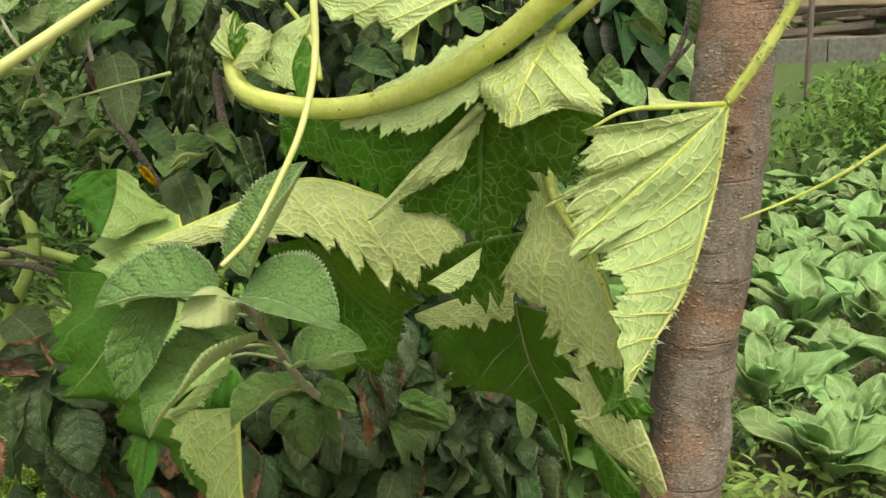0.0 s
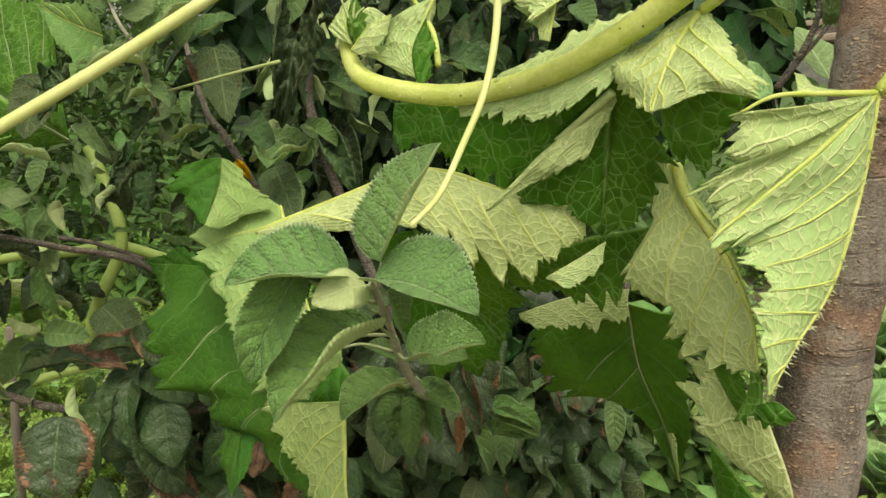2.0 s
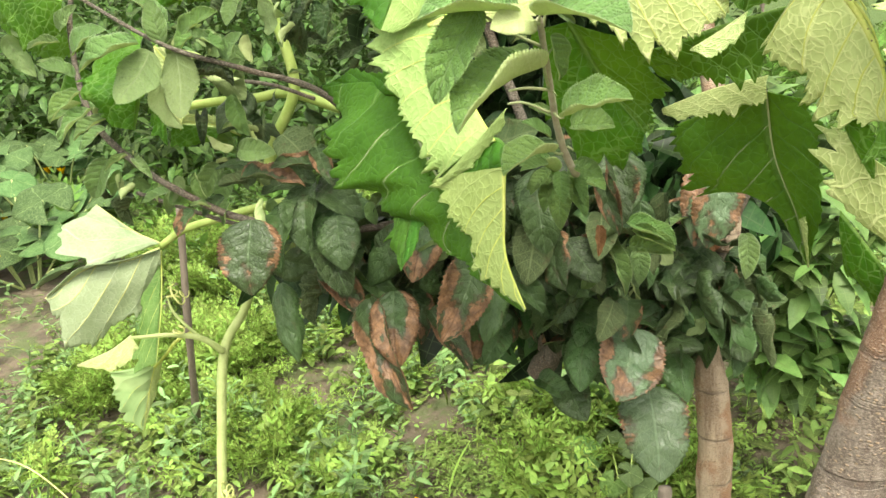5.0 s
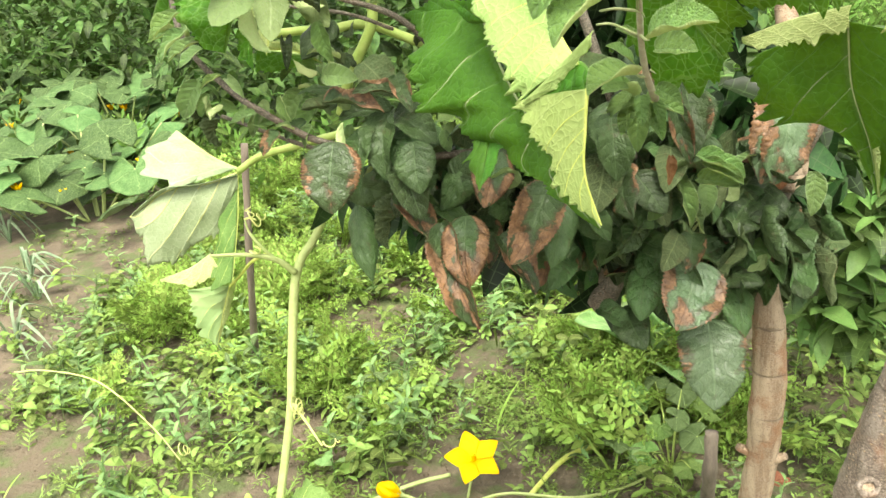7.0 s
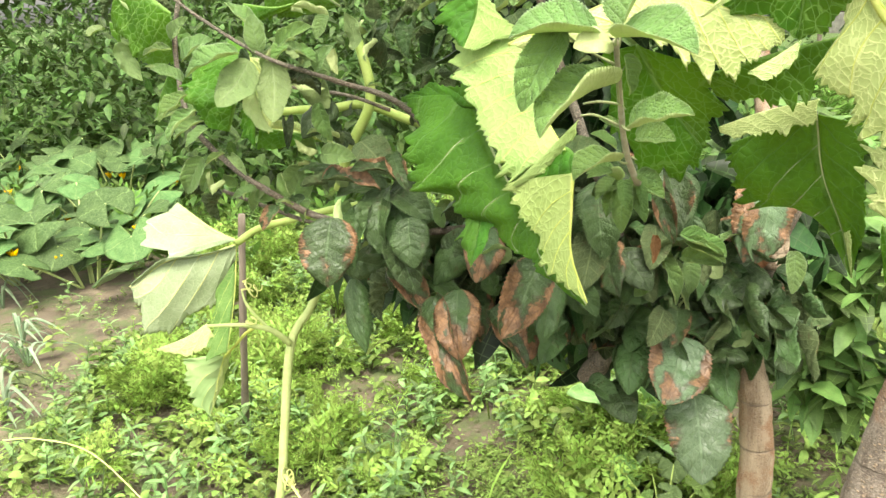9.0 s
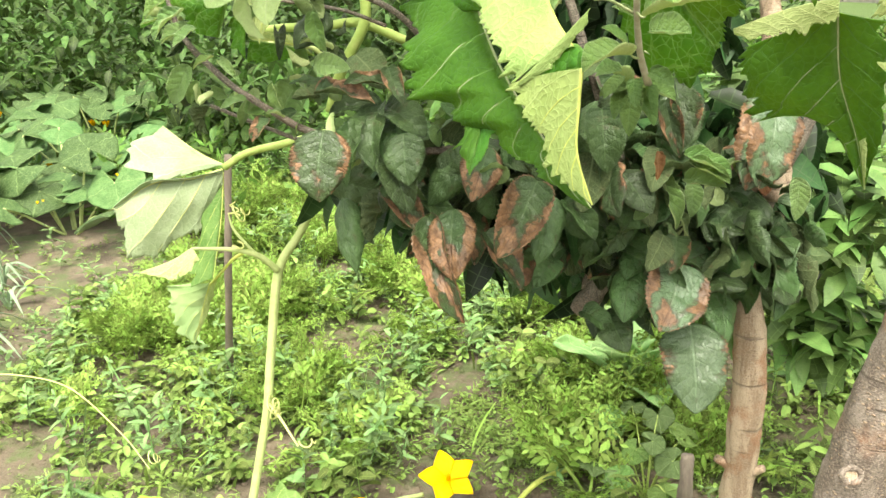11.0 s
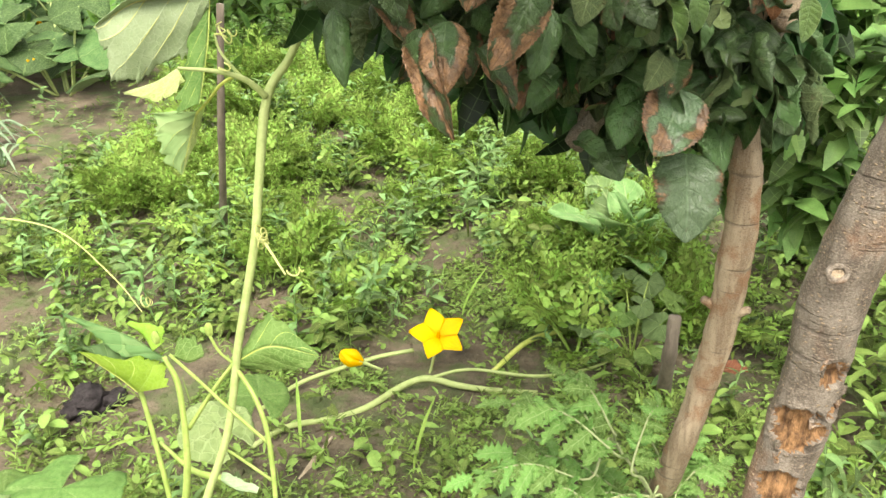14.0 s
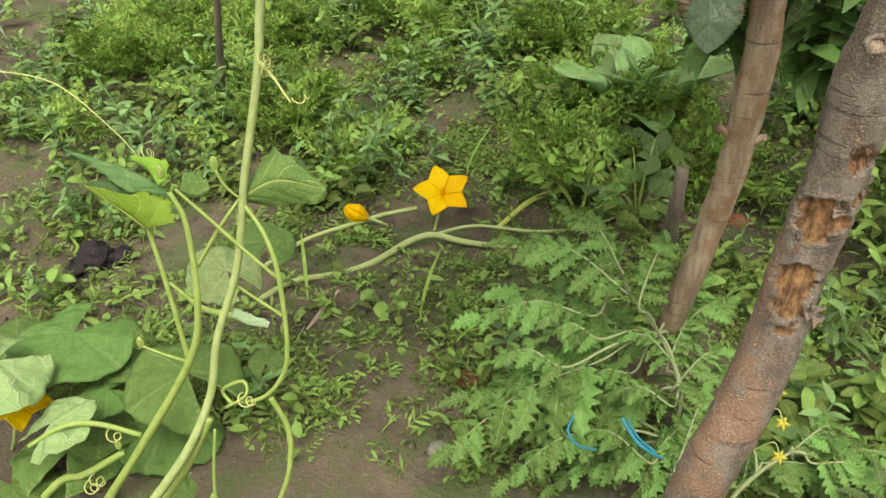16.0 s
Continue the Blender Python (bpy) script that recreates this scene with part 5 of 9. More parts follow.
part("bristles", bristles_mesh([(0.138, 0.424, 1.382), (0.128, 0.412, 1.343), (0.108, 0.390, 1.301), (0.088, 0.375, 1.279), (0.070, 0.358, 1.261)], [.002,.001], 1500, 0.0022, 5), vine, "stiff white hairs")
blade(vine, [(0.054, 0.413, 1.426), (0.044, 0.412, 1.414), (0.034, 0.400, 1.400), (0.027, 0.391, 1.384)], [(0.058, 0.413, 1.424), (0.065, 0.390, 1.406), (0.067, 0.365, 1.392), (0.051, 0.378, 1.393), (0.032, 0.386, 1.386)], SQUASH_UNDER, SQUASH_TOP, True, teeth=12, depth=0.006, veins=5, rib=0.0018, seed=5)
blade(vine, [(0.054, 0.413, 1.426), (0.044, 0.412, 1.414), (0.034, 0.400, 1.400), (0.027, 0.391, 1.384)], [(0.048, 0.423, 1.425), (0.023, 0.429, 1.411), (0.014, 0.425, 1.397), (0.022, 0.407, 1.387), (0.027, 0.390, 1.384)], SQUASH_UNDER, SQUASH_TOP, False, teeth=10, depth=0.005, veins=5, rib=0.0018, seed=6)
blade(vine, [(0.027, 0.431, 1.416), (-0.017, 0.451, 1.398), (-0.062, 0.468, 1.390)], [(0.015, 0.425, 1.397), (-0.017, 0.435, 1.379), (-0.041, 0.451, 1.382), (-0.061, 0.460, 1.380)], SQUASH_UNDER, SQUASH_TOP, True, teeth=14, depth=0.006, veins=5, seed=7)
blade(vine, [(0.034, 0.405, 1.390), (0.052, 0.404, 1.393), (0.070, 0.391, 1.390)], [(0.034, 0.408, 1.371), (0.048, 0.404, 1.355), (0.065, 0.399, 1.373), (0.070, 0.391, 1.388)], SQUASH_TOP, SQUASH_UNDER, False, teeth=9, depth=0.008, veins=4, seed=8)
blade(vine, [(-0.099, 0.488, 1.389), (-0.056, 0.469, 1.392), (-0.008, 0.455, 1.396), (0.016, 0.446, 1.396)], [(-0.102, 0.487, 1.369), (-0.081, 0.485, 1.359), (-0.052, 0.470, 1.341), (-0.024, 0.461, 1.345), (0.015, 0.443, 1.386)], SQUASH_TOP, SQUASH_UNDER, False, teeth=16, depth=0.009, veins=6, seed=9)
blade(vine, [(0.018, 0.441, 1.398), (0.014, 0.446, 1.361), (0.009, 0.448, 1.315)], [(0.036, 0.438, 1.388), (0.040, 0.439, 1.354), (0.036, 0.447, 1.326), (0.010, 0.448, 1.314)], SQUASH_TOP, SQUASH_UNDER, True, teeth=12, depth=0.008, veins=6, seed=10)
blade(vine, [(0.018, 0.441, 1.398), (0.014, 0.446, 1.361), (0.009, 0.448, 1.315)], [(0.011, 0.438, 1.390), (-0.017, 0.457, 1.365), (-0.035, 0.460, 1.342), (-0.008, 0.452, 1.329), (0.007, 0.448, 1.316)], SQUASH_TOP, SQUASH_UNDER, False, teeth=12, depth=0.008, veins=6, seed=11)
blade(vine, [(0.015, 0.432, 1.392), (-0.001, 0.440, 1.378), (-0.013, 0.447, 1.366)], [(0.018, 0.432, 1.386), (-0.002, 0.439, 1.358), (-0.050, 0.447, 1.333)], SQUASH_UNDER, SQUASH_TOP, True, teeth=6, depth=0.003, veins=4, sweep=1, seed=12)
tube("rib", [(0.015, 0.429, 1.391), (0.001, 0.438, 1.378), (-0.012, 0.445, 1.367)], [0.0026, 0.0018], VINE_PALE, vine, sides=8)
blade(vine, [(0.047, 0.449, 1.352), (0.052, 0.441, 1.333), (0.066, 0.421, 1.307), (0.075, 0.404, 1.281), (0.075, 0.392, 1.258)], [(0.033, 0.449, 1.369), (0.038, 0.447, 1.325), (0.020, 0.446, 1.287), (0.039, 0.434, 1.273), (0.046, 0.423, 1.259), (0.063, 0.406, 1.254), (0.075, 0.393, 1.256)], SQUASH_UNDER, SQUASH_TOP, False, teeth=18, depth=0.008, veins=6, rib=0.0017, sweep=1.0, cols=22, seed=13)
blade(vine, [(0.049, 0.446, 1.351), (0.052, 0.439, 1.335), (0.066, 0.422, 1.308), (0.075, 0.404, 1.283)], [(0.053, 0.444, 1.344), (0.060, 0.438, 1.330), (0.071, 0.422, 1.308), (0.075, 0.404, 1.282)], SQUASH_UNDER, SQUASH_TOP, True, teeth=6, depth=0.002, veins=4, rib=0.003, seed=14)
blade(vine, [(-0.036, 0.526, 1.246), (-0.003, 0.515, 1.259), (0.030, 0.493, 1.269)], [(-0.035, 0.525, 1.242), (-0.012, 0.505, 1.241), (0.007, 0.496, 1.246), (0.027, 0.479, 1.257)], SQUASH_UNDER, SQUASH_TOP, False, teeth=10, depth=0.005, veins=5, seed=15)
blade(vine, [(0.030, 0.500, 1.258), (0.038, 0.513, 1.211), (0.054, 0.516, 1.167), (0.061, 0.508, 1.131)], [(-0.027, 0.553, 1.230), (-0.025, 0.554, 1.196), (-0.004, 0.549, 1.177), (0.016, 0.540, 1.180), (0.040, 0.532, 1.170), (0.061, 0.508, 1.131)], SQUASH_TOP_OLD, SQUASH_UNDER_DIM, False, teeth=18, depth=0.01, veins=6, rib=0.0011, rib_material=STALK, seed=16)
blade(vine, [(0.030, 0.500, 1.258), (0.038, 0.513, 1.211), (0.054, 0.516, 1.167), (0.061, 0.508, 1.131)], [(0.054, 0.489, 1.253), (0.066, 0.490, 1.219), (0.065, 0.498, 1.175), (0.061, 0.508, 1.131)], SQUASH_TOP_OLD, SQUASH_UNDER_DIM, True, teeth=8, depth=0.006, veins=6, seed=17)
blade(vine, [(0.054, 0.506, 1.167), (0.057, 0.504, 1.152), (0.061, 0.508, 1.131)], [(0.057, 0.497, 1.172), (0.058, 0.497, 1.153), (0.062, 0.508, 1.131)], SQUASH_UNDER, SQUASH_TOP, True, teeth=3, seed=18)
blade(vine, [(0.086, 0.413, 1.223), (0.098, 0.414, 1.189), (0.109, 0.421, 1.151), (0.124, 0.423, 1.118)], [(0.062, 0.442, 1.244), (0.054, 0.435, 1.224), (0.066, 0.428, 1.195), (0.088, 0.426, 1.178), (0.102, 0.423, 1.146), (0.124, 0.423, 1.118)], SQUASH_UNDER, SQUASH_TOP, False, teeth=16, depth=0.008, veins=5, seed=19)
blade(vine, [(0.067, 0.448, 1.191), (0.097, 0.439, 1.148), (0.122, 0.431, 1.112)], [(0.077, 0.462, 1.145), (0.098, 0.455, 1.114), (0.123, 0.440, 1.105)], SQUASH_TOP, SQUASH_UNDER, False, teeth=9, veins=5, seed=20)
blade(vine, [(0.058, 0.428, 1.257), (0.066, 0.417, 1.237), (0.074, 0.408, 1.221)], [(0.069, 0.417, 1.256), (0.073, 0.403, 1.243), (0.075, 0.408, 1.221)], SQUASH_TOP, SQUASH_UNDER, True, teeth=5, veins=3, seed=21)
blade(vine, [(0.074, 0.400, 1.260), (0.070, 0.389, 1.249), (0.061, 0.381, 1.237)], [(0.078, 0.389, 1.247), (0.074, 0.382, 1.242), (0.063, 0.381, 1.237)], SQUASH_TOP, SQUASH_UNDER, True, teeth=4, veins=3, depth=0.004, seed=22)
blade(vine, [(0.071, 0.383, 1.243), (0.080, 0.379, 1.247), (0.087, 0.372, 1.242)], [(0.071, 0.381, 1.238), (0.078, 0.377, 1.235), (0.087, 0.372, 1.242)], SQUASH_TOP, SQUASH_UNDER, False, teeth=4, veins=3, depth=0.004, bulge=0.2, seed=23)
blade(vine, [(-0.189, 0.486, 1.320), (-0.139, 0.487, 1.336), (-0.089, 0.482, 1.352), (-0.052, 0.470, 1.343), (-0.022, 0.463, 1.332), (0.002, 0.457, 1.327)], [(-0.178, 0.481, 1.317), (-0.114, 0.468, 1.321), (-0.074, 0.460, 1.315), (-0.043, 0.457, 1.295), (-0.013, 0.451, 1.302), (0.002, 0.453, 1.313)], SQUASH_UNDER, SQUASH_TOP, False, teeth=24, depth=0.007, bulge=0.14, veins=9, sweep=0.8, rib=0.0016, seed=24)
blade(vine, [(-0.095, 0.492, 1.314), (-0.073, 0.511, 1.269), (-0.048, 0.512, 1.232)], [(-0.039, 0.478, 1.296), (-0.039, 0.512, 1.252), (-0.048, 0.512, 1.232)], SQUASH_TOP, SQUASH_UNDER, True, teeth=8, depth=0.01, veins=5, rib=0.0012, rib_material=SQUASH_TOP, seed=25)
blade(vine, [(-0.095, 0.492, 1.314), (-0.073, 0.511, 1.269), (-0.048, 0.512, 1.232)], [(-0.119, 0.501, 1.310), (-0.117, 0.526, 1.252), (-0.091, 0.531, 1.214), (-0.056, 0.521, 1.212), (-0.048, 0.512, 1.232)], SQUASH_TOP, SQUASH_UNDER, False, teeth=12, depth=0.01, veins=5, seed=26)
blade(vine, [(-0.021, 0.439, 1.296), (-0.005, 0.437, 1.305), (0.010, 0.433, 1.315)], [(-0.021, 0.439, 1.295), (-0.004, 0.431, 1.293), (0.008, 0.430, 1.305)], SQUASH_UNDER, SQUASH_TOP, False, teeth=6, depth=0.005, veins=3, seed=27)
blade(vine, [(-0.046, 0.497, 1.290), (0.004, 0.482, 1.305), (0.038, 0.464, 1.314)], [(-0.038, 0.502, 1.271), (0.008, 0.472, 1.270), (0.037, 0.459, 1.295)], SQUASH_TOP, SQUASH_UNDER, False, teeth=10, veins=5, seed=28)
blade(vine, [(-0.248, 0.596, 1.269), (-0.220, 0.545, 1.227), (-0.189, 0.502, 1.192), (-0.163, 0.471, 1.166), (-0.128, 0.421, 1.137)], [(-0.336, 0.657, 1.261), (-0.310, 0.618, 1.244), (-0.313, 0.586, 1.228), (-0.301, 0.572, 1.208), (-0.302, 0.566, 1.190), (-0.266, 0.554, 1.188), (-0.256, 0.540, 1.173), (-0.222, 0.522, 1.168), (-0.210, 0.509, 1.156), (-0.180, 0.475, 1.154), (-0.161, 0.454, 1.145), (-0.129, 0.422, 1.136)], SQUASH_TOP_OLD, SQUASH_UNDER_DIM, False, teeth=26, depth=0.0065, veins=7, rib=0.0012, rib_material=STALK, rows=190, seed=29)
blade(vine, [(-0.233, 0.564, 1.262), (-0.287, 0.620, 1.259), (-0.340, 0.666, 1.258)], [(-0.238, 0.569, 1.281), (-0.289, 0.625, 1.278), (-0.341, 0.667, 1.263)], SQUASH_TOP_OLD, SQUASH_UNDER_DIM, False, teeth=9, depth=0.006, veins=4, seed=30)
blade(vine, [(-0.189, 0.546, 1.323), (-0.175, 0.517, 1.291), (-0.164, 0.494, 1.263), (-0.146, 0.464, 1.243)], [(-0.236, 0.574, 1.349), (-0.251, 0.556, 1.311), (-0.238, 0.534, 1.286), (-0.225, 0.512, 1.259), (-0.206, 0.486, 1.235), (-0.189, 0.473, 1.219)], SQUASH_UNDER_DIM, SQUASH_TOP_OLD, False, teeth=20, depth=0.006, veins=7, sweep=1.1, rib=0.0013, seed=31)
blade(vine, [(-0.137, 0.438, 1.231), (-0.138, 0.431, 1.206), (-0.138, 0.422, 1.175), (-0.127, 0.416, 1.141)], [(-0.192, 0.472, 1.217), (-0.182, 0.454, 1.197), (-0.166, 0.440, 1.181), (-0.157, 0.427, 1.165), (-0.143, 0.419, 1.153), (-0.127, 0.416, 1.141)], SQUASH_UNDER_DIM, SQUASH_TOP_OLD, False, teeth=22, depth=0.006, veins=6, rib=0.0014, sweep=1.2, seed=32)
blade(vine, [(-0.188, 0.467, 1.216), (-0.166, 0.456, 1.236), (-0.130, 0.424, 1.271)], [(-0.184, 0.464, 1.215), (-0.155, 0.442, 1.235), (-0.131, 0.419, 1.263)], SQUASH_UNDER_DIM, SQUASH_TOP_OLD, False, teeth=10, depth=0.003, veins=4, bulge=0.15, seed=33)
blade(vine, [(-0.169, 0.485, 1.233), (-0.147, 0.470, 1.244), (-0.135, 0.454, 1.239)], [(-0.189, 0.476, 1.213), (-0.166, 0.464, 1.215), (-0.138, 0.441, 1.216)], SQUASH_TOP_OLD, SQUASH_UNDER_DIM, False, teeth=6, depth=0.004, veins=4, seed=34)
blade(vine, [(-0.229, 0.541, 1.181), (-0.230, 0.520, 1.165), (-0.234, 0.498, 1.138)], [(-0.247, 0.534, 1.167), (-0.247, 0.520, 1.152), (-0.234, 0.498, 1.138)], SQUASH_TOP_OLD, SQUASH_UNDER_DIM, False, teeth=5, veins=3, seed=35)
blade(vine, [(-0.229, 0.541, 1.181), (-0.230, 0.520, 1.165), (-0.234, 0.498, 1.138)], [(-0.214, 0.521, 1.180), (-0.220, 0.509, 1.161), (-0.234, 0.498, 1.138)], SQUASH_TOP_OLD, SQUASH_UNDER_DIM, True, teeth=5, veins=3, seed=36)
blade(vine, [(-0.225, 0.551, 1.357), (-0.228, 0.546, 1.339), (-0.235, 0.528, 1.317)], [(-0.262, 0.561, 1.352), (-0.258, 0.551, 1.334), (-0.240, 0.533, 1.319)], SQUASH_TOP_OLD, SQUASH_UNDER_DIM, False, teeth=8, veins=4, seed=37)
blade(vine, [(-0.225, 0.551, 1.357), (-0.228, 0.546, 1.339), (-0.235, 0.528, 1.317)], [(-0.219, 0.551, 1.354), (-0.206, 0.544, 1.341), (-0.194, 0.536, 1.329), (-0.226, 0.528, 1.314)], SQUASH_UNDER_DIM, SQUASH_TOP, True, teeth=5, veins=4, seed=38)
blade(vine, [(-0.042, 0.450, 1.399), (-0.008, 0.441, 1.404), (0.024, 0.433, 1.416), (0.047, 0.429, 1.427)], [(-0.038, 0.455, 1.403), (-0.010, 0.454, 1.414), (0.019, 0.448, 1.427), (0.048, 0.442, 1.435)], SQUASH_UNDER, SQUASH_TOP, True, teeth=14, depth=0.004, veins=6, rib=0.001, seed=39)
blade(vine, [(0.048, 0.419, 1.445), (0.017, 0.416, 1.450), (-0.028, 0.412, 1.454), (-0.072, 0.427, 1.459)], [(-0.009, 0.412, 1.443), (-0.018, 0.408, 1.435), (-0.024, 0.404, 1.426), (-0.032, 0.407, 1.435), (-0.051, 0.410, 1.442), (-0.073, 0.426, 1.458)], SQUASH_UNDER, SQUASH_TOP, True, teeth=14, depth=0.005, veins=6, rib=0.0014, seed=40)
blade(vine, [(-0.009, 0.414, 1.452), (-0.012, 0.410, 1.436), (-0.016, 0.405, 1.418)], [(-0.020, 0.416, 1.451), (-0.022, 0.415, 1.439), (-0.020, 0.405, 1.419)], SQUASH_UNDER, SQUASH_TOP, False, teeth=6, veins=4, rib=0.0012, seed=41)
tube("leaf_stalk", [(0.047, 0.417, 1.443), (0.019, 0.414, 1.449), (-0.023, 0.410, 1.453)], [0.0028, 0.0018], VINE, vine, sides=10)
blade(vine, [(-0.072, 0.491, 1.445), (-0.082, 0.485, 1.425), (-0.081, 0.474, 1.402)], [(-0.102, 0.490, 1.432), (-0.102, 0.485, 1.418), (-0.083, 0.473, 1.401)], SQUASH_UNDER, SQUASH_TOP, False, teeth=7, depth=0.004, veins=4, rib=0.0009, seed=42)
blade(vine, [(-0.072, 0.491, 1.445), (-0.082, 0.485, 1.425), (-0.081, 0.474, 1.402)], [(-0.074, 0.493, 1.434), (-0.079, 0.488, 1.419), (-0.080, 0.474, 1.402)], SQUASH_UNDER, SQUASH_TOP, True, teeth=5, depth=0.004, veins=4, seed=43)
blade(vine, [(-0.119, 0.490, 1.436), (-0.108, 0.487, 1.442), (-0.097, 0.486, 1.435)], [(-0.118, 0.487, 1.422), (-0.107, 0.481, 1.418), (-0.099, 0.484, 1.427)], SQUASH_UNDER, SQUASH_TOP, False, teeth=7, depth=0.005, veins=4, seed=44)
blade(vine, [(-0.116, 0.481, 1.419), (-0.105, 0.475, 1.414), (-0.091, 0.474, 1.405)], [(-0.110, 0.478, 1.428), (-0.101, 0.477, 1.421), (-0.092, 0.475, 1.410)], SQUASH_UNDER, SQUASH_TOP, True, teeth=6, depth=0.005, veins=3, seed=45)
blade(vine, [(-0.118, 0.476, 1.423), (-0.121, 0.479, 1.435), (-0.117, 0.488, 1.449)], [(-0.128, 0.479, 1.428), (-0.129, 0.484, 1.437), (-0.117, 0.488, 1.449)], SQUASH_UNDER, SQUASH_TOP, True, teeth=6, depth=0.004, veins=4, rib=0.0008, seed=46)
blade(vine, [(-0.118, 0.476, 1.423), (-0.120, 0.477, 1.435), (-0.117, 0.488, 1.449)], [(-0.110, 0.473, 1.428), (-0.110, 0.479, 1.437), (-0.115, 0.488, 1.448)], SQUASH_TOP, SQUASH_UNDER, False, teeth=6, depth=0.004, veins=4, seed=47)
blade(vine, [(-0.118, 0.472, 1.420), (-0.108, 0.471, 1.431), (-0.095, 0.473, 1.437)], [(-0.111, 0.469, 1.416), (-0.101, 0.467, 1.423), (-0.095, 0.473, 1.436)], SQUASH_UNDER, SQUASH_TOP, False, teeth=6, depth=0.004, veins=4, rib=0.0008, seed=48)
blade(vine, [(-0.083, 0.464, 1.397), (-0.085, 0.469, 1.417), (-0.077, 0.477, 1.434)], [(-0.075, 0.466, 1.404), (-0.074, 0.471, 1.419), (-0.077, 0.477, 1.433)], SQUASH_TOP, SQUASH_UNDER, False, teeth=6, depth=0.004, veins=4, seed=49)
tube("hair_stalk", [(-0.117, 0.477, 1.432), (-0.120, 0.479, 1.440), (-0.122, 0.480, 1.447)], [0.0009, 0.0005], VINE_PALE, vine, sides=6, count=8)
tube("hair_stalk", [(-0.117, 0.477, 1.432), (-0.116, 0.479, 1.440), (-0.115, 0.480, 1.445)], [0.0009, 0.0005], VINE_PALE, vine, sides=6, count=8)
tube("hair_stalk", [(-0.117, 0.477, 1.432), (-0.114, 0.479, 1.439), (-0.110, 0.480, 1.442)], [0.0009, 0.0005], VINE_PALE, vine, sides=6, count=8)
part("bristles", bristles_mesh([(0.047, 0.417, 1.443), (0.019, 0.414, 1.449), (-0.023, 0.410, 1.453)], [.0028,.0018], 2600, 0.0030, 8, 0.00025), vine, "stiff white hairs")
tube("bud_stalk", [(-0.089, 0.496, 1.451), (-0.081, 0.494, 1.439), (-0.074, 0.485, 1.425), (-0.072, 0.476, 1.408)], [0.0012, 0.0018], VINE, vine)
tube("tendril", [(-0.038, 0.263, 1.452), (-0.038, 0.259, 1.446), (-0.039, 0.252, 1.428), (-0.043, 0.238, 1.411), (-0.050, 0.226, 1.397), (-0.056, 0.214, 1.387), (-0.063, 0.208, 1.381)], [0.0013, 0.0011, 0.0009, 0.0007], TENDRIL, vine, sides=10, count=50)
tube("tendril", [(-0.070, 0.236, 1.460), (-0.081, 0.230, 1.454), (-0.108, 0.217, 1.438), (-0.133, 0.207, 1.424), (-0.156, 0.197, 1.412), (-0.170, 0.189, 1.404)], [0.0015, 0.0016, 0.0015], TENDRIL, vine, sides=10, count=40)
tube("tendril", [(-0.309, 0.658, 1.396), (-0.239, 0.598, 1.407), (-0.177, 0.544, 1.416)], [0.0009, 0.0013], VINE_PALE, vine, sides=8)
tube("tendril", [(0.143, 0.418, 1.323), (0.170, 0.420, 1.331), (0.190, 0.414, 1.342), (0.211, 0.408, 1.357), (0.226, 0.402, 1.372)], [0.0006, 0.001, 0.0012], VINE, vine, sides=8, count=30)
tube("tendril", coil((-0.100, 0.487, 1.461), (0.95, -0.32, 0.01), 0.005, 0.013, 5.5), [0.0007, 0.0005], TENDRIL, vine, sides=6, count=60)
tube("tendril", coil((-0.092, 0.487, 1.458), (0.58, -0.14, 0.80), 0.005, 0.013, 5.5), [0.0007, 0.0005], TENDRIL, vine, sides=6, count=60)
tube("tendril", coil((-0.095, 0.486, 1.455), (-0.30, -0.16, 0.94), 0.005, 0.013, 5.5), [0.0007, 0.0005], TENDRIL, vine, sides=6, count=60)


# ---- trunk of the young tree beside the vine ----
trunk = thing("tree_trunk", (0.0, 0.33, 0.0), "slim grey-brown leaning tree trunk with torn bark", "trunk")

TRUNK_LINE = [(0.169, 0.481, 1.488), (0.161, 0.472, 1.431), (0.152, 0.464, 1.376), (0.141, 0.456, 1.293), (0.125, 0.443, 1.213), (0.115, 0.433, 1.153), (0.067, 0.432, 0.955), (0.056, 0.429, 0.833), (0.045, 0.414, 0.753), (0.029, 0.383, 0.659), (-0.003, 0.343, 0.557), (-0.048, 0.323, 0.280), (-0.073, 0.313, -0.050)]
wounded_trunk(trunk, TRUNK_LINE, [0.0205, 0.0215, 0.022, 0.0225, 0.0225, 0.023, 0.026], [((0.051, 0.407, 0.816), 0.017, 0.021), ((0.043, 0.390, 0.758), 0.022, 0.017), ((0.067, 0.413, 0.868), 0.011, 0.012), ((0.072, 0.420, 0.832), 0.010, 0.011), ((0.040, 0.387, 0.725), 0.004, 0.009), ((0.061, 0.382, 0.896), 0.010, 0.014), ((0.150, 0.437, 1.350), 0.006, 0.003), ((0.147, 0.440, 1.364), 0.004, 0.0025)])
bark_flap(trunk, (0.033, 0.390, 0.807), (0.03, -0.76, 0.64), 0.012, 40)
bark_flap(trunk, (0.060, 0.386, 0.743), (0.69, -0.46, 0.56), 0.012, -10)
bark_flap(trunk, (0.054, 0.388, 0.743), (0.61, -0.61, 0.51), 0.010, 20)
bark_flap(trunk, (0.032, 0.384, 0.739), (-0.05, -0.83, 0.56), 0.009, 200)
bark_flap(trunk, (0.075, 0.424, 0.841), (0.92, -0.12, 0.37), 0.013, 0)
bark_flap(trunk, (0.069, 0.414, 0.877), (0.92, -0.12, 0.37), 0.010, 15)
bark_flap(trunk, (0.058, 0.407, 0.828), (0.67, -0.39, 0.63), 0.009, -30)
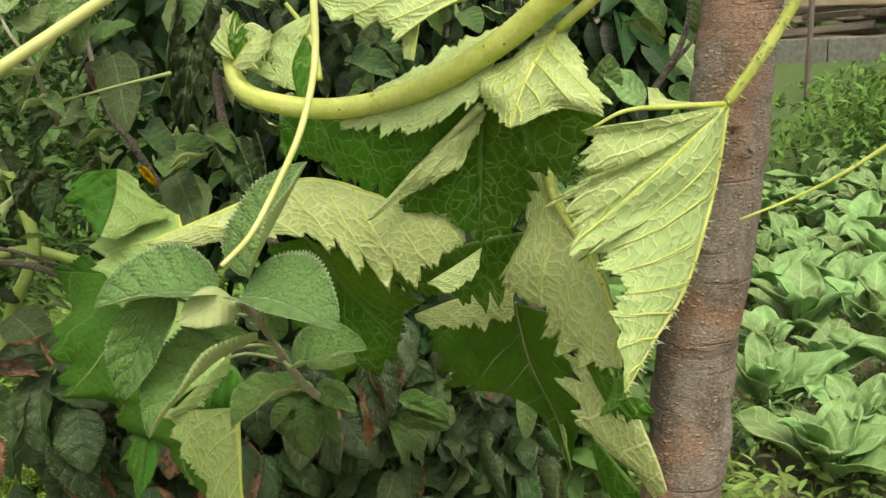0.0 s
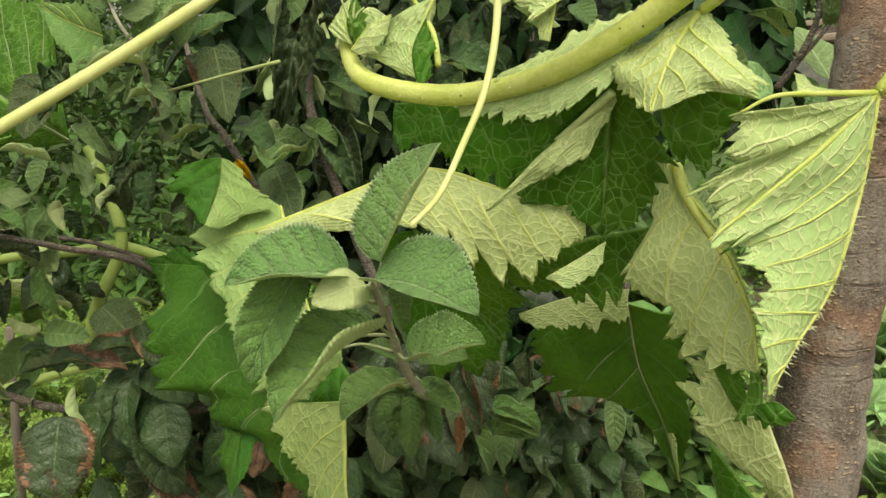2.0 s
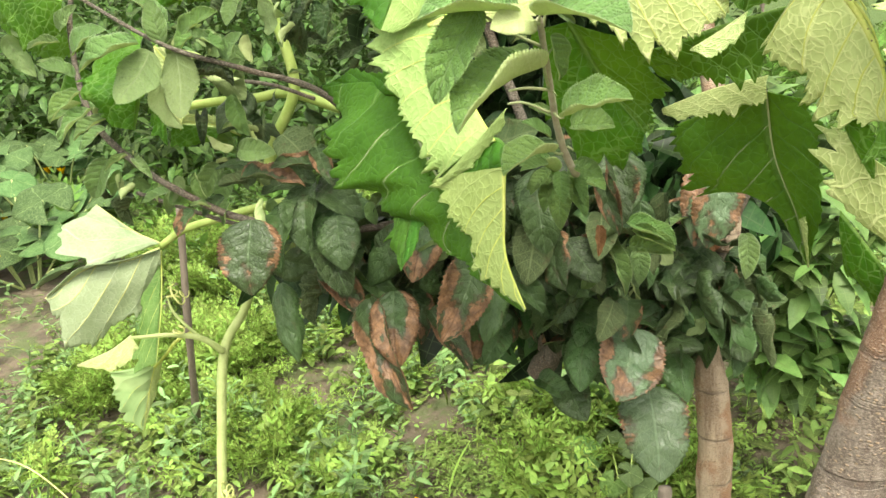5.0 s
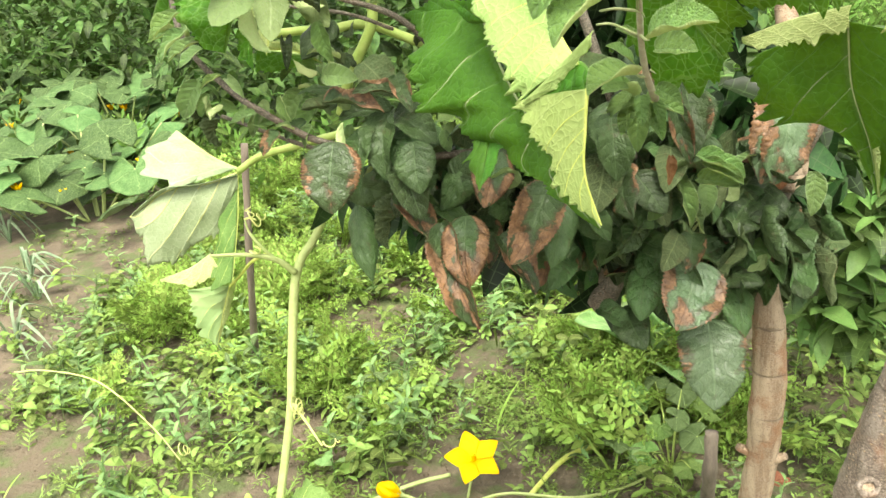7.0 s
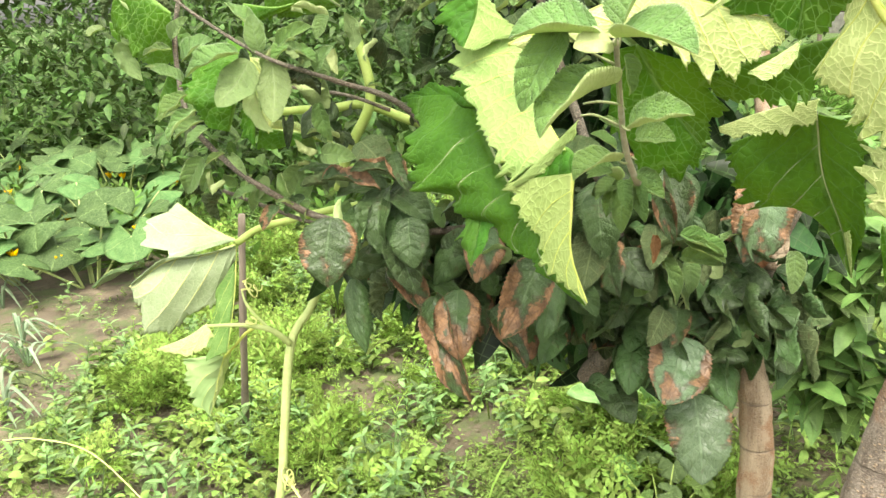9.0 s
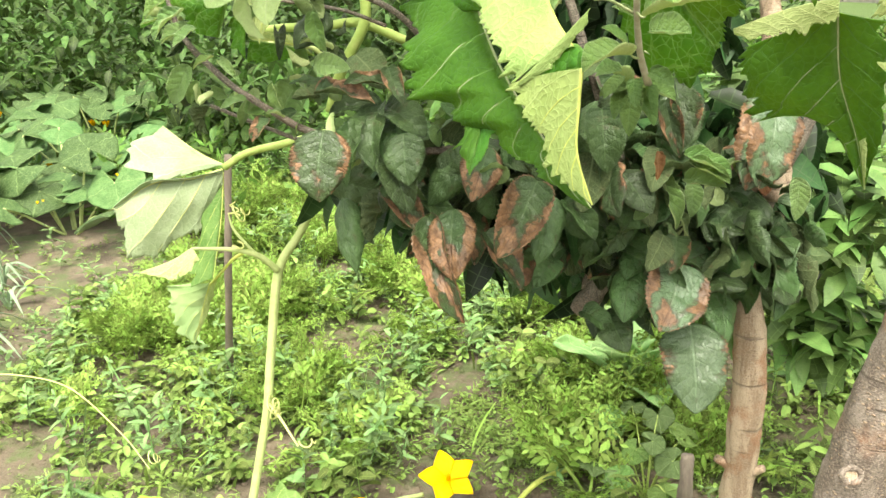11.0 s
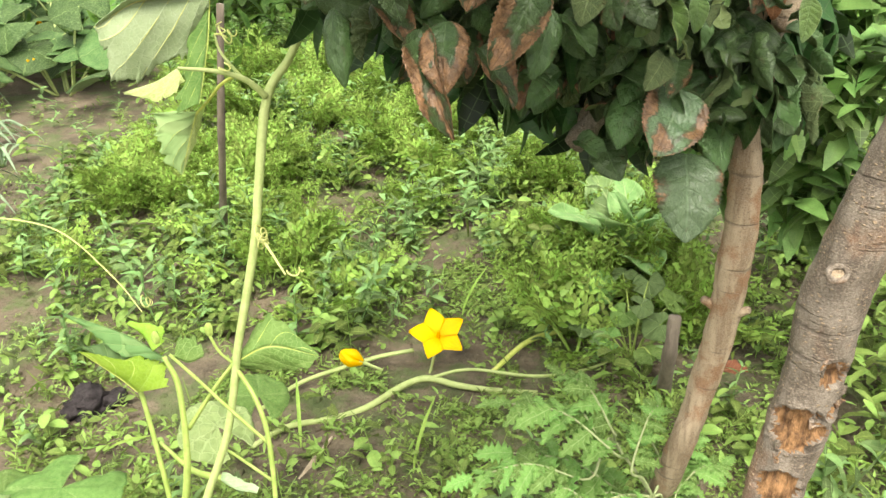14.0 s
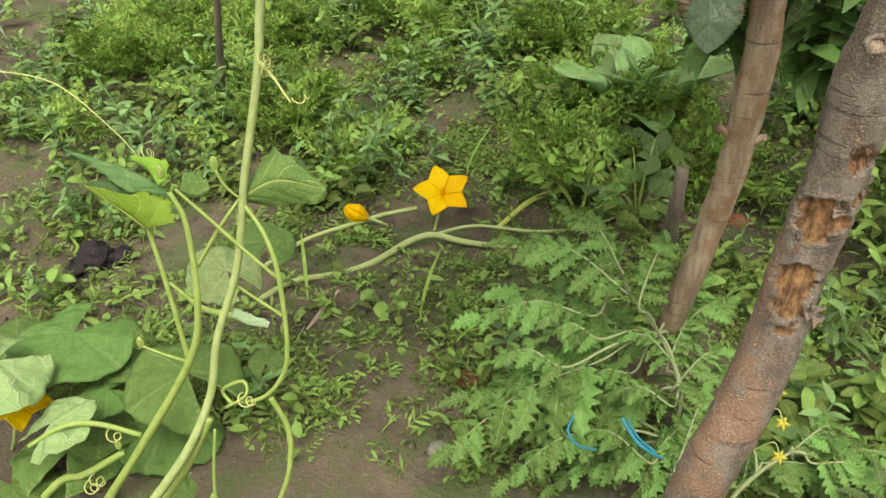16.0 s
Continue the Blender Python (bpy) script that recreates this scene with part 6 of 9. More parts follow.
bark_flap(trunk, (0.053, 0.373, 0.897), (0.07, -0.91, 0.40), 0.008, 190)
bark_flap(trunk, (0.152, 0.434, 1.354), (0.22, -0.94, 0.25), 0.004, 0)
knot(trunk, (0.052, 0.397, 0.959), (0.27, -0.88, 0.40))


# ---- the apple shoot in front ----
shoot = thing("apple_shoot", (-0.091, 0.445, 1.226), "downy green apple shoot with fresh serrate leaves", "apple shoot")

tube("stem", [(-0.094, 0.473, 1.215), (-0.096, 0.461, 1.224), (-0.099, 0.443, 1.241), (-0.100, 0.418, 1.264), (-0.099, 0.389, 1.290), (-0.098, 0.364, 1.310), (-0.097, 0.340, 1.328)], [0.0028, 0.0024, 0.0021, 0.0018, 0.0016], YOUNG_TWIG, shoot, sides=12, count=40, rough=0.05)
leaf(shoot, SHOOT_A, (-0.107, 0.342, 1.331), (-0.156, 0.330, 1.333), (0.06, -0.38, 0.92), 1.00)
tube("leaf_stalk", [(-0.098, 0.341, 1.326), (-0.103, 0.341, 1.327), (-0.107, 0.342, 1.331)], [0.001, 0.0007], STALK, shoot, sides=7, count=8)
leaf(shoot, SHOOT_A, (-0.096, 0.338, 1.330), (-0.053, 0.315, 1.320), (0.33, -0.37, 0.87), 1.10)
tube("leaf_stalk", [(-0.097, 0.340, 1.327), (-0.097, 0.339, 1.328), (-0.096, 0.338, 1.330)], [0.001, 0.0007], STALK, shoot, sides=7, count=8)
leaf(shoot, SHOOT_B, (-0.093, 0.346, 1.335), (-0.066, 0.370, 1.380), (-0.73, -0.54, 0.41), 1.00)
tube("leaf_stalk", [(-0.096, 0.347, 1.324), (-0.095, 0.346, 1.328), (-0.093, 0.346, 1.335)], [0.001, 0.0007], STALK, shoot, sides=7, count=8)
leaf(shoot, SHOOT_P, (-0.099, 0.337, 1.328), (-0.118, 0.319, 1.327), (0.22, -0.79, 0.57), 1.00)
tube("leaf_stalk", [(-0.097, 0.340, 1.326), (-0.098, 0.339, 1.326), (-0.099, 0.337, 1.328)], [0.001, 0.0007], STALK, shoot, sides=7, count=8)
leaf(shoot, SHOOT_D, (-0.127, 0.340, 1.336), (-0.150, 0.326, 1.292), (0.06, -0.85, 0.52), 0.80)
tube("leaf_stalk", [(-0.099, 0.359, 1.313), (-0.112, 0.347, 1.322), (-0.123, 0.336, 1.332)], [0.001, 0.0007], STALK, shoot, sides=7, count=8)
leaf(shoot, SHOOT_E, (-0.098, 0.354, 1.304), (-0.138, 0.316, 1.278), (-0.40, -0.44, 0.81), 1.15)
tube("leaf_stalk", [(-0.100, 0.390, 1.287), (-0.099, 0.372, 1.295), (-0.098, 0.354, 1.304)], [0.001, 0.0007], STALK, shoot, sides=7, count=8)
leaf(shoot, SHOOT_F, (-0.094, 0.409, 1.266), (-0.054, 0.401, 1.275), (0.26, -0.33, 0.91), 1.30)
tube("leaf_stalk", [(-0.100, 0.410, 1.269), (-0.097, 0.409, 1.266), (-0.094, 0.409, 1.266)], [0.001, 0.0007], STALK, shoot, sides=7, count=8)
leaf(shoot, SHOOT_E, (-0.105, 0.437, 1.240), (-0.133, 0.410, 1.232), (-0.19, -0.38, 0.91), 1.30)
tube("leaf_stalk", [(-0.099, 0.447, 1.236), (-0.102, 0.441, 1.237), (-0.105, 0.437, 1.240)], [0.001, 0.0007], STALK, shoot, sides=7, count=8)
leaf(shoot, SHOOT_D, (-0.107, 0.373, 1.311), (-0.126, 0.374, 1.303), (-0.10, -0.41, 0.91), 0.80)
leaf(shoot, SHOOT_D, (-0.094, 0.361, 1.318), (-0.093, 0.380, 1.292), (0.62, -0.68, 0.39), 0.70)
leaf(shoot, SHOOT_D, (-0.102, 0.419, 1.266), (-0.116, 0.419, 1.272), (0.12, -0.59, 0.80), 0.90)
leaf(shoot, SHOOT_D, (-0.103, 0.462, 1.220), (-0.101, 0.447, 1.202), (0.12, -0.88, 0.46), 0.80)
leaf(shoot, SHOOT_D, (-0.111, 0.462, 1.222), (-0.123, 0.451, 1.208), (-0.16, -0.87, 0.47), 0.80)
leaf(shoot, SHOOT_F, (-0.093, 0.465, 1.224), (-0.076, 0.459, 1.215), (0.12, -0.83, 0.55), 1.10)
leaf(shoot, SHOOT_F, (-0.093, 0.442, 1.254), (-0.066, 0.440, 1.252), (0.12, -0.59, 0.80), 1.30)
leaf(shoot, SHOOT_D, (-0.112, 0.468, 1.225), (-0.130, 0.460, 1.222), (0.12, -0.47, 0.88), 0.90)
leaf(shoot, SHOOT_D, (-0.094, 0.473, 1.215), (-0.089, 0.467, 1.195), (0.48, -0.82, 0.32), 0.70)
leaf(shoot, SHOOT_D, (-0.107, 0.491, 1.211), (-0.128, 0.471, 1.206), (-0.2, -0.8, 0.6), 0.85)
leaf(shoot, SHOOT_D, (-0.106, 0.490, 1.209), (-0.106, 0.466, 1.178), (0.1, -0.95, 0.3), 0.75)
leaf(shoot, SHOOT_D, (-0.109, 0.490, 1.209), (-0.117, 0.468, 1.190), (-0.2, -0.9, 0.4), 0.75)
leaf(shoot, SHOOT_F, (-0.103, 0.491, 1.209), (-0.089, 0.474, 1.184), (0.3, -0.85, 0.4), 0.75)
leaf(shoot, SHOOT_F, (-0.102, 0.492, 1.211), (-0.075, 0.476, 1.202), (0.3, -0.6, 0.7), 1.00)
leaf(shoot, SHOOT_E, (-0.110, 0.491, 1.213), (-0.131, 0.466, 1.224), (-0.1, -0.5, 0.85), 0.90)
leaf(shoot, SHOOT_D, (-0.109, 0.468, 1.242), (-0.126, 0.455, 1.256), (-0.2, -0.6, 0.8), 0.80)
tube("stipule", [(-0.098, 0.371, 1.306), (-0.094, 0.365, 1.311)], [0.0008, 0.0003], STALK, shoot, sides=6, count=4)
tube("stipule", [(-0.099, 0.393, 1.286), (-0.096, 0.395, 1.281)], [0.0008, 0.0003], STALK, shoot, sides=6, count=4)
tube("stipule", [(-0.099, 0.377, 1.300), (-0.103, 0.368, 1.307)], [0.0008, 0.0003], STALK, shoot, sides=6, count=4)
tube("stipule", [(-0.096, 0.443, 1.241), (-0.092, 0.440, 1.239)], [0.0008, 0.0003], STALK, shoot, sides=6, count=4)
tube("leaf_stalk", [(-0.099, 0.393, 1.285), (-0.112, 0.387, 1.288), (-0.121, 0.381, 1.288)], [0.001, 0.0007], STALK, shoot, sides=7, count=8)
tube("leaf_stalk", [(-0.102, 0.414, 1.268), (-0.116, 0.404, 1.277), (-0.125, 0.398, 1.278)], [0.001, 0.0007], STALK, shoot, sides=7, count=8)


# ---- the apple tree behind ----
tree = thing("apple_tree", (-0.02, 1.15, 0.0), "apple tree with weathered trunk and many dark scorched leaves", "apple tree")

tube("trunk", [(-0.080, 1.042, -0.060), (-0.045, 0.952, 0.160), (-0.010, 0.862, 0.406), (0.010, 0.855, 0.537), (0.022, 0.840, 0.660), (0.024, 0.826, 0.779), (0.019, 0.828, 0.868), (0.004, 0.839, 0.941), (0.004, 0.864, 1.021), (0.036, 0.870, 1.091), (0.036, 0.840, 1.027), (0.032, 0.912, 1.169), (0.014, 1.006, 1.319), (-0.012, 1.107, 1.493)], [0.021, 0.020, 0.019, 0.0205, 0.019, 0.018, 0.016, 0.014, 0.012, 0.010], OLD_WOOD, tree, sides=24, count=160, lump=0.14)
tube("branch_stub", [(0.021, 0.842, 0.655), (0.008, 0.838, 0.668), (-0.008, 0.832, 0.680)], [0.011, 0.0085, 0.005], OLD_WOOD, tree, sides=14, count=14, lump=0.3)
tube("branch_stub", [(0.020, 0.842, 0.655), (0.034, 0.836, 0.664), (0.050, 0.830, 0.674)], [0.011, 0.0085, 0.005], OLD_WOOD, tree, sides=14, count=14, lump=0.3)
tube("limb", [(0.005, 0.845, 0.939), (-0.045, 0.855, 0.932), (-0.097, 0.859, 0.927), (-0.146, 0.860, 0.960), (-0.170, 0.853, 0.886)], [0.012, 0.01, 0.009, 0.012], TWIG, tree, sides=12, count=40, rough=0.05)
tube("limb", [(-0.148, 0.883, 0.982), (-0.158, 0.871, 0.943), (-0.169, 0.843, 0.897)], [0.01, 0.013, 0.015], TWIG, tree, sides=12, count=20, rough=0.05)
tube("limb", [(-0.128, 0.804, 0.990), (-0.151, 0.810, 0.931), (-0.181, 0.808, 0.884)], [0.01, 0.013, 0.014], TWIG, tree, sides=12, count=20, rough=0.05)
tube("limb", [(0.005, 0.845, 0.939), (0.039, 0.870, 1.034), (0.071, 0.879, 1.109), (0.086, 0.888, 1.167)], [0.01, 0.008, 0.006], TWIG, tree, sides=10, count=30, rough=0.05)
tube("branch", [(-0.027, 0.828, 1.047), (-0.135, 0.807, 1.097), (-0.251, 0.757, 1.104), (-0.344, 0.692, 1.112), (-0.436, 0.655, 1.137), (-0.486, 0.633, 1.172), (-0.533, 0.633, 1.206), (-0.575, 0.639, 1.255), (-0.592, 0.662, 1.332), (-0.587, 0.685, 1.394)], [0.0072, 0.0058, 0.0043, 0.0036, 0.0032, 0.0029, 0.0025], TWIG, tree, sides=10, count=90, rough=0.05)
tube("branch", [(-0.218, 0.745, 1.106), (-0.294, 0.717, 1.178), (-0.346, 0.676, 1.254), (-0.396, 0.631, 1.286), (-0.454, 0.604, 1.314), (-0.516, 0.601, 1.354), (-0.569, 0.602, 1.395)], [0.0043, 0.0036, 0.0025, 0.0018, 0.0014], TWIG, tree, sides=9, count=60, rough=0.05)
tube("branch", [(-0.236, 0.792, 1.137), (-0.256, 0.753, 1.257), (-0.256, 0.715, 1.308), (-0.278, 0.718, 1.355), (-0.293, 0.724, 1.379), (-0.317, 0.764, 1.447), (-0.330, 0.804, 1.517)], [0.0043, 0.0036, 0.0032, 0.0025, 0.0022], TWIG, tree, sides=9, count=50, rough=0.05)
tube("branch", [(-0.130, 0.730, 1.095), (-0.200, 0.802, 1.279), (-0.220, 0.805, 1.364), (-0.217, 0.826, 1.436), (-0.213, 0.847, 1.509)], [0.0058, 0.005, 0.0043, 0.0036], TWIG, tree, sides=9, count=50, rough=0.05)
tube("branch", [(0.125, 0.531, 1.377), (0.139, 0.532, 1.396), (0.150, 0.538, 1.416), (0.156, 0.546, 1.445)], [0.0022, 0.002, 0.0014], TWIG, tree, sides=8, count=20, rough=0.05)
tube("branch", [(0.134, 0.532, 1.388), (0.149, 0.534, 1.404), (0.160, 0.542, 1.413)], [0.0014, 0.0011], TWIG, tree, sides=8, count=20, rough=0.05)
tube("branch", [(-0.586, 0.701, 1.159), (-0.523, 0.702, 1.135), (-0.475, 0.702, 1.119), (-0.427, 0.706, 1.112)], [0.0022, 0.0025, 0.0022], TWIG, tree, sides=8, count=30, rough=0.05)
tube("branch", [(-0.590, 0.789, 1.282), (-0.523, 0.793, 1.265), (-0.450, 0.787, 1.253), (-0.396, 0.778, 1.235)], [0.0014, 0.0022, 0.0022], TWIG, tree, sides=8, count=30, rough=0.05)
# leaves that can be told apart
leaf(tree, RIM_A, (-0.408, 0.606, 1.152), (-0.406, 0.577, 1.087), (0.23, -0.73, 0.65), 1.15)
leaf(tree, RIM_B, (-0.205, 0.651, 1.091), (-0.236, 0.601, 1.028), (0.32, -0.70, 0.64), 1.05)
leaf(tree, RIM_A, (-0.291, 0.646, 1.062), (-0.280, 0.599, 1.002), (0.05, -0.82, 0.57), 0.90)
leaf(tree, RIM_C, (-0.318, 0.646, 1.055), (-0.270, 0.594, 0.959), (-0.12, -0.83, 0.54), 0.60)
leaf(tree, RIM_C, (-0.262, 0.665, 1.034), (-0.219, 0.631, 0.982), (0.46, -0.57, 0.68), 0.80)
leaf(tree, DARK_A, (-0.191, 0.669, 1.071), (-0.202, 0.628, 1.013), (0.58, -0.63, 0.52), 0.70)
leaf(tree, DARK_B, (-0.359, 0.662, 1.118), (-0.333, 0.633, 1.061), (0.23, -0.73, 0.65), 1.10)
leaf(tree, DARK_C, (-0.346, 0.683, 1.154), (-0.365, 0.647, 1.114), (-0.06, -0.66, 0.75), 1.10)
leaf(tree, BURNT_A, (-0.259, 0.682, 1.119), (-0.268, 0.635, 1.074), (0.41, -0.66, 0.63), 0.90)
leaf(tree, DARK_C, (-0.150, 0.701, 1.164), (-0.136, 0.669, 1.110), (0.23, -0.73, 0.65), 1.10)
leaf(tree, DARK_A, (-0.071, 0.748, 1.166), (-0.071, 0.700, 1.110), (0.42, -0.72, 0.56), 0.95)
leaf(tree, BURNT_D, (-0.062, 0.725, 0.983), (-0.082, 0.662, 0.933), (0.38, -0.50, 0.76), 1.10)
leaf(tree, BURNT_E, (-0.051, 0.730, 0.913), (-0.042, 0.665, 0.839), (0.23, -0.73, 0.65), 1.00)
leaf(tree, DARK_C, (-0.112, 0.741, 0.976), (-0.120, 0.693, 0.926), (-0.13, -0.78, 0.61), 0.85)
leaf(tree, DARK_A, (0.012, 0.829, 1.037), (-0.038, 0.752, 1.002), (0.18, -0.55, 0.81), 1.10)
leaf(tree, DARK_B, (0.030, 0.807, 0.977), (0.036, 0.746, 0.915), (0.49, -0.62, 0.61), 0.70)
leaf(tree, BURNT_E, (0.031, 0.857, 1.136), (-0.001, 0.775, 1.053), (0.34, -0.75, 0.57), 0.80)
leaf(tree, YOUNG_A, (0.046, 0.753, 1.074), (0.048, 0.737, 1.037), (0.23, -0.73, 0.65), 0.90)
leaf(tree, YOUNG_B, (-0.066, 0.660, 1.120), (-0.023, 0.652, 1.099), (0.17, -0.51, 0.84), 0.80)
leaf(tree, DARK_B, (-0.192, 0.682, 1.000), (-0.210, 0.654, 0.977), (0.46, -0.57, 0.68), 1.20)
leaf(tree, YOUNG_C, (-0.091, 0.729, 1.086), (-0.071, 0.698, 1.031), (0.41, -0.66, 0.63), 0.60)
leaf(tree, YOUNG_A, (0.002, 0.801, 0.983), (0.003, 0.766, 0.956), (0.21, -0.67, 0.71), 0.90)
leaf(tree, DARK_C, (-0.027, 0.786, 0.944), (-0.014, 0.731, 0.890), (0.56, -0.58, 0.59), 0.90)
leaf(tree, DARK_A, (-0.142, 0.740, 0.919), (-0.115, 0.699, 0.888), (-0.04, -0.78, 0.63), 1.00)
leaf(tree, DARK_B, (-0.170, 0.741, 0.916), (-0.133, 0.722, 0.900), (0.20, -0.61, 0.77), 1.10)
leaf(tree, DARK_D, (-0.156, 0.707, 1.106), (-0.162, 0.660, 1.058), (0.23, -0.73, 0.65), 1.00)
leaf(tree, DARK_B, (-0.182, 0.681, 1.066), (-0.148, 0.663, 1.029), (0.20, -0.61, 0.77), 0.90)
leaf(tree, DARK_D, (-0.122, 0.717, 1.082), (-0.093, 0.693, 1.035), (0.21, -0.67, 0.71), 1.00)
leaf(tree, DARK_B, (-0.393, 0.676, 1.146), (-0.400, 0.635, 1.086), (-0.04, -0.78, 0.63), 0.80)
leaf(tree, DARK_B, (-0.331, 0.673, 1.097), (-0.339, 0.648, 1.073), (0.20, -0.61, 0.77), 1.20)
leaf(tree, BURNT_B, (-0.369, 0.665, 1.080), (-0.325, 0.646, 1.034), (0.23, -0.73, 0.65), 0.90)
leaf(tree, DARK_C, (-0.416, 0.657, 1.068), (-0.392, 0.620, 0.996), (-0.12, -0.83, 0.54), 0.50)
leaf(tree, DARK_A, (-0.311, 0.676, 1.091), (-0.283, 0.685, 1.118), (0.21, -0.67, 0.71), 1.10)
leaf(tree, DARK_D, (-0.092, 0.717, 1.111), (-0.095, 0.677, 1.076), (0.34, -0.75, 0.57), 1.00)
leaf(tree, DARK_B, (-0.369, 0.681, 1.162), (-0.320, 0.663, 1.133), (0.22, -0.67, 0.71), 1.20)
leaf(tree, DARK_C, (-0.345, 0.697, 1.156), (-0.370, 0.656, 1.119), (0.23, -0.73, 0.65), 1.20)
leaf(tree, DARK_A, (-0.126, 0.698, 1.091), (-0.094, 0.672, 1.056), (0.23, -0.73, 0.65), 1.00)
leaf(tree, DARK_B, (-0.137, 0.594, 1.175), (-0.130, 0.567, 1.124), (0.24, -0.83, 0.50), 1.20)
leaf(tree, BURNT_C, (-0.076, 0.616, 1.196), (-0.068, 0.578, 1.143), (0.50, -0.74, 0.45), 0.80)
leaf(tree, YOUNG_B, (-0.061, 0.657, 1.114), (-0.024, 0.649, 1.094), (0.22, -0.67, 0.71), 0.70)
leaf(tree, YOUNG_A, (-0.057, 0.691, 1.083), (-0.057, 0.670, 1.054), (0.24, -0.83, 0.50), 0.90)
leaf(tree, BURNT_E, (0.022, 0.765, 1.144), (0.008, 0.725, 1.069), (0.42, -0.78, 0.47), 0.90)
leaf(tree, DRY_A, (-0.088, 0.613, 1.132), (-0.089, 0.594, 1.111), (0.24, -0.83, 0.50), 0.60)
leaf(tree, BURNT_C, (-0.470, 0.612, 1.163), (-0.479, 0.592, 1.142), (0.23, -0.78, 0.58), 1.00)
leaf(tree, BURNT_B, (-0.432, 0.650, 1.179), (-0.372, 0.661, 1.167), (0.17, -0.34, 0.92), 0.70)
leaf(tree, YOUNG_A, (-0.491, 0.613, 1.181), (-0.517, 0.604, 1.173), (0.22, -0.61, 0.76), 0.70)
leaf(tree, BURNT_C, (-0.361, 0.676, 1.203), (-0.338, 0.649, 1.169), (0.23, -0.78, 0.58), 0.80)
leaf(tree, DARK_D, (-0.405, 0.700, 1.212), (-0.365, 0.678, 1.180), (0.23, -0.78, 0.58), 1.20)
leaf(tree, DARK_A, (-0.434, 0.685, 1.188), (-0.468, 0.665, 1.188), (0.16, -0.28, 0.95), 0.60)
leaf(tree, YOUNG_D, (-0.481, 0.599, 1.321), (-0.526, 0.570, 1.302), (0.09, -0.43, 0.90), 1.00)
leaf(tree, YOUNG_UNDER, (-0.471, 0.599, 1.313), (-0.495, 0.568, 1.273), (0.24, -0.88, 0.41), 1.10)
leaf(tree, YOUNG_UNDER, (-0.452, 0.609, 1.311), (-0.441, 0.576, 1.255), (0.24, -0.88, 0.41), 0.80)
leaf(tree, YOUNG_A, (-0.461, 0.604, 1.319), (-0.470, 0.614, 1.356), (0.24, -0.83, 0.50), 0.90)
leaf(tree, YOUNG_B, (-0.444, 0.610, 1.325), (-0.407, 0.614, 1.340), (0.23, -0.73, 0.65), 0.90)
leaf(tree, YOUNG_C, (-0.425, 0.619, 1.305), (-0.410, 0.617, 1.321), (0.22, -0.67, 0.71), 0.80)
leaf(tree, YOUNG_B, (-0.590, 0.649, 1.295), (-0.611, 0.628, 1.311), (0.19, -0.41, 0.89), 0.70)
leaf(tree, YOUNG_A, (-0.580, 0.639, 1.258), (-0.599, 0.611, 1.256), (0.15, -0.20, 0.97), 0.60)
leaf(tree, YOUNG_D, (-0.547, 0.624, 1.253), (-0.572, 0.601, 1.237), (0.19, -0.41, 0.89), 0.80)
leaf(tree, YOUNG_B, (-0.594, 0.665, 1.343), (-0.633, 0.639, 1.359), (0.21, -0.60, 0.77), 1.00)
leaf(tree, YOUNG_A, (-0.321, 0.674, 1.482), (-0.359, 0.672, 1.485), (0.09, -0.72, 0.68), 0.80)
leaf(tree, YOUNG_B, (-0.342, 0.668, 1.466), (-0.371, 0.650, 1.484), (-0.10, -0.62, 0.78), 0.70)
leaf(tree, YOUNG_C, (-0.326, 0.659, 1.467), (-0.309, 0.657, 1.495), (0.09, -0.85, 0.51), 0.80)
leaf(tree, YOUNG_D, (-0.308, 0.655, 1.446), (-0.258, 0.643, 1.465), (0.10, -0.62, 0.78), 0.90)
leaf(tree, YOUNG_A, (-0.308, 0.656, 1.448), (-0.297, 0.640, 1.425), (0.09, -0.80, 0.59), 0.70)
leaf(tree, YOUNG_B, (-0.328, 0.658, 1.420), (-0.363, 0.643, 1.415), (0.10, -0.62, 0.78), 0.60)
leaf(tree, YOUNG_C, (-0.315, 0.648, 1.419), (-0.321, 0.642, 1.398), (0.09, -0.85, 0.51), 0.60)
leaf(tree, YOUNG_A, (-0.287, 0.685, 1.435), (-0.271, 0.672, 1.460), (0.09, -0.80, 0.59), 0.80)
leaf(tree, YOUNG_B, (-0.273, 0.687, 1.438), (-0.242, 0.681, 1.449), (0.10, -0.62, 0.78), 0.80)
leaf(tree, BURNT_C, (-0.276, 0.683, 1.425), (-0.248, 0.652, 1.378), (0.44, -0.82, 0.37), 1.00)
leaf(tree, CRUMPLED_A, (-0.190, 0.679, 1.466), (-0.204, 0.632, 1.366), (0.27, -0.91, 0.32), 0.62)
leaf(tree, CRUMPLED_A, (-0.174, 0.677, 1.452), (-0.197, 0.644, 1.373), (-0.12, -0.93, 0.35), 0.62)
leaf(tree, YOUNG_A, (-0.175, 0.639, 1.466), (-0.191, 0.620, 1.437), (0.09, -0.85, 0.51), 1.00)
leaf(tree, YOUNG_B, (-0.149, 0.680, 1.458), (-0.173, 0.669, 1.464), (0.09, -0.75, 0.65), 0.80)
leaf(tree, CRUMPLED_A, (-0.168, 0.692, 1.350), (-0.154, 0.663, 1.311), (0.08, -0.90, 0.43), 0.80)
leaf(tree, YOUNG_UNDER, (-0.227, 0.682, 1.328), (-0.211, 0.652, 1.285), (0.07, -0.94, 0.34), 1.00)
leaf(tree, YOUNG_D, (-0.245, 0.683, 1.336), (-0.192, 0.670, 1.351), (0.10, -0.51, 0.86), 0.70)
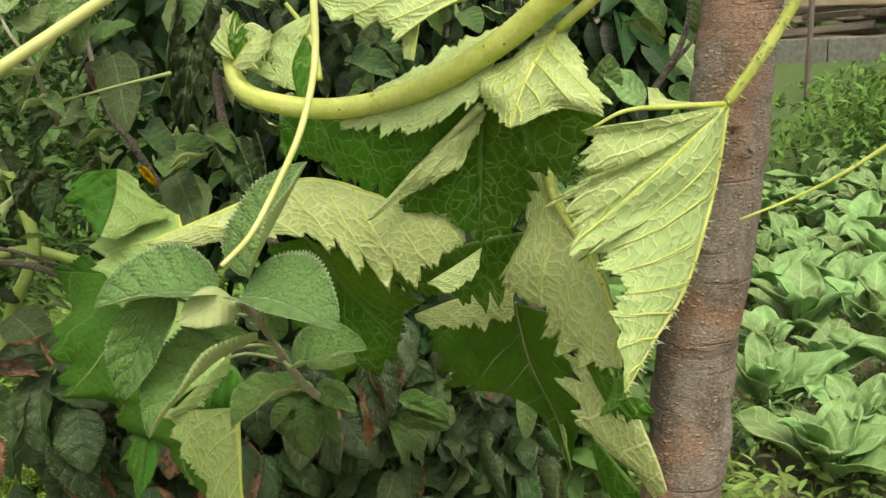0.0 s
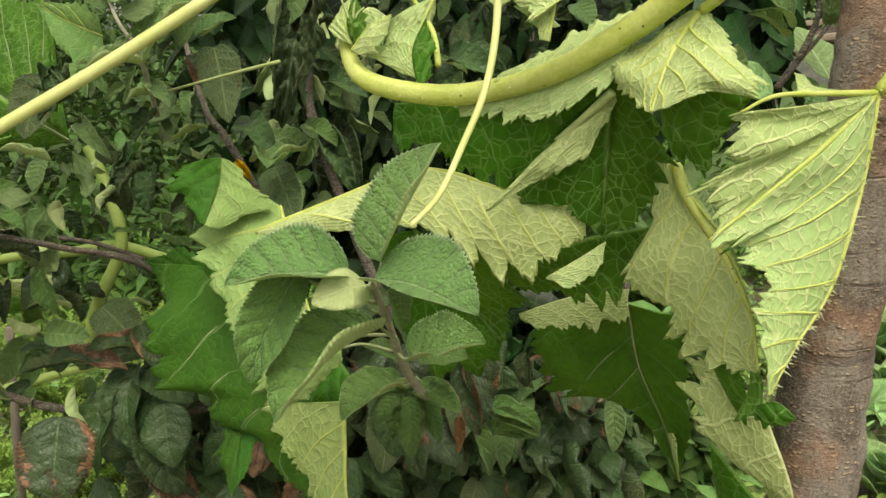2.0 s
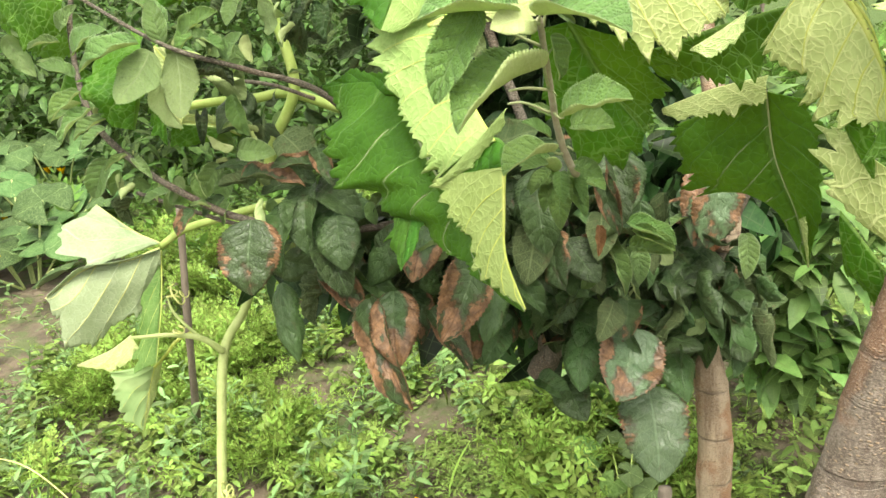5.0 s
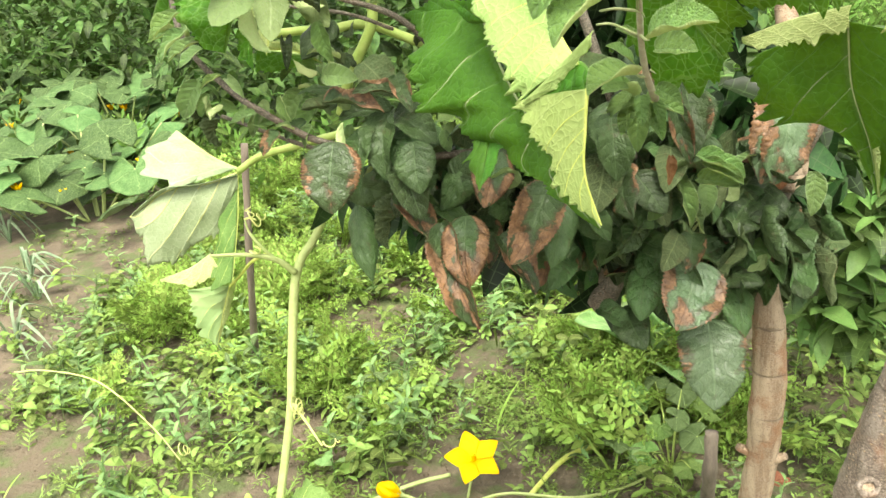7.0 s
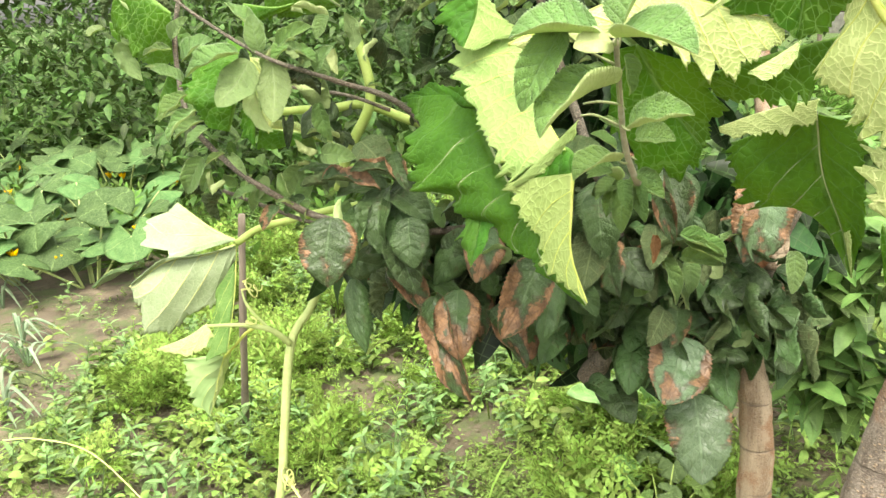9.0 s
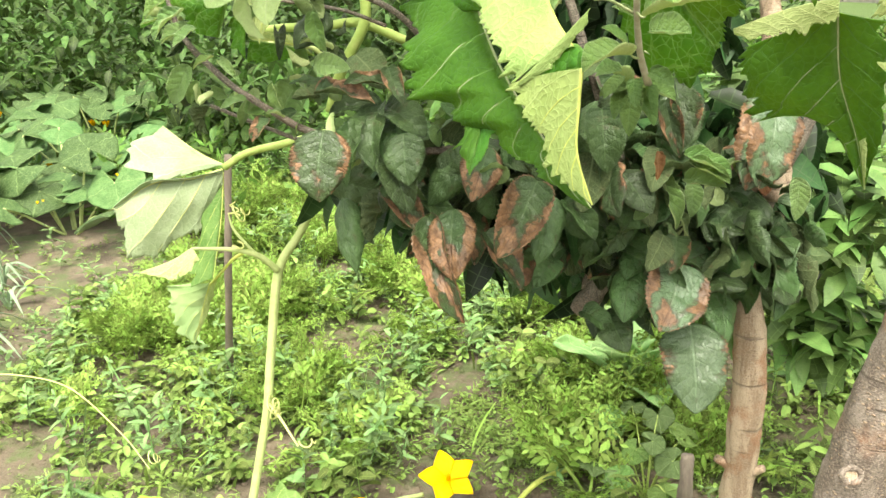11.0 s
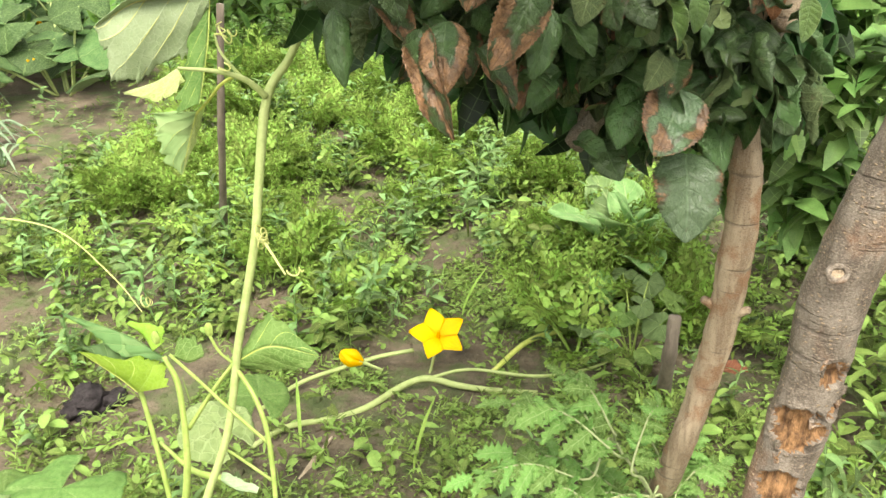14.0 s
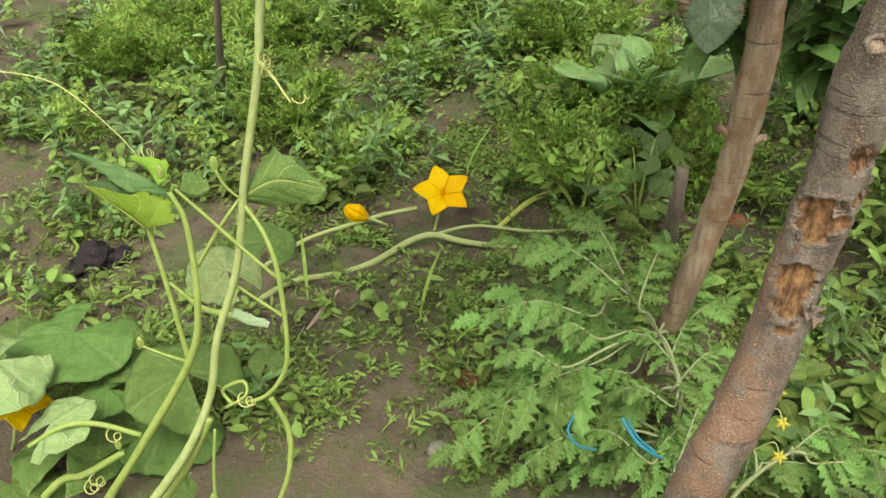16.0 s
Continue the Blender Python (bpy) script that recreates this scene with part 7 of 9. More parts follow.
leaf(tree, YOUNG_A, (-0.201, 0.693, 1.362), (-0.176, 0.680, 1.343), (0.09, -0.75, 0.65), 0.90)
leaf(tree, CRUMPLED_A, (-0.331, 0.677, 1.334), (-0.325, 0.649, 1.304), (0.09, -0.85, 0.51), 1.30)
leaf(tree, CRUMPLED_A, (-0.407, 0.708, 1.396), (-0.419, 0.683, 1.381), (0.09, -0.85, 0.51), 1.20)
leaf(tree, DARK_D, (-0.441, 0.742, 1.416), (-0.455, 0.717, 1.364), (0.09, -0.85, 0.51), 1.20)
leaf(tree, DARK_D, (-0.372, 0.696, 1.341), (-0.371, 0.691, 1.362), (0.09, -0.75, 0.65), 1.40)
leaf(tree, DARK_C, (-0.433, 0.702, 1.258), (-0.460, 0.670, 1.223), (0.09, -0.80, 0.59), 0.90)
leaf(tree, BURNT_C, (-0.358, 0.678, 1.186), (-0.403, 0.655, 1.188), (0.09, -0.72, 0.68), 0.70)
leaf(tree, DARK_B, (-0.374, 0.682, 1.164), (-0.370, 0.645, 1.100), (-0.10, -0.85, 0.52), 1.00)
leaf(tree, DARK_A, (-0.339, 0.647, 1.140), (-0.329, 0.625, 1.092), (0.09, -0.80, 0.59), 1.10)
leaf(tree, DARK_C, (-0.124, 0.615, 1.196), (-0.117, 0.592, 1.148), (0.18, -0.89, 0.42), 0.95)
leaf(tree, BURNT_C, (-0.084, 0.593, 1.183), (-0.070, 0.572, 1.137), (0.08, -0.90, 0.43), 0.70)
leaf(tree, YOUNG_B, (-0.065, 0.675, 1.092), (-0.026, 0.656, 1.089), (0.09, -0.75, 0.65), 0.80)
leaf(tree, YOUNG_A, (0.048, 0.740, 1.075), (0.044, 0.720, 1.038), (0.08, -0.90, 0.43), 0.80)
leaf(tree, DRY_A, (0.012, 0.792, 1.083), (0.019, 0.773, 1.048), (0.08, -0.90, 0.43), 1.20)
leaf(tree, DARK_B, (-0.200, 0.804, 1.390), (-0.160, 0.782, 1.373), (0.09, -0.75, 0.65), 0.90)
leaf(tree, YOUNG_D, (0.134, 0.537, 1.414), (0.102, 0.524, 1.443), (0.06, -0.67, 0.74), 1.10)
leaf(tree, YOUNG_B, (0.137, 0.556, 1.407), (0.110, 0.539, 1.422), (0.05, -0.79, 0.61), 0.70)
leaf(tree, YOUNG_A, (0.156, 0.537, 1.412), (0.156, 0.534, 1.438), (0.04, -0.89, 0.46), 0.90)
leaf(tree, YOUNG_PALE, (0.162, 0.548, 1.379), (0.152, 0.578, 1.411), (0.32, -0.81, 0.49), 0.90)
leaf(tree, YOUNG_PALE, (0.149, 0.569, 1.378), (0.161, 0.554, 1.364), (0.06, -0.74, 0.67), 1.00)
leaf(tree, YOUNG_PALE, (0.092, 0.525, 1.377), (0.097, 0.513, 1.406), (0.23, -0.83, 0.51), 1.00)
leaf(tree, YOUNG_PALE, (0.120, 0.525, 1.374), (0.092, 0.520, 1.396), (0.06, -0.74, 0.67), 0.90)
leaf(tree, YOUNG_A, (0.014, 0.603, 1.437), (0.024, 0.588, 1.422), (0.05, -0.79, 0.61), 1.30)
leaf(tree, DARK_B, (-0.081, 0.716, 1.404), (-0.043, 0.692, 1.389), (0.06, -0.74, 0.67), 1.00)
leaf(tree, YOUNG_B, (-0.004, 0.723, 1.420), (-0.025, 0.707, 1.441), (0.06, -0.74, 0.67), 0.90)
leaf(tree, YOUNG_PALE, (0.097, 0.589, 1.309), (0.104, 0.581, 1.281), (0.05, -0.79, 0.61), 0.90)
leaf(tree, YELLOW_A, (-0.254, 0.669, 1.337), (-0.244, 0.668, 1.323), (0.2, -0.9, 0.4), 1.0, "small curled yellow leaf")
leaf(tree, YOUNG_A, (-0.516, 0.550, 1.301), (-0.540, 0.536, 1.315), (0.03, -0.56, 0.83), 0.90)
leaf(tree, YOUNG_D, (-0.517, 0.556, 1.319), (-0.484, 0.561, 1.336), (0.32, -0.49, 0.81), 1.00)
leaf(tree, YOUNG_B, (-0.512, 0.546, 1.289), (-0.530, 0.522, 1.267), (0.00, -0.81, 0.58), 0.90)
leaf(tree, YOUNG_C, (-0.504, 0.543, 1.273), (-0.521, 0.518, 1.249), (0.06, -0.66, 0.75), 0.90)
leaf(tree, YOUNG_A, (-0.492, 0.541, 1.257), (-0.506, 0.521, 1.243), (0.13, -0.54, 0.83), 0.80)
leaf(tree, YOUNG_C, (-0.528, 0.556, 1.330), (-0.546, 0.538, 1.327), (0.09, -0.75, 0.66), 0.90)
leaf(tree, YOUNG_B, (-0.426, 0.608, 1.321), (-0.401, 0.600, 1.307), (0.41, -0.45, 0.79), 0.90)
leaf(tree, YOUNG_A, (-0.416, 0.607, 1.310), (-0.432, 0.598, 1.330), (0.23, -0.52, 0.83), 0.80)
leaf(tree, YOUNG_D, (-0.405, 0.607, 1.299), (-0.386, 0.610, 1.321), (0.34, -0.59, 0.73), 0.90)
leaf(tree, YOUNG_B, (-0.487, 0.555, 1.230), (-0.499, 0.537, 1.221), (0.20, -0.40, 0.90), 0.70)
leaf(tree, YOUNG_C, (-0.482, 0.556, 1.227), (-0.461, 0.545, 1.210), (0.25, -0.62, 0.74), 0.80)
leaf(tree, YOUNG_A, (-0.534, 0.569, 1.339), (-0.513, 0.571, 1.358), (0.27, -0.71, 0.65), 0.90)
# a pale young shoot at the open side of the crown
tube("branch", [(-0.305, 0.649, 1.381), (-0.294, 0.616, 1.409), (-0.292, 0.601, 1.431), (-0.299, 0.595, 1.450), (-0.306, 0.599, 1.469)], [0.0022, 0.0018, 0.0014, 0.001], YOUNG_TWIG, tree, sides=9, count=30, rough=0.05)
leaf(tree, YOUNG_A, (-0.307, 0.597, 1.460), (-0.339, 0.590, 1.482), (-0.1, -0.6, 0.8), 1.00)
leaf(tree, YOUNG_D, (-0.303, 0.599, 1.466), (-0.303, 0.617, 1.497), (0.2, -0.95, 0.2), 1.00)
leaf(tree, YOUNG_PALE, (-0.298, 0.593, 1.463), (-0.289, 0.617, 1.493), (-0.3, -0.9, 0.3), 0.80)
leaf(tree, YOUNG_D, (-0.288, 0.599, 1.422), (-0.243, 0.623, 1.464), (-0.5, -0.6, 0.6), 0.95)
leaf(tree, YOUNG_UNDER, (-0.295, 0.596, 1.453), (-0.275, 0.612, 1.468), (0.3, -0.8, 0.5), 0.90)
leaf(tree, YOUNG_C, (-0.286, 0.588, 1.421), (-0.315, 0.554, 1.417), (0.0, -0.5, 0.85), 0.90)
leaf(tree, YOUNG_B, (-0.319, 0.598, 1.429), (-0.314, 0.561, 1.402), (-0.2, -0.9, 0.4), 0.80)
leaf(tree, YOUNG_A, (-0.296, 0.603, 1.439), (-0.300, 0.583, 1.425), (-0.3, -0.8, 0.5), 0.90)
leaf(tree, YOUNG_C, (-0.288, 0.605, 1.404), (-0.267, 0.582, 1.390), (0.3, -0.7, 0.6), 0.90)
leaf(tree, YOUNG_B, (-0.291, 0.613, 1.399), (-0.298, 0.581, 1.395), (-0.3, -0.6, 0.7), 0.80)
leaf(tree, YOUNG_D, (-0.277, 0.643, 1.431), (-0.259, 0.650, 1.451), (0.1, -0.9, 0.4), 0.80)
leaf(tree, YOUNG_A, (-0.271, 0.666, 1.438), (-0.239, 0.671, 1.449), (0.0, -0.6, 0.8), 0.80)
leaf(tree, DARK_D, (-0.258, 0.664, 1.427), (-0.240, 0.621, 1.373), (0.3, -0.9, 0.3), 0.75)
leaf(tree, CRUMPLED_A, (-0.357, 0.624, 1.418), (-0.357, 0.597, 1.392), (0.1, -0.9, 0.5), 1.10)
leaf(tree, CRUMPLED_A, (-0.382, 0.631, 1.411), (-0.348, 0.609, 1.397), (0.0, -0.8, 0.6), 1.00)
leaf(tree, CRUMPLED_A, (-0.183, 0.657, 1.459), (-0.195, 0.603, 1.372), (0.2, -0.95, 0.2), 0.62)
leaf(tree, CRUMPLED_A, (-0.170, 0.660, 1.426), (-0.181, 0.616, 1.379), (-0.3, -0.9, 0.3), 0.62)
leaf(tree, YOUNG_D, (-0.166, 0.649, 1.463), (-0.132, 0.628, 1.452), (0.1, -0.5, 0.85), 0.90)
leaf(tree, YOUNG_UNDER, (-0.198, 0.648, 1.466), (-0.192, 0.620, 1.439), (0.0, -0.9, 0.3), 0.90)
leaf(tree, YOUNG_B, (-0.205, 0.606, 1.345), (-0.200, 0.565, 1.346), (0.2, -0.6, 0.7), 1.20)
leaf(tree, YOUNG_C, (-0.186, 0.618, 1.349), (-0.208, 0.585, 1.345), (0.0, -0.5, 0.8), 0.90)
leaf(tree, CRUMPLED_A, (-0.166, 0.612, 1.357), (-0.144, 0.583, 1.319), (0.1, -0.9, 0.4), 0.80)
leaf(tree, YOUNG_B, (-0.178, 0.613, 1.367), (-0.156, 0.591, 1.354), (0.4, -0.6, 0.7), 1.00)
leaf(tree, DARK_D, (-0.211, 0.624, 1.337), (-0.189, 0.585, 1.301), (0.0, -0.95, 0.2), 0.90)
leaf(tree, DARK_B, (-0.236, 0.651, 1.370), (-0.210, 0.626, 1.346), (0.2, -0.7, 0.6), 0.90)
leaf(tree, CRUMPLED_A, (-0.305, 0.609, 1.345), (-0.315, 0.584, 1.330), (-0.2, -0.8, 0.5), 1.00)
leaf(tree, CRUMPLED_A, (-0.300, 0.629, 1.383), (-0.306, 0.604, 1.366), (0.1, -0.9, 0.4), 1.00)
leaf(tree, YOUNG_C, (-0.349, 0.615, 1.382), (-0.319, 0.590, 1.356), (0.1, -0.8, 0.5), 0.70)
# dense foliage: leaf by leaf along the boughs
strew(tree, (-0.365, 0.743, 1.086), (0.08, 0.07, 0.05), 14, DARK, 50)
strew(tree, (-0.276, 0.738, 1.066), (0.1, 0.07, 0.07), 43, DARK, 51)
strew(tree, (-0.176, 0.762, 1.061), (0.1, 0.08, 0.09), 48, DARK, 52)
strew(tree, (-0.089, 0.792, 1.022), (0.09, 0.08, 0.1), 45, DARK, 53)
strew(tree, (-0.015, 0.838, 0.974), (0.08, 0.08, 0.1), 43, DARK, 54)
strew(tree, (-0.308, 0.860, 1.347), (0.12, 0.08, 0.11), 41, MIXED, 55, 0.52)
strew(tree, (-0.437, 0.849, 1.247), (0.12, 0.08, 0.12), 15, MIXED, 56, 0.52)
strew(tree, (-0.407, 0.876, 1.412), (0.1, 0.08, 0.08), 14, MIXED, 57, 0.52)
strew(tree, (-0.174, 0.867, 1.431), (0.12, 0.08, 0.08), 73, MIXED, 58, 0.52)
strew(tree, (-0.217, 0.856, 1.322), (0.1, 0.07, 0.1), 41, MIXED, 59, 0.52)
strew(tree, (-0.592, 0.670, 1.293), (0.05, 0.05, 0.07), 10, FRESH, 60, 0.72)
strew(tree, (-0.472, 0.658, 1.296), (0.09, 0.04, 0.04), 14, FRESH, 61, 0.72)
strew(tree, (-0.426, 0.719, 1.312), (0.07, 0.05, 0.05), 16, FRESH, 62, 0.72)
strew(tree, (-0.640, 0.676, 1.346), (0.06, 0.05, 0.05), 8, FRESH, 63, 0.72)
strew(tree, (-0.466, 0.695, 1.210), (0.06, 0.05, 0.04), 12, FRESH, 64, 0.72)
strew(tree, (-0.551, 0.643, 1.186), (0.04, 0.04, 0.04), 9, FRESH, 65, 0.72)
strew(tree, (-0.383, 0.785, 1.090), (0.14, 0.07, 0.08), 16, DARK, 66)
strew(tree, (-0.194, 0.764, 1.072), (0.12, 0.07, 0.12), 55, DARK, 67)
strew(tree, (-0.084, 0.779, 1.042), (0.11, 0.08, 0.1), 52, DARK, 68)
strew(tree, (0.007, 0.877, 0.939), (0.1, 0.08, 0.08), 40, DARK, 69)
strew(tree, (-0.053, 0.929, 1.419), (0.12, 0.08, 0.07), 53, MIXED, 70, 0.52)
strew(tree, (0.061, 0.988, 1.432), (0.08, 0.08, 0.05), 32, MIXED, 71, 0.52)
strew(tree, (-0.299, 0.700, 1.099), (0.12, 0.05, 0.06), 14, SMALL, 72, 0.6)
strew(tree, (-0.159, 0.729, 1.079), (0.12, 0.05, 0.06), 14, SMALL, 73, 0.6)
strew(tree, (-0.046, 0.782, 1.024), (0.1, 0.05, 0.08), 14, SMALL, 74, 0.6)
strew(tree, (-0.154, 0.722, 1.066), (0.1, 0.05, 0.08), 12, DARK, 75, 0.6)
strew(tree, (-0.027, 0.754, 1.024), (0.1, 0.05, 0.08), 12, DARK, 76, 0.6)
strew(tree, (-0.271, 0.797, 1.342), (0.1, 0.05, 0.1), 18, SMALL, 77, 0.6)
strew(tree, (-0.447, 0.664, 1.170), (0.08, 0.05, 0.05), 14, SMALL, 78, 0.6)
# The first three lumps are unseen foliage overhead, added to shade the leaves below
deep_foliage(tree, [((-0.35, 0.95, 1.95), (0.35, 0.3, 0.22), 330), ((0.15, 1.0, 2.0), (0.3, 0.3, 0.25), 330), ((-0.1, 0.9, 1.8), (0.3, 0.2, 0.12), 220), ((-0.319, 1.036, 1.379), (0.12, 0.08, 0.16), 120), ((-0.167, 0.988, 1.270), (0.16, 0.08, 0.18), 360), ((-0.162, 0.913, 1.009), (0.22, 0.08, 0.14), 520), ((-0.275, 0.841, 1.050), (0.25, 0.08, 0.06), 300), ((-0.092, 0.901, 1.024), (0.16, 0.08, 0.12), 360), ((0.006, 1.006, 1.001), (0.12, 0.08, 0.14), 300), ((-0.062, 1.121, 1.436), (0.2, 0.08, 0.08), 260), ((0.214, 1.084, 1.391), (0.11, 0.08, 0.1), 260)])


# ---- squash stems and leaves that hang at the open side ----
hanging = thing("squash_runner", (-0.634, 0.532, 0.275), "pale squash runner with drooping leaves and curled tendrils", "vine")

tube("stem", [(-0.457, 0.834, 1.108), (-0.519, 0.854, 1.095), (-0.585, 0.872, 1.077), (-0.642, 0.866, 1.064), (-0.673, 0.854, 1.046)], [0.0045, 0.0052, 0.005], VINE_LOW, hanging, sides=12, count=30, ribs=0.04)
tube("stem", [(-0.478, 0.849, 1.105), (-0.517, 0.826, 1.031), (-0.548, 0.812, 0.971), (-0.574, 0.788, 0.923), (-0.582, 0.752, 0.813), (-0.586, 0.729, 0.741), (-0.611, 0.692, 0.600), (-0.616, 0.686, 0.566), (-0.631, 0.660, 0.466), (-0.658, 0.618, 0.368), (-0.671, 0.588, 0.279), (-0.703, 0.543, 0.196), (-0.765, 0.494, 0.102), (-0.823, 0.454, 0.020)], [0.005, 0.005, 0.0062, 0.0058, 0.0055, 0.0055, 0.006, 0.007, 0.008], VINE_PALE, hanging, sides=12, count=110, ribs=0.05)
tube("leaf_stalk", [(-0.572, 0.784, 0.927), (-0.588, 0.768, 0.952), (-0.613, 0.745, 0.968), (-0.649, 0.716, 0.978)], [0.0045, 0.0035, 0.002], VINE_PALE, hanging, sides=10, count=24)
tube("leaf_stalk", [(-0.579, 0.784, 0.932), (-0.601, 0.777, 0.955), (-0.622, 0.773, 0.985), (-0.631, 0.780, 1.005)], [0.003, 0.002, 0.0012], VINE_PALE, hanging, sides=8, count=24)
tube("tendril", [(-0.581, 0.732, 0.757), (-0.557, 0.716, 0.743), (-0.540, 0.704, 0.731), (-0.526, 0.694, 0.722)], [0.0022, 0.0016, 0.0012], TENDRIL, hanging, sides=8, count=20)
tube("tendril", coil((-0.624, 0.783, 1.008), (0.93, 0.11, 0.35), 0.010, 0.020, 2.5), [0.0013, 0.0008], TENDRIL, hanging, sides=6, count=50)
tube("tendril", coil((-0.617, 0.781, 0.998), (0.06, 0.14, 0.99), 0.008, 0.020, 2.5), [0.0013, 0.0008], TENDRIL, hanging, sides=6, count=50)
tube("tendril", coil((-0.524, 0.695, 0.725), (0.89, 0.14, 0.43), 0.005, 0.025, 2.5), [0.0013, 0.0008], TENDRIL, hanging, sides=6, count=50)
tube("tendril", coil((-0.578, 0.733, 0.769), (0.96, 0.08, 0.26), 0.012, 0.010, 2.5), [0.0013, 0.0008], TENDRIL, hanging, sides=6, count=50)
tube("tendril", coil((-0.570, 0.731, 0.759), (0.92, -0.20, -0.33), 0.010, 0.012, 2.5), [0.0013, 0.0008], TENDRIL, hanging, sides=6, count=50)
tube("tendril", coil((-0.604, 0.755, 0.959), (0.51, 0.21, 0.84), 0.008, 0.015, 2.5), [0.0013, 0.0008], TENDRIL, hanging, sides=6, count=50)
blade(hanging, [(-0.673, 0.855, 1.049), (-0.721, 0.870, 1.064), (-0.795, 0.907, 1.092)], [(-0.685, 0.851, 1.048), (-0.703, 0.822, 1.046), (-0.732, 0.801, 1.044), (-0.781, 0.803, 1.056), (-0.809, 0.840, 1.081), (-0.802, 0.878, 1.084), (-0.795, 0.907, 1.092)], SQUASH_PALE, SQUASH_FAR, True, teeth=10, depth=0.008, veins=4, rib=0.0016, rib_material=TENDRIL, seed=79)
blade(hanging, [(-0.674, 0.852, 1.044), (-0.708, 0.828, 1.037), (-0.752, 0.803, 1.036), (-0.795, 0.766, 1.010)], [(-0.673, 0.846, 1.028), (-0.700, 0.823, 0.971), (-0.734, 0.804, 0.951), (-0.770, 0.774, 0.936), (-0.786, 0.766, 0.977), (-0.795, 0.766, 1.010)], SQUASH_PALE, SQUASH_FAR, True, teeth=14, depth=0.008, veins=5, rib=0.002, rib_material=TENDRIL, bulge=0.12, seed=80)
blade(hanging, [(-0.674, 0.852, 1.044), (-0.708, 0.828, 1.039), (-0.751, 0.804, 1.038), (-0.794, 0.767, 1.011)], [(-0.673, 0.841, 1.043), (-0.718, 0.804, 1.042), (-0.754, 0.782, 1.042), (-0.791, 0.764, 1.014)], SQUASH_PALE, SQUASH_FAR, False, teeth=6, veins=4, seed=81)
blade(hanging, [(-0.677, 0.858, 1.039), (-0.670, 0.824, 0.982), (-0.667, 0.779, 0.913)], [(-0.704, 0.849, 1.025), (-0.700, 0.811, 0.960), (-0.702, 0.773, 0.899)], SQUASH_MID, SQUASH_UNDER, False, teeth=7, depth=0.006, veins=4, rib=0.001, seed=82)
blade(hanging, [(-0.666, 0.741, 0.970), (-0.692, 0.727, 0.955), (-0.729, 0.711, 0.944)], [(-0.649, 0.729, 0.957), (-0.678, 0.712, 0.938), (-0.726, 0.710, 0.942)], SQUASH_UNDER, SQUASH_TOP, True, teeth=6, veins=3, seed=83)
tube("leaf_stalk", [(-0.611, 0.784, 0.953), (-0.645, 0.800, 0.934), (-0.674, 0.813, 0.908), (-0.700, 0.818, 0.885)], [0.0025, 0.0018], VINE, hanging, sides=8, count=12)
blade(hanging, [(-0.700, 0.819, 0.887), (-0.712, 0.811, 0.852), (-0.724, 0.795, 0.801)], [(-0.719, 0.804, 0.892), (-0.749, 0.790, 0.881), (-0.749, 0.787, 0.850), (-0.740, 0.789, 0.824), (-0.724, 0.795, 0.801)], SQUASH_DULL, SQUASH_FAR, False, teeth=9, veins=4, rib=0.001, seed=84)
blade(hanging, [(-0.700, 0.819, 0.887), (-0.712, 0.811, 0.852), (-0.724, 0.795, 0.801)], [(-0.700, 0.844, 0.892), (-0.708, 0.821, 0.848), (-0.724, 0.795, 0.801)], SQUASH_UNDER, SQUASH_TOP, True, teeth=5, veins=4, seed=85)
tube("stem", [(-0.597, 0.838, 1.228), (-0.548, 0.842, 1.231), (-0.500, 0.846, 1.231), (-0.451, 0.849, 1.233), (-0.381, 0.867, 1.203), (-0.324, 0.894, 1.211), (-0.255, 0.913, 1.227)], [0.005, 0.006, 0.0055], VINE_LOW, hanging, sides=10, count=40)
tube("stem", [(-0.462, 0.840, 1.341), (-0.444, 0.829, 1.297), (-0.437, 0.822, 1.240), (-0.470, 0.815, 1.181), (-0.489, 0.814, 1.131)], [0.006, 0.0065, 0.007], VINE_LOW, hanging, sides=10, count=30)
tube("leaf_stalk", [(-0.486, 0.808, 1.173), (-0.493, 0.806, 1.204), (-0.514, 0.793, 1.215), (-0.553, 0.775, 1.221)], [0.004, 0.003, 0.002], VINE_PALE, hanging, sides=8, count=20)
blade(hanging, [(-0.514, 0.793, 1.213), (-0.540, 0.777, 1.219), (-0.550, 0.771, 1.240)], [(-0.533, 0.785, 1.204), (-0.566, 0.765, 1.204), (-0.553, 0.770, 1.238)], SQUASH_UNDER, SQUASH_TOP, True, teeth=6, veins=3, seed=86)
blade(hanging, [(-0.436, 0.758, 1.356), (-0.471, 0.762, 1.380), (-0.533, 0.788, 1.420)], [(-0.452, 0.792, 1.413), (-0.474, 0.828, 1.477), (-0.540, 0.851, 1.505)], SQUASH_TOP, SQUASH_UNDER, False, teeth=10, veins=5, rib=0.0012, rib_material=STALK, seed=87)
blade(hanging, [(-0.436, 0.758, 1.356), (-0.471, 0.762, 1.380), (-0.533, 0.788, 1.420)], [(-0.473, 0.775, 1.351), (-0.518, 0.791, 1.347), (-0.550, 0.791, 1.355)], SQUASH_TOP, SQUASH_UNDER, True, teeth=6, veins=4, seed=88)
blade(hanging, [(-0.489, 0.774, 1.366), (-0.520, 0.778, 1.392), (-0.569, 0.802, 1.421)], [(-0.501, 0.804, 1.400), (-0.542, 0.829, 1.429), (-0.581, 0.826, 1.438)], SQUASH_TOP, SQUASH_UNDER, False, teeth=8, veins=4, seed=89)
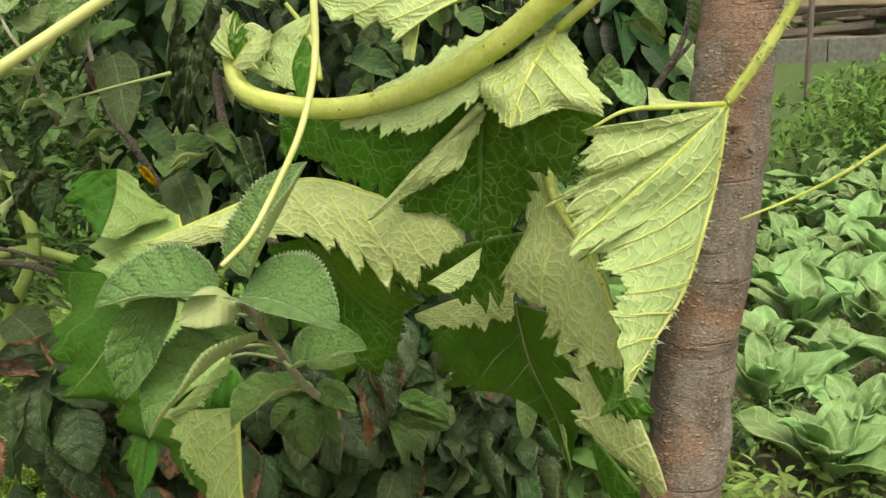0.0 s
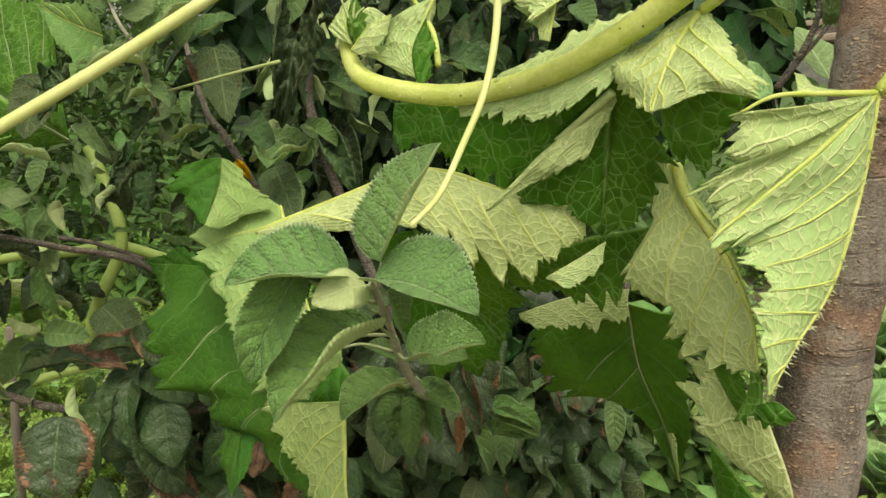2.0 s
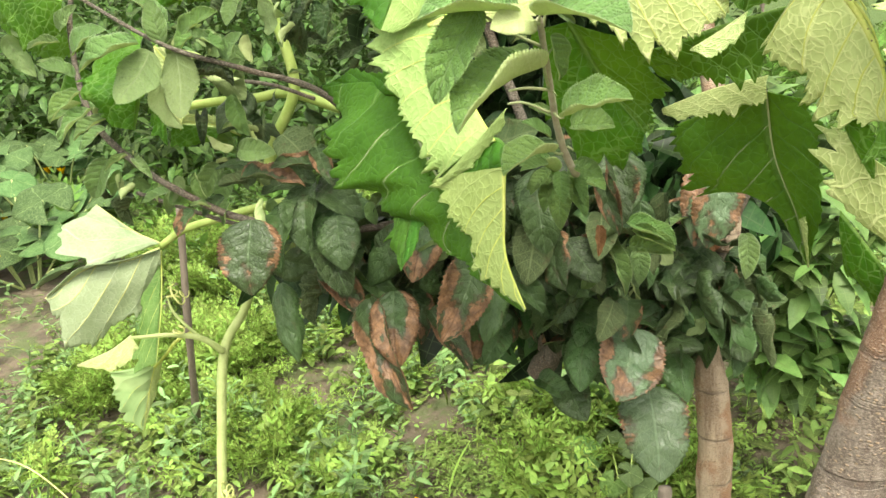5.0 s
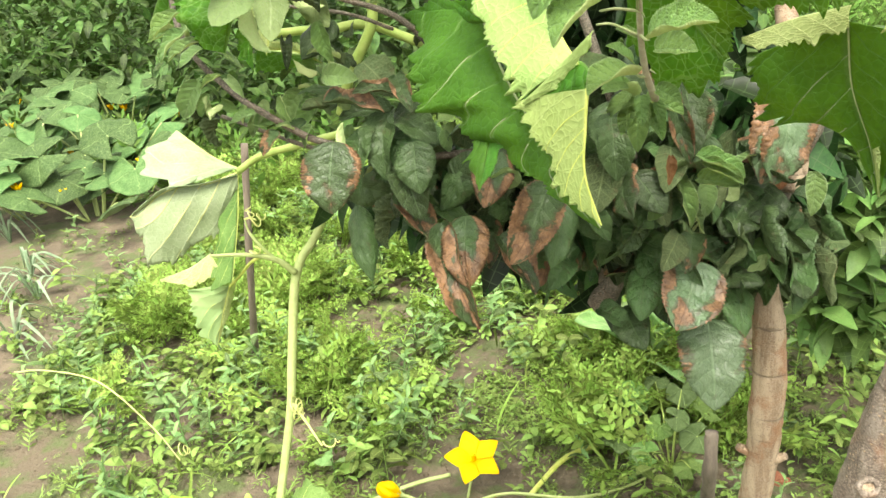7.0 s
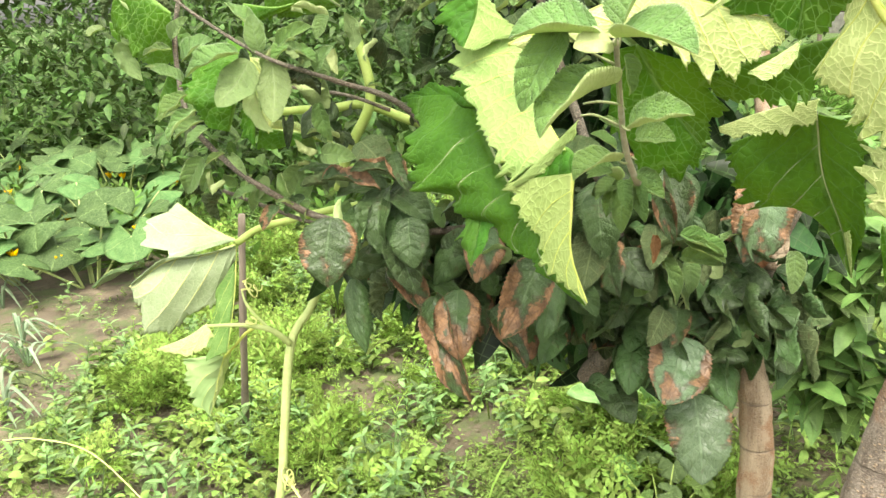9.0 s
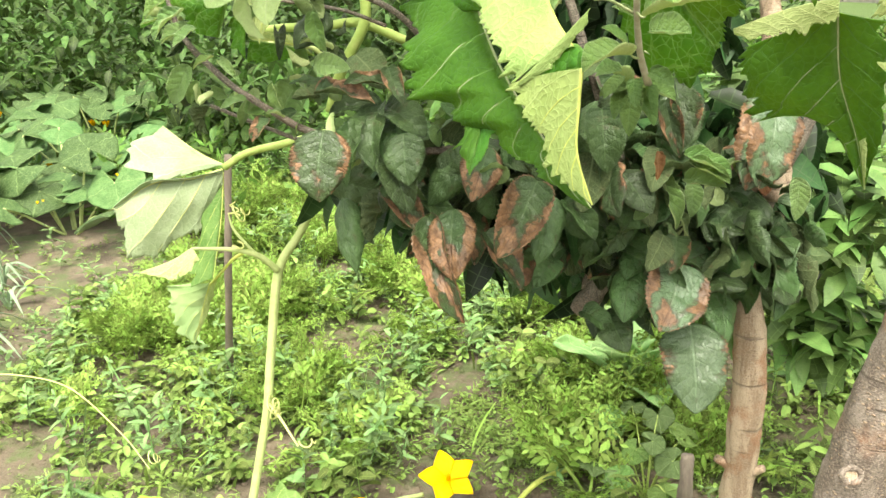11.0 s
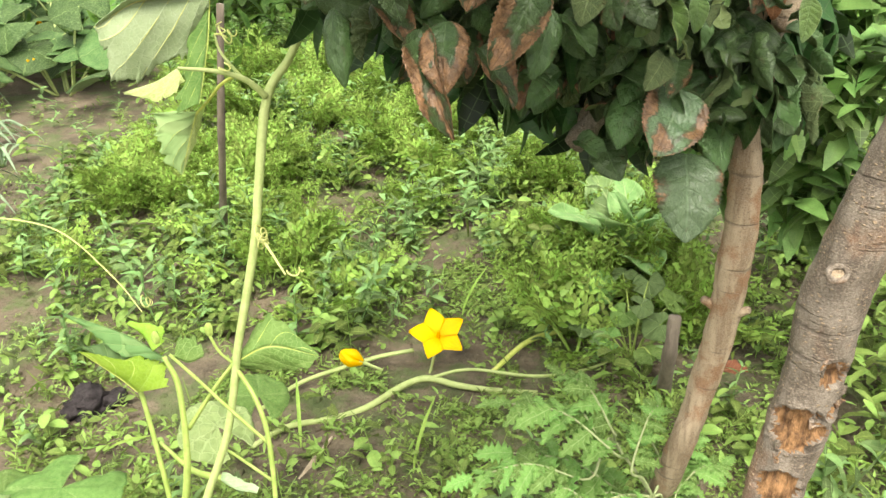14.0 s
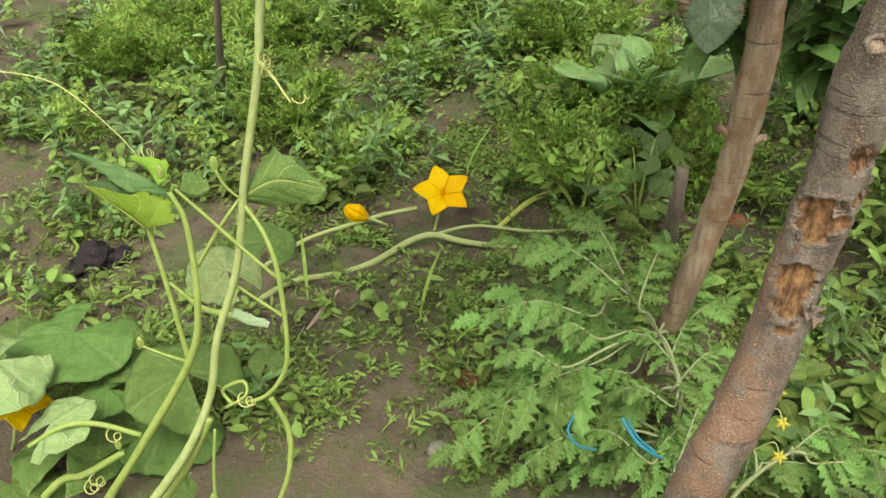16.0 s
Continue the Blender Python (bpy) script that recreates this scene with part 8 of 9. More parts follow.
blade(hanging, [(-0.489, 0.774, 1.366), (-0.522, 0.769, 1.361), (-0.572, 0.786, 1.368)], [(-0.523, 0.789, 1.359), (-0.546, 0.782, 1.345), (-0.573, 0.778, 1.342)], SQUASH_TOP, SQUASH_UNDER, True, teeth=6, veins=4, seed=90)
blade(hanging, [(-0.572, 0.634, 1.364), (-0.597, 0.634, 1.382), (-0.643, 0.647, 1.391)], [(-0.581, 0.643, 1.333), (-0.613, 0.632, 1.326), (-0.659, 0.651, 1.350)], SQUASH_TOP, SQUASH_UNDER, True, teeth=8, veins=4, seed=91)
blade(hanging, [(-0.507, 0.633, 1.312), (-0.503, 0.622, 1.277), (-0.515, 0.617, 1.241)], [(-0.544, 0.632, 1.305), (-0.560, 0.618, 1.276), (-0.535, 0.614, 1.246)], SQUASH_TOP, SQUASH_UNDER, False, teeth=6, veins=4, seed=92)
blade(hanging, [(-0.575, 0.657, 1.282), (-0.545, 0.672, 1.297), (-0.521, 0.697, 1.313)], [(-0.571, 0.654, 1.270), (-0.542, 0.661, 1.263), (-0.519, 0.674, 1.280), (-0.521, 0.694, 1.305)], SQUASH_TOP, SQUASH_UNDER, False, teeth=7, veins=4, rib=0.001, rib_material=STALK, seed=93)
blade(hanging, [(-0.575, 0.657, 1.282), (-0.545, 0.672, 1.297), (-0.521, 0.697, 1.313)], [(-0.583, 0.674, 1.305), (-0.571, 0.695, 1.323), (-0.541, 0.706, 1.326)], SQUASH_TOP, SQUASH_UNDER, True, teeth=6, veins=4, seed=94)
blade(hanging, [(-0.519, 0.686, 1.311), (-0.495, 0.680, 1.275), (-0.496, 0.664, 1.230)], [(-0.481, 0.695, 1.302), (-0.480, 0.685, 1.273), (-0.496, 0.664, 1.230)], SQUASH_UNDER, SQUASH_TOP, True, teeth=7, veins=4, rib=0.001, seed=95)
blade(hanging, [(-0.519, 0.686, 1.311), (-0.495, 0.680, 1.275), (-0.496, 0.664, 1.230)], [(-0.529, 0.687, 1.294), (-0.518, 0.680, 1.264), (-0.496, 0.664, 1.230)], SQUASH_UNDER, SQUASH_TOP, False, teeth=7, veins=4, seed=96)
blade(hanging, [(-0.513, 0.694, 1.267), (-0.520, 0.683, 1.242), (-0.519, 0.672, 1.213)], [(-0.538, 0.680, 1.253), (-0.534, 0.674, 1.232), (-0.519, 0.672, 1.213)], SQUASH_TOP, SQUASH_UNDER, False, teeth=5, veins=3, seed=97)
blade(hanging, [(-0.463, 0.723, 1.210), (-0.489, 0.719, 1.224), (-0.530, 0.709, 1.231)], [(-0.470, 0.723, 1.217), (-0.501, 0.721, 1.238), (-0.533, 0.709, 1.234)], SQUASH_UNDER, SQUASH_TOP, False, teeth=6, veins=3, rib=0.001, seed=98)
blade(hanging, [(-0.463, 0.723, 1.210), (-0.489, 0.719, 1.221), (-0.530, 0.708, 1.230)], [(-0.482, 0.716, 1.209), (-0.513, 0.705, 1.206), (-0.533, 0.699, 1.206)], SQUASH_TOP, SQUASH_UNDER, True, teeth=6, veins=3, seed=99)
blade(hanging, [(-0.598, 0.691, 1.334), (-0.631, 0.683, 1.343), (-0.685, 0.683, 1.359)], [(-0.601, 0.681, 1.311), (-0.633, 0.669, 1.307), (-0.682, 0.678, 1.344)], SQUASH_TOP, SQUASH_UNDER, True, teeth=9, veins=4, rib=0.0012, rib_material=STALK, seed=100)
blade(hanging, [(-0.625, 0.693, 1.302), (-0.633, 0.680, 1.276), (-0.639, 0.669, 1.249)], [(-0.603, 0.696, 1.291), (-0.606, 0.686, 1.267), (-0.636, 0.670, 1.249)], SQUASH_TOP, SQUASH_UNDER, True, teeth=6, veins=3, seed=101)


blade(hanging, [(-0.353, 0.683, 1.444), (-0.373, 0.674, 1.456), (-0.395, 0.666, 1.472)], [(-0.356, 0.687, 1.463), (-0.371, 0.678, 1.471), (-0.394, 0.666, 1.472)], SQUASH_MID, SQUASH_UNDER, False, teeth=7, depth=0.009, veins=4, rib=0.0010, seed=142)
blade(hanging, [(-0.353, 0.683, 1.444), (-0.373, 0.674, 1.456), (-0.395, 0.666, 1.472)], [(-0.351, 0.664, 1.412), (-0.368, 0.656, 1.425), (-0.394, 0.666, 1.470)], SQUASH_MID, SQUASH_UNDER, True, teeth=7, depth=0.009, veins=4, seed=143)
# ---- the squash plant on the ground, its runners and flowers ----
low = thing("squash_plant", (-0.958, 0.562, 0.000), "low squash plant with pale stalks and broad green leaves", "squash plant")

tube("stalk", [(-0.903, 0.535, 0.006), (-0.820, 0.578, 0.136), (-0.718, 0.620, 0.308), (-0.692, 0.638, 0.409), (-0.697, 0.662, 0.531), (-0.715, 0.667, 0.581)], [0.0077399999999999995, 0.00688, 0.0055899999999999995, 0.0043, 0.00344], VINE_LOW, low, sides=10, count=36, ribs=0.06, rough=0.03)
tube("stalk", [(-0.718, 0.620, 0.308), (-0.734, 0.636, 0.424), (-0.756, 0.654, 0.527), (-0.765, 0.657, 0.552)], [0.0038699999999999997, 0.00344, 0.00301], VINE_LOW, low, sides=10, count=36, ribs=0.06, rough=0.03)
tube("stalk", [(-0.690, 0.656, 0.468), (-0.651, 0.675, 0.530), (-0.621, 0.689, 0.571)], [0.00344, 0.00258], VINE_LOW, low, sides=10, count=36, ribs=0.06, rough=0.03)
tube("stalk", [(-0.621, 0.689, 0.571), (-0.580, 0.669, 0.527), (-0.561, 0.654, 0.463), (-0.556, 0.628, 0.339), (-0.591, 0.611, 0.277), (-0.647, 0.602, 0.254)], [0.00301, 0.0036119999999999998, 0.00344, 0.00258], VINE_LOW, low, sides=10, count=36, ribs=0.06, rough=0.03)
tube("stalk", [(-0.647, 0.602, 0.254), (-0.663, 0.610, 0.272), (-0.631, 0.619, 0.289), (-0.620, 0.603, 0.278), (-0.646, 0.584, 0.264)], [0.00301, 0.00215], VINE_LOW, low, sides=10, count=36, ribs=0.06, rough=0.03)
tube("stalk", [(-0.583, 0.611, 0.274), (-0.563, 0.610, 0.213), (-0.561, 0.589, 0.147), (-0.583, 0.566, 0.073)], [0.0043, 0.004128, 0.0038699999999999997], VINE_LOW, low, sides=10, count=36, ribs=0.06, rough=0.03)
tube("stalk", [(-0.561, 0.662, 0.457), (-0.617, 0.666, 0.503), (-0.675, 0.665, 0.561), (-0.703, 0.664, 0.589)], [0.00258, 0.00258, 0.00215], VINE_LOW, low, sides=10, count=36, ribs=0.06, rough=0.03)
tube("stalk", [(-0.649, 0.686, 0.614), (-0.637, 0.685, 0.590), (-0.621, 0.689, 0.571)], [0.00215, 0.00172], VINE_LOW, low, sides=10, count=36, ribs=0.06, rough=0.03)
tube("stalk", [(-0.662, 0.568, 0.230), (-0.669, 0.551, 0.158), (-0.673, 0.539, 0.091)], [0.00215, 0.00258], VINE_LOW, low, sides=10, count=36, ribs=0.06, rough=0.03)
tube("stalk", [(-0.817, 0.583, 0.159), (-0.878, 0.562, 0.190), (-0.922, 0.539, 0.195), (-0.976, 0.513, 0.163)], [0.0043, 0.00473, 0.00344], VINE_LOW, low, sides=10, count=36, ribs=0.06, rough=0.03)
tube("stalk", [(-0.571, 0.663, 0.393), (-0.619, 0.661, 0.427), (-0.640, 0.656, 0.447)], [0.002408, 0.00172], VINE_LOW, low, sides=10, count=36, ribs=0.06, rough=0.03)
tube("stalk", [(-0.780, 0.699, 0.389), (-0.709, 0.671, 0.374), (-0.648, 0.665, 0.375), (-0.606, 0.669, 0.364)], [0.00258, 0.00516, 0.00344], VINE_LOW, low, sides=10, count=36, ribs=0.06, rough=0.03)
tube("stalk", [(-1.014, 0.503, 0.009), (-0.962, 0.533, 0.063), (-0.927, 0.548, 0.070), (-0.857, 0.577, 0.114)], [0.00688, 0.00602], VINE_LOW, low, sides=10, count=36, ribs=0.06, rough=0.03)
tube("stalk", [(-0.809, 0.632, 0.310), (-0.759, 0.629, 0.302), (-0.718, 0.620, 0.308)], [0.00172, 0.00258], VINE_LOW, low, sides=10, count=36, ribs=0.06, rough=0.03)
tube("stalk", [(-0.780, 0.530, 0.053), (-0.720, 0.550, 0.144), (-0.671, 0.575, 0.244)], [0.00516, 0.00602], VINE_LOW, low, sides=10, count=36, ribs=0.06, rough=0.03)
blade(low, [(-0.619, 0.690, 0.572), (-0.567, 0.701, 0.600), (-0.497, 0.705, 0.594)], [(-0.612, 0.701, 0.585), (-0.595, 0.732, 0.619), (-0.569, 0.733, 0.628), (-0.497, 0.706, 0.595)], SQUASH_MID, SQUASH_DULL, True, teeth=7, veins=4, rib=0.001, seed=102)
blade(low, [(-0.619, 0.690, 0.572), (-0.567, 0.701, 0.600), (-0.497, 0.705, 0.594)], [(-0.613, 0.697, 0.561), (-0.563, 0.699, 0.560), (-0.522, 0.696, 0.575), (-0.496, 0.704, 0.593)], SQUASH_MID, SQUASH_DULL, False, teeth=6, veins=4, seed=103)
blade(low, [(-0.750, 0.641, 0.533), (-0.769, 0.628, 0.567), (-0.797, 0.605, 0.616)], [(-0.702, 0.656, 0.542), (-0.726, 0.671, 0.573), (-0.765, 0.643, 0.586), (-0.796, 0.605, 0.617)], SQUASH_LIME, SQUASH_DULL, False, teeth=9, depth=0.008, veins=4, rib=0.0012, seed=104)
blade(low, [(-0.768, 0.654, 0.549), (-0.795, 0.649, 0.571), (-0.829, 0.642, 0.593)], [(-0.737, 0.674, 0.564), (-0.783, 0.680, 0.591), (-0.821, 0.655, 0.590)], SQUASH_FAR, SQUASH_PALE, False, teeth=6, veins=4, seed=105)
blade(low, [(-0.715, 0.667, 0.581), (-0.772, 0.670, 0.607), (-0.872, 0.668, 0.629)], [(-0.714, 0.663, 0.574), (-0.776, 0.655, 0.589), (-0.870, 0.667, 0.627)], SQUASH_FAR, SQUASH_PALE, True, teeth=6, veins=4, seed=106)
blade(low, [(-0.695, 0.664, 0.585), (-0.675, 0.665, 0.579), (-0.658, 0.675, 0.585)], [(-0.696, 0.677, 0.604), (-0.681, 0.687, 0.610), (-0.657, 0.679, 0.591)], SQUASH_MID, SQUASH_DULL, True, teeth=6, veins=3, seed=107)
blade(low, [(-0.720, 0.653, 0.598), (-0.738, 0.661, 0.617), (-0.762, 0.663, 0.630)], [(-0.707, 0.665, 0.610), (-0.717, 0.674, 0.626), (-0.758, 0.667, 0.633)], SQUASH_LIME, SQUASH_DULL, False, teeth=5, veins=3, seed=108)
blade(low, [(-0.642, 0.642, 0.394), (-0.608, 0.629, 0.397), (-0.580, 0.634, 0.393)], [(-0.642, 0.650, 0.405), (-0.606, 0.639, 0.410), (-0.579, 0.639, 0.398)], SQUASH_PALE, SQUASH_FAR, True, teeth=3, veins=3, seed=109)
flat_leaf(low, LOW_A, (-1.042, 0.736, 0.199), (0.02, 0.03, 1.00), 0.230, 30)
flat_leaf(low, LOW_B, (-1.174, 0.731, 0.161), (0.19, 0.20, 0.96), 0.200, -20)
flat_leaf(low, LOW_B, (-0.856, 0.698, 0.071), (0.11, 0.09, 0.99), 0.200, 60)
flat_leaf(low, LOW_A, (-1.077, 0.581, 0.002), (0.19, 0.20, 0.96), 0.220, 150)
flat_leaf(low, LOW_A, (-0.961, 0.654, 0.088), (0.11, 0.09, 0.99), 0.150, 80)
flat_leaf(low, LOW_B, (-0.797, 0.702, 0.191), (0.15, -0.06, 0.99), 0.210, 0)
flat_leaf(low, LOW_PALE, (-1.061, 0.584, 0.262), (0.34, 0.09, 0.94), 0.190, 60)
flat_leaf(low, LOW_A, (-0.991, 0.588, 0.063), (0.01, 0.06, 1.00), 0.200, 200)
flat_leaf(low, LOW_B, (-0.940, 0.667, 0.150), (0.01, 0.06, 1.00), 0.110, -40)
flat_leaf(low, LOW_PALE, (-0.746, 0.803, 0.343), (0.29, -0.17, 0.94), 0.130, 10)
flat_leaf(low, LOW_B, (-1.042, 0.504, 0.057), (0.19, 0.20, 0.96), 0.200, 100)
flat_leaf(low, LOW_A, (-0.733, 0.920, 0.324), (0.29, -0.17, 0.94), 0.110, -30)
flat_leaf(low, LOW_A, (-0.653, 0.724, 0.231), (0.07, -0.16, 0.98), 0.060, 0)
flat_leaf(low, LOW_PALE, (-0.953, 0.548, 0.185), (-0.25, -0.17, 0.95), 0.130, 20)
flat_leaf(low, LOW_A, (-0.758, 0.587, 0.018), (0.34, 0.00, 0.94), 0.120, 20)
flat_leaf(low, LOW_A, (-0.957, 0.730, 0.156), (0.01, 0.06, 1.00), 0.100, 130)
flower_bud(low, (-0.650, 0.688, 0.618), 0.016)
flower_bud(low, (-0.809, 0.633, 0.311), 0.016)
flower_bud(low, (-0.718, 0.662, 0.610), 0.016)
flower_bud(low, (-0.855, 0.568, 0.137), 0.016)
flower_bud(low, (-0.675, 0.541, 0.094), 0.016)
tube("tendril", [(-1.082, 1.088, 0.349), (-1.184, 1.147, 0.384), (-1.346, 1.205, 0.445), (-1.505, 1.226, 0.451), (-1.618, 1.240, 0.430)], [0.0008, 0.0016, 0.0018], TENDRIL, low, sides=8, count=30)
tube("tendril", coil((-1.086, 1.104, 0.372), (0.6, 0.1, 0.2), 0.012, 0.02, 3), [0.0013, 0.0008], TENDRIL, low, sides=6, count=50)
tube("tendril", coil((-0.896, 0.543, 0.085), (0.5, -0.2, 0.3), 0.010, 0.030, 2.4), [0.0014, 0.0009], TENDRIL, low, sides=6, count=60)
tube("tendril", coil((-0.868, 0.581, 0.160), (0.5, -0.2, 0.3), 0.010, 0.030, 2.4), [0.0014, 0.0009], TENDRIL, low, sides=6, count=60)
tube("tendril", coil((-0.628, 0.608, 0.271), (0.5, -0.2, 0.3), 0.010, 0.030, 2.4), [0.0014, 0.0009], TENDRIL, low, sides=6, count=60)
tube("tendril", coil((-0.916, 0.546, 0.062), (0.5, -0.2, 0.3), 0.010, 0.030, 2.4), [0.0014, 0.0009], TENDRIL, low, sides=6, count=60)

runner = thing("ground_runner", (-0.694, 1.389, 0.000), "thick pale squash runner lying on the soil", "vine")

tube("stem", [(-0.880, 1.097, 0.030), (-0.844, 1.194, 0.015), (-0.757, 1.254, 0.010), (-0.692, 1.307, 0.015), (-0.637, 1.398, 0.020), (-0.583, 1.431, 0.030), (-0.506, 1.435, 0.020), (-0.425, 1.448, 0.012), (-0.318, 1.467, 0.010)], [0.006, 0.008, 0.0085, 0.008, 0.006], VINE_PALE, runner, sides=10, count=50, ribs=0.05)
tube("stem", [(-0.924, 1.216, 0.030), (-0.883, 1.349, 0.020), (-0.800, 1.440, 0.020), (-0.727, 1.490, 0.030), (-0.643, 1.511, 0.050)], [0.005, 0.006, 0.0055], VINE_PALE, runner, sides=10, count=50, ribs=0.05)
tube("stem", [(-0.436, 1.496, 0.030), (-0.380, 1.644, 0.030), (-0.305, 1.721, 0.030), (-0.210, 1.777, 0.040)], [0.006, 0.0075, 0.006], VINE, runner, sides=10, count=50, ribs=0.05)
tube("stem", [(-0.583, 1.431, 0.030), (-0.485, 1.465, 0.050), (-0.320, 1.465, 0.060), (-0.198, 1.564, 0.040), (-0.126, 1.678, 0.030)], [0.004, 0.004, 0.003], VINE_PALE, runner, sides=10, count=50, ribs=0.05)
tube("stem", [(-0.434, 1.162, 0.020), (-0.395, 1.106, 0.012), (-0.345, 1.050, 0.010), (-0.295, 0.980, 0.010)], [0.004, 0.006, 0.005], VINE_PALE, runner, sides=10, count=50, ribs=0.05)

bloom = thing("squash_flower", (-0.596, 1.474, 0.000), "open yellow star-shaped squash flower", "flower")
squash_bloom(bloom, (-0.584, 1.532, 0.087), (0.20, -0.44, 0.88), 0.074)
bud = thing("squash_flower", (-0.712, 1.359, 0.000), "closed orange-yellow squash flower", "flower")
closed_bloom(bud, (-0.703, 1.323, 0.130), (-0.88, -0.21, 0.43), 0.055)
bud = thing("squash_flower", (-1.184, 0.652, 0.000), "yellow squash flower beside the low leaves", "flower")
squash_bloom(bud, (-1.087, 0.610, 0.133), (0.38, -0.14, 0.91), 0.06)

tube("stalk", [(-1.087, 0.610, 0.133), (-1.118, 0.599, 0.044), (-1.145, 0.605, 0.000)], [0.004, 0.003], VINE_PALE, bud, sides=8)
tube("stalk", [(-0.584, 1.532, 0.087), (-0.597, 1.528, 0.018), (-0.596, 1.489, 0.000)], [0.004, 0.0035], VINE_PALE, bloom, sides=8)

seedling = thing("squash_seedling", (-0.114, 1.671, 0.0), "young squash plant with small round leaves on bare soil", "squash plant")
tube("stalk", [(-0.114, 1.671, -0.010), (-0.166, 1.741, 0.090), (-0.219, 1.811, 0.120)], [0.0030, 0.0022, 0.0016], VINE_LOW, seedling, sides=7, count=12)
flat_leaf(seedling, ROUND_A, (-0.219, 1.811, 0.120), (0.61, -1.12, 1.0), 0.097, 312)
tube("stalk", [(-0.114, 1.671, -0.010), (-0.105, 1.748, 0.105), (-0.095, 1.825, 0.150)], [0.0030, 0.0022, 0.0016], VINE_LOW, seedling, sides=7, count=12)
flat_leaf(seedling, ROUND_B, (-0.095, 1.825, 0.150), (-0.14, -0.41, 1.0), 0.084, 209)
tube("stalk", [(-0.114, 1.671, -0.010), (-0.128, 1.677, 0.095), (-0.142, 1.683, 0.130)], [0.0030, 0.0022, 0.0016], VINE_LOW, seedling, sides=7, count=12)
flat_leaf(seedling, ROUND_A, (-0.142, 1.683, 0.130), (-0.07, -0.61, 1.0), 0.070, 162)
tube("stalk", [(-0.114, 1.671, -0.010), (-0.084, 1.669, 0.090), (-0.053, 1.667, 0.120)], [0.0030, 0.0022, 0.0016], VINE_LOW, seedling, sides=7, count=12)
flat_leaf(seedling, ROUND_B, (-0.053, 1.667, 0.120), (-0.11, -0.43, 1.0), 0.088, 140)
tube("stalk", [(-0.114, 1.671, -0.010), (-0.144, 1.638, 0.080), (-0.175, 1.604, 0.100)], [0.0030, 0.0022, 0.0016], VINE_LOW, seedling, sides=7, count=12)
flat_leaf(seedling, ROUND_A, (-0.175, 1.604, 0.100), (-0.32, -0.47, 1.0), 0.076, 115)
tube("stalk", [(-0.114, 1.671, -0.010), (-0.108, 1.669, 0.115), (-0.103, 1.666, 0.170)], [0.0030, 0.0022, 0.0016], VINE_LOW, seedling, sides=7, count=12)
flat_leaf(seedling, ROUND_B, (-0.103, 1.666, 0.170), (0.29, -0.41, 1.0), 0.065, 233)
tube("stalk", [(-0.114, 1.671, -0.010), (-0.068, 1.724, 0.095), (-0.023, 1.776, 0.130)], [0.0030, 0.0022, 0.0016], VINE_LOW, seedling, sides=7, count=12)
flat_leaf(seedling, ROUND_A, (-0.023, 1.776, 0.130), (0.46, -0.19, 1.0), 0.078, 15)
tube("stalk", [(-0.114, 1.671, -0.010), (-0.179, 1.671, 0.075), (-0.243, 1.671, 0.090)], [0.0030, 0.0022, 0.0016], VINE_LOW, seedling, sides=7, count=12)
flat_leaf(seedling, ROUND_B, (-0.243, 1.671, 0.090), (0.16, 0.23, 1.0), 0.096, 321)
tube("stalk", [(-0.114, 1.671, -0.010), (-0.091, 1.632, 0.070), (-0.068, 1.592, 0.080)], [0.0030, 0.0022, 0.0016], VINE_LOW, seedling, sides=7, count=12)
flat_leaf(seedling, ROUND_A, (-0.068, 1.592, 0.080), (-0.07, -0.05, 1.0), 0.080, 91)
tube("stalk", [(-0.114, 1.671, -0.010), (-0.138, 1.772, 0.100), (-0.163, 1.873, 0.140)], [0.0030, 0.0022, 0.0016], VINE_LOW, seedling, sides=7, count=12)
flat_leaf(seedling, ROUND_B, (-0.163, 1.873, 0.140), (-0.09, -0.09, 1.0), 0.073, 32)

# ---- tomato plants with their cord ----

tomato = thing("tomato_plant", (-0.031, 0.702, 0.000), "green tomato plant with feathery toothed leaves", "tomato plant", "tomato plants")
tube("stem", [(-0.106, 0.924, 0.348), (-0.039, 0.863, 0.306), (0.007, 0.824, 0.234), (0.006, 0.783, 0.162), (0.014, 0.742, 0.050), (-0.031, 0.702, -0.020)], [0.002, 0.0035, 0.004, 0.005], STALK, tomato, sides=8, count=40)
tomato_leaf(tomato, (-0.121, 0.804, 0.281), (-0.324, 0.683, 0.164), (-0.039, 0.863, 0.306), 112)
tomato_leaf(tomato, (-0.093, 0.845, 0.388), (-0.261, 0.860, 0.443), (-0.106, 0.924, 0.348), 113)
tomato_leaf(tomato, (-0.113, 0.801, 0.189), (-0.319, 0.768, 0.194), (0.006, 0.783, 0.162), 114)
tomato_leaf(tomato, (-0.006, 0.820, 0.234), (0.072, 0.895, 0.269), (0.007, 0.824, 0.234), 115)
tomato_leaf(tomato, (-0.013, 0.816, 0.295), (-0.101, 0.828, 0.311), (-0.039, 0.863, 0.306), 116)
tomato_leaf(tomato, (-0.067, 0.888, 0.268), (-0.264, 0.891, 0.320), (-0.039, 0.863, 0.306), 117)
tomato_leaf(tomato, (0.013, 0.755, 0.116), (-0.116, 0.738, 0.111), (0.006, 0.783, 0.162), 118)
tomato_leaf(tomato, (0.010, 0.771, 0.202), (-0.035, 0.715, 0.109), (0.006, 0.783, 0.162), 119)
tomato_leaf(tomato, (-0.074, 0.830, 0.381), (-0.046, 0.910, 0.444), (-0.039, 0.863, 0.306), 120)
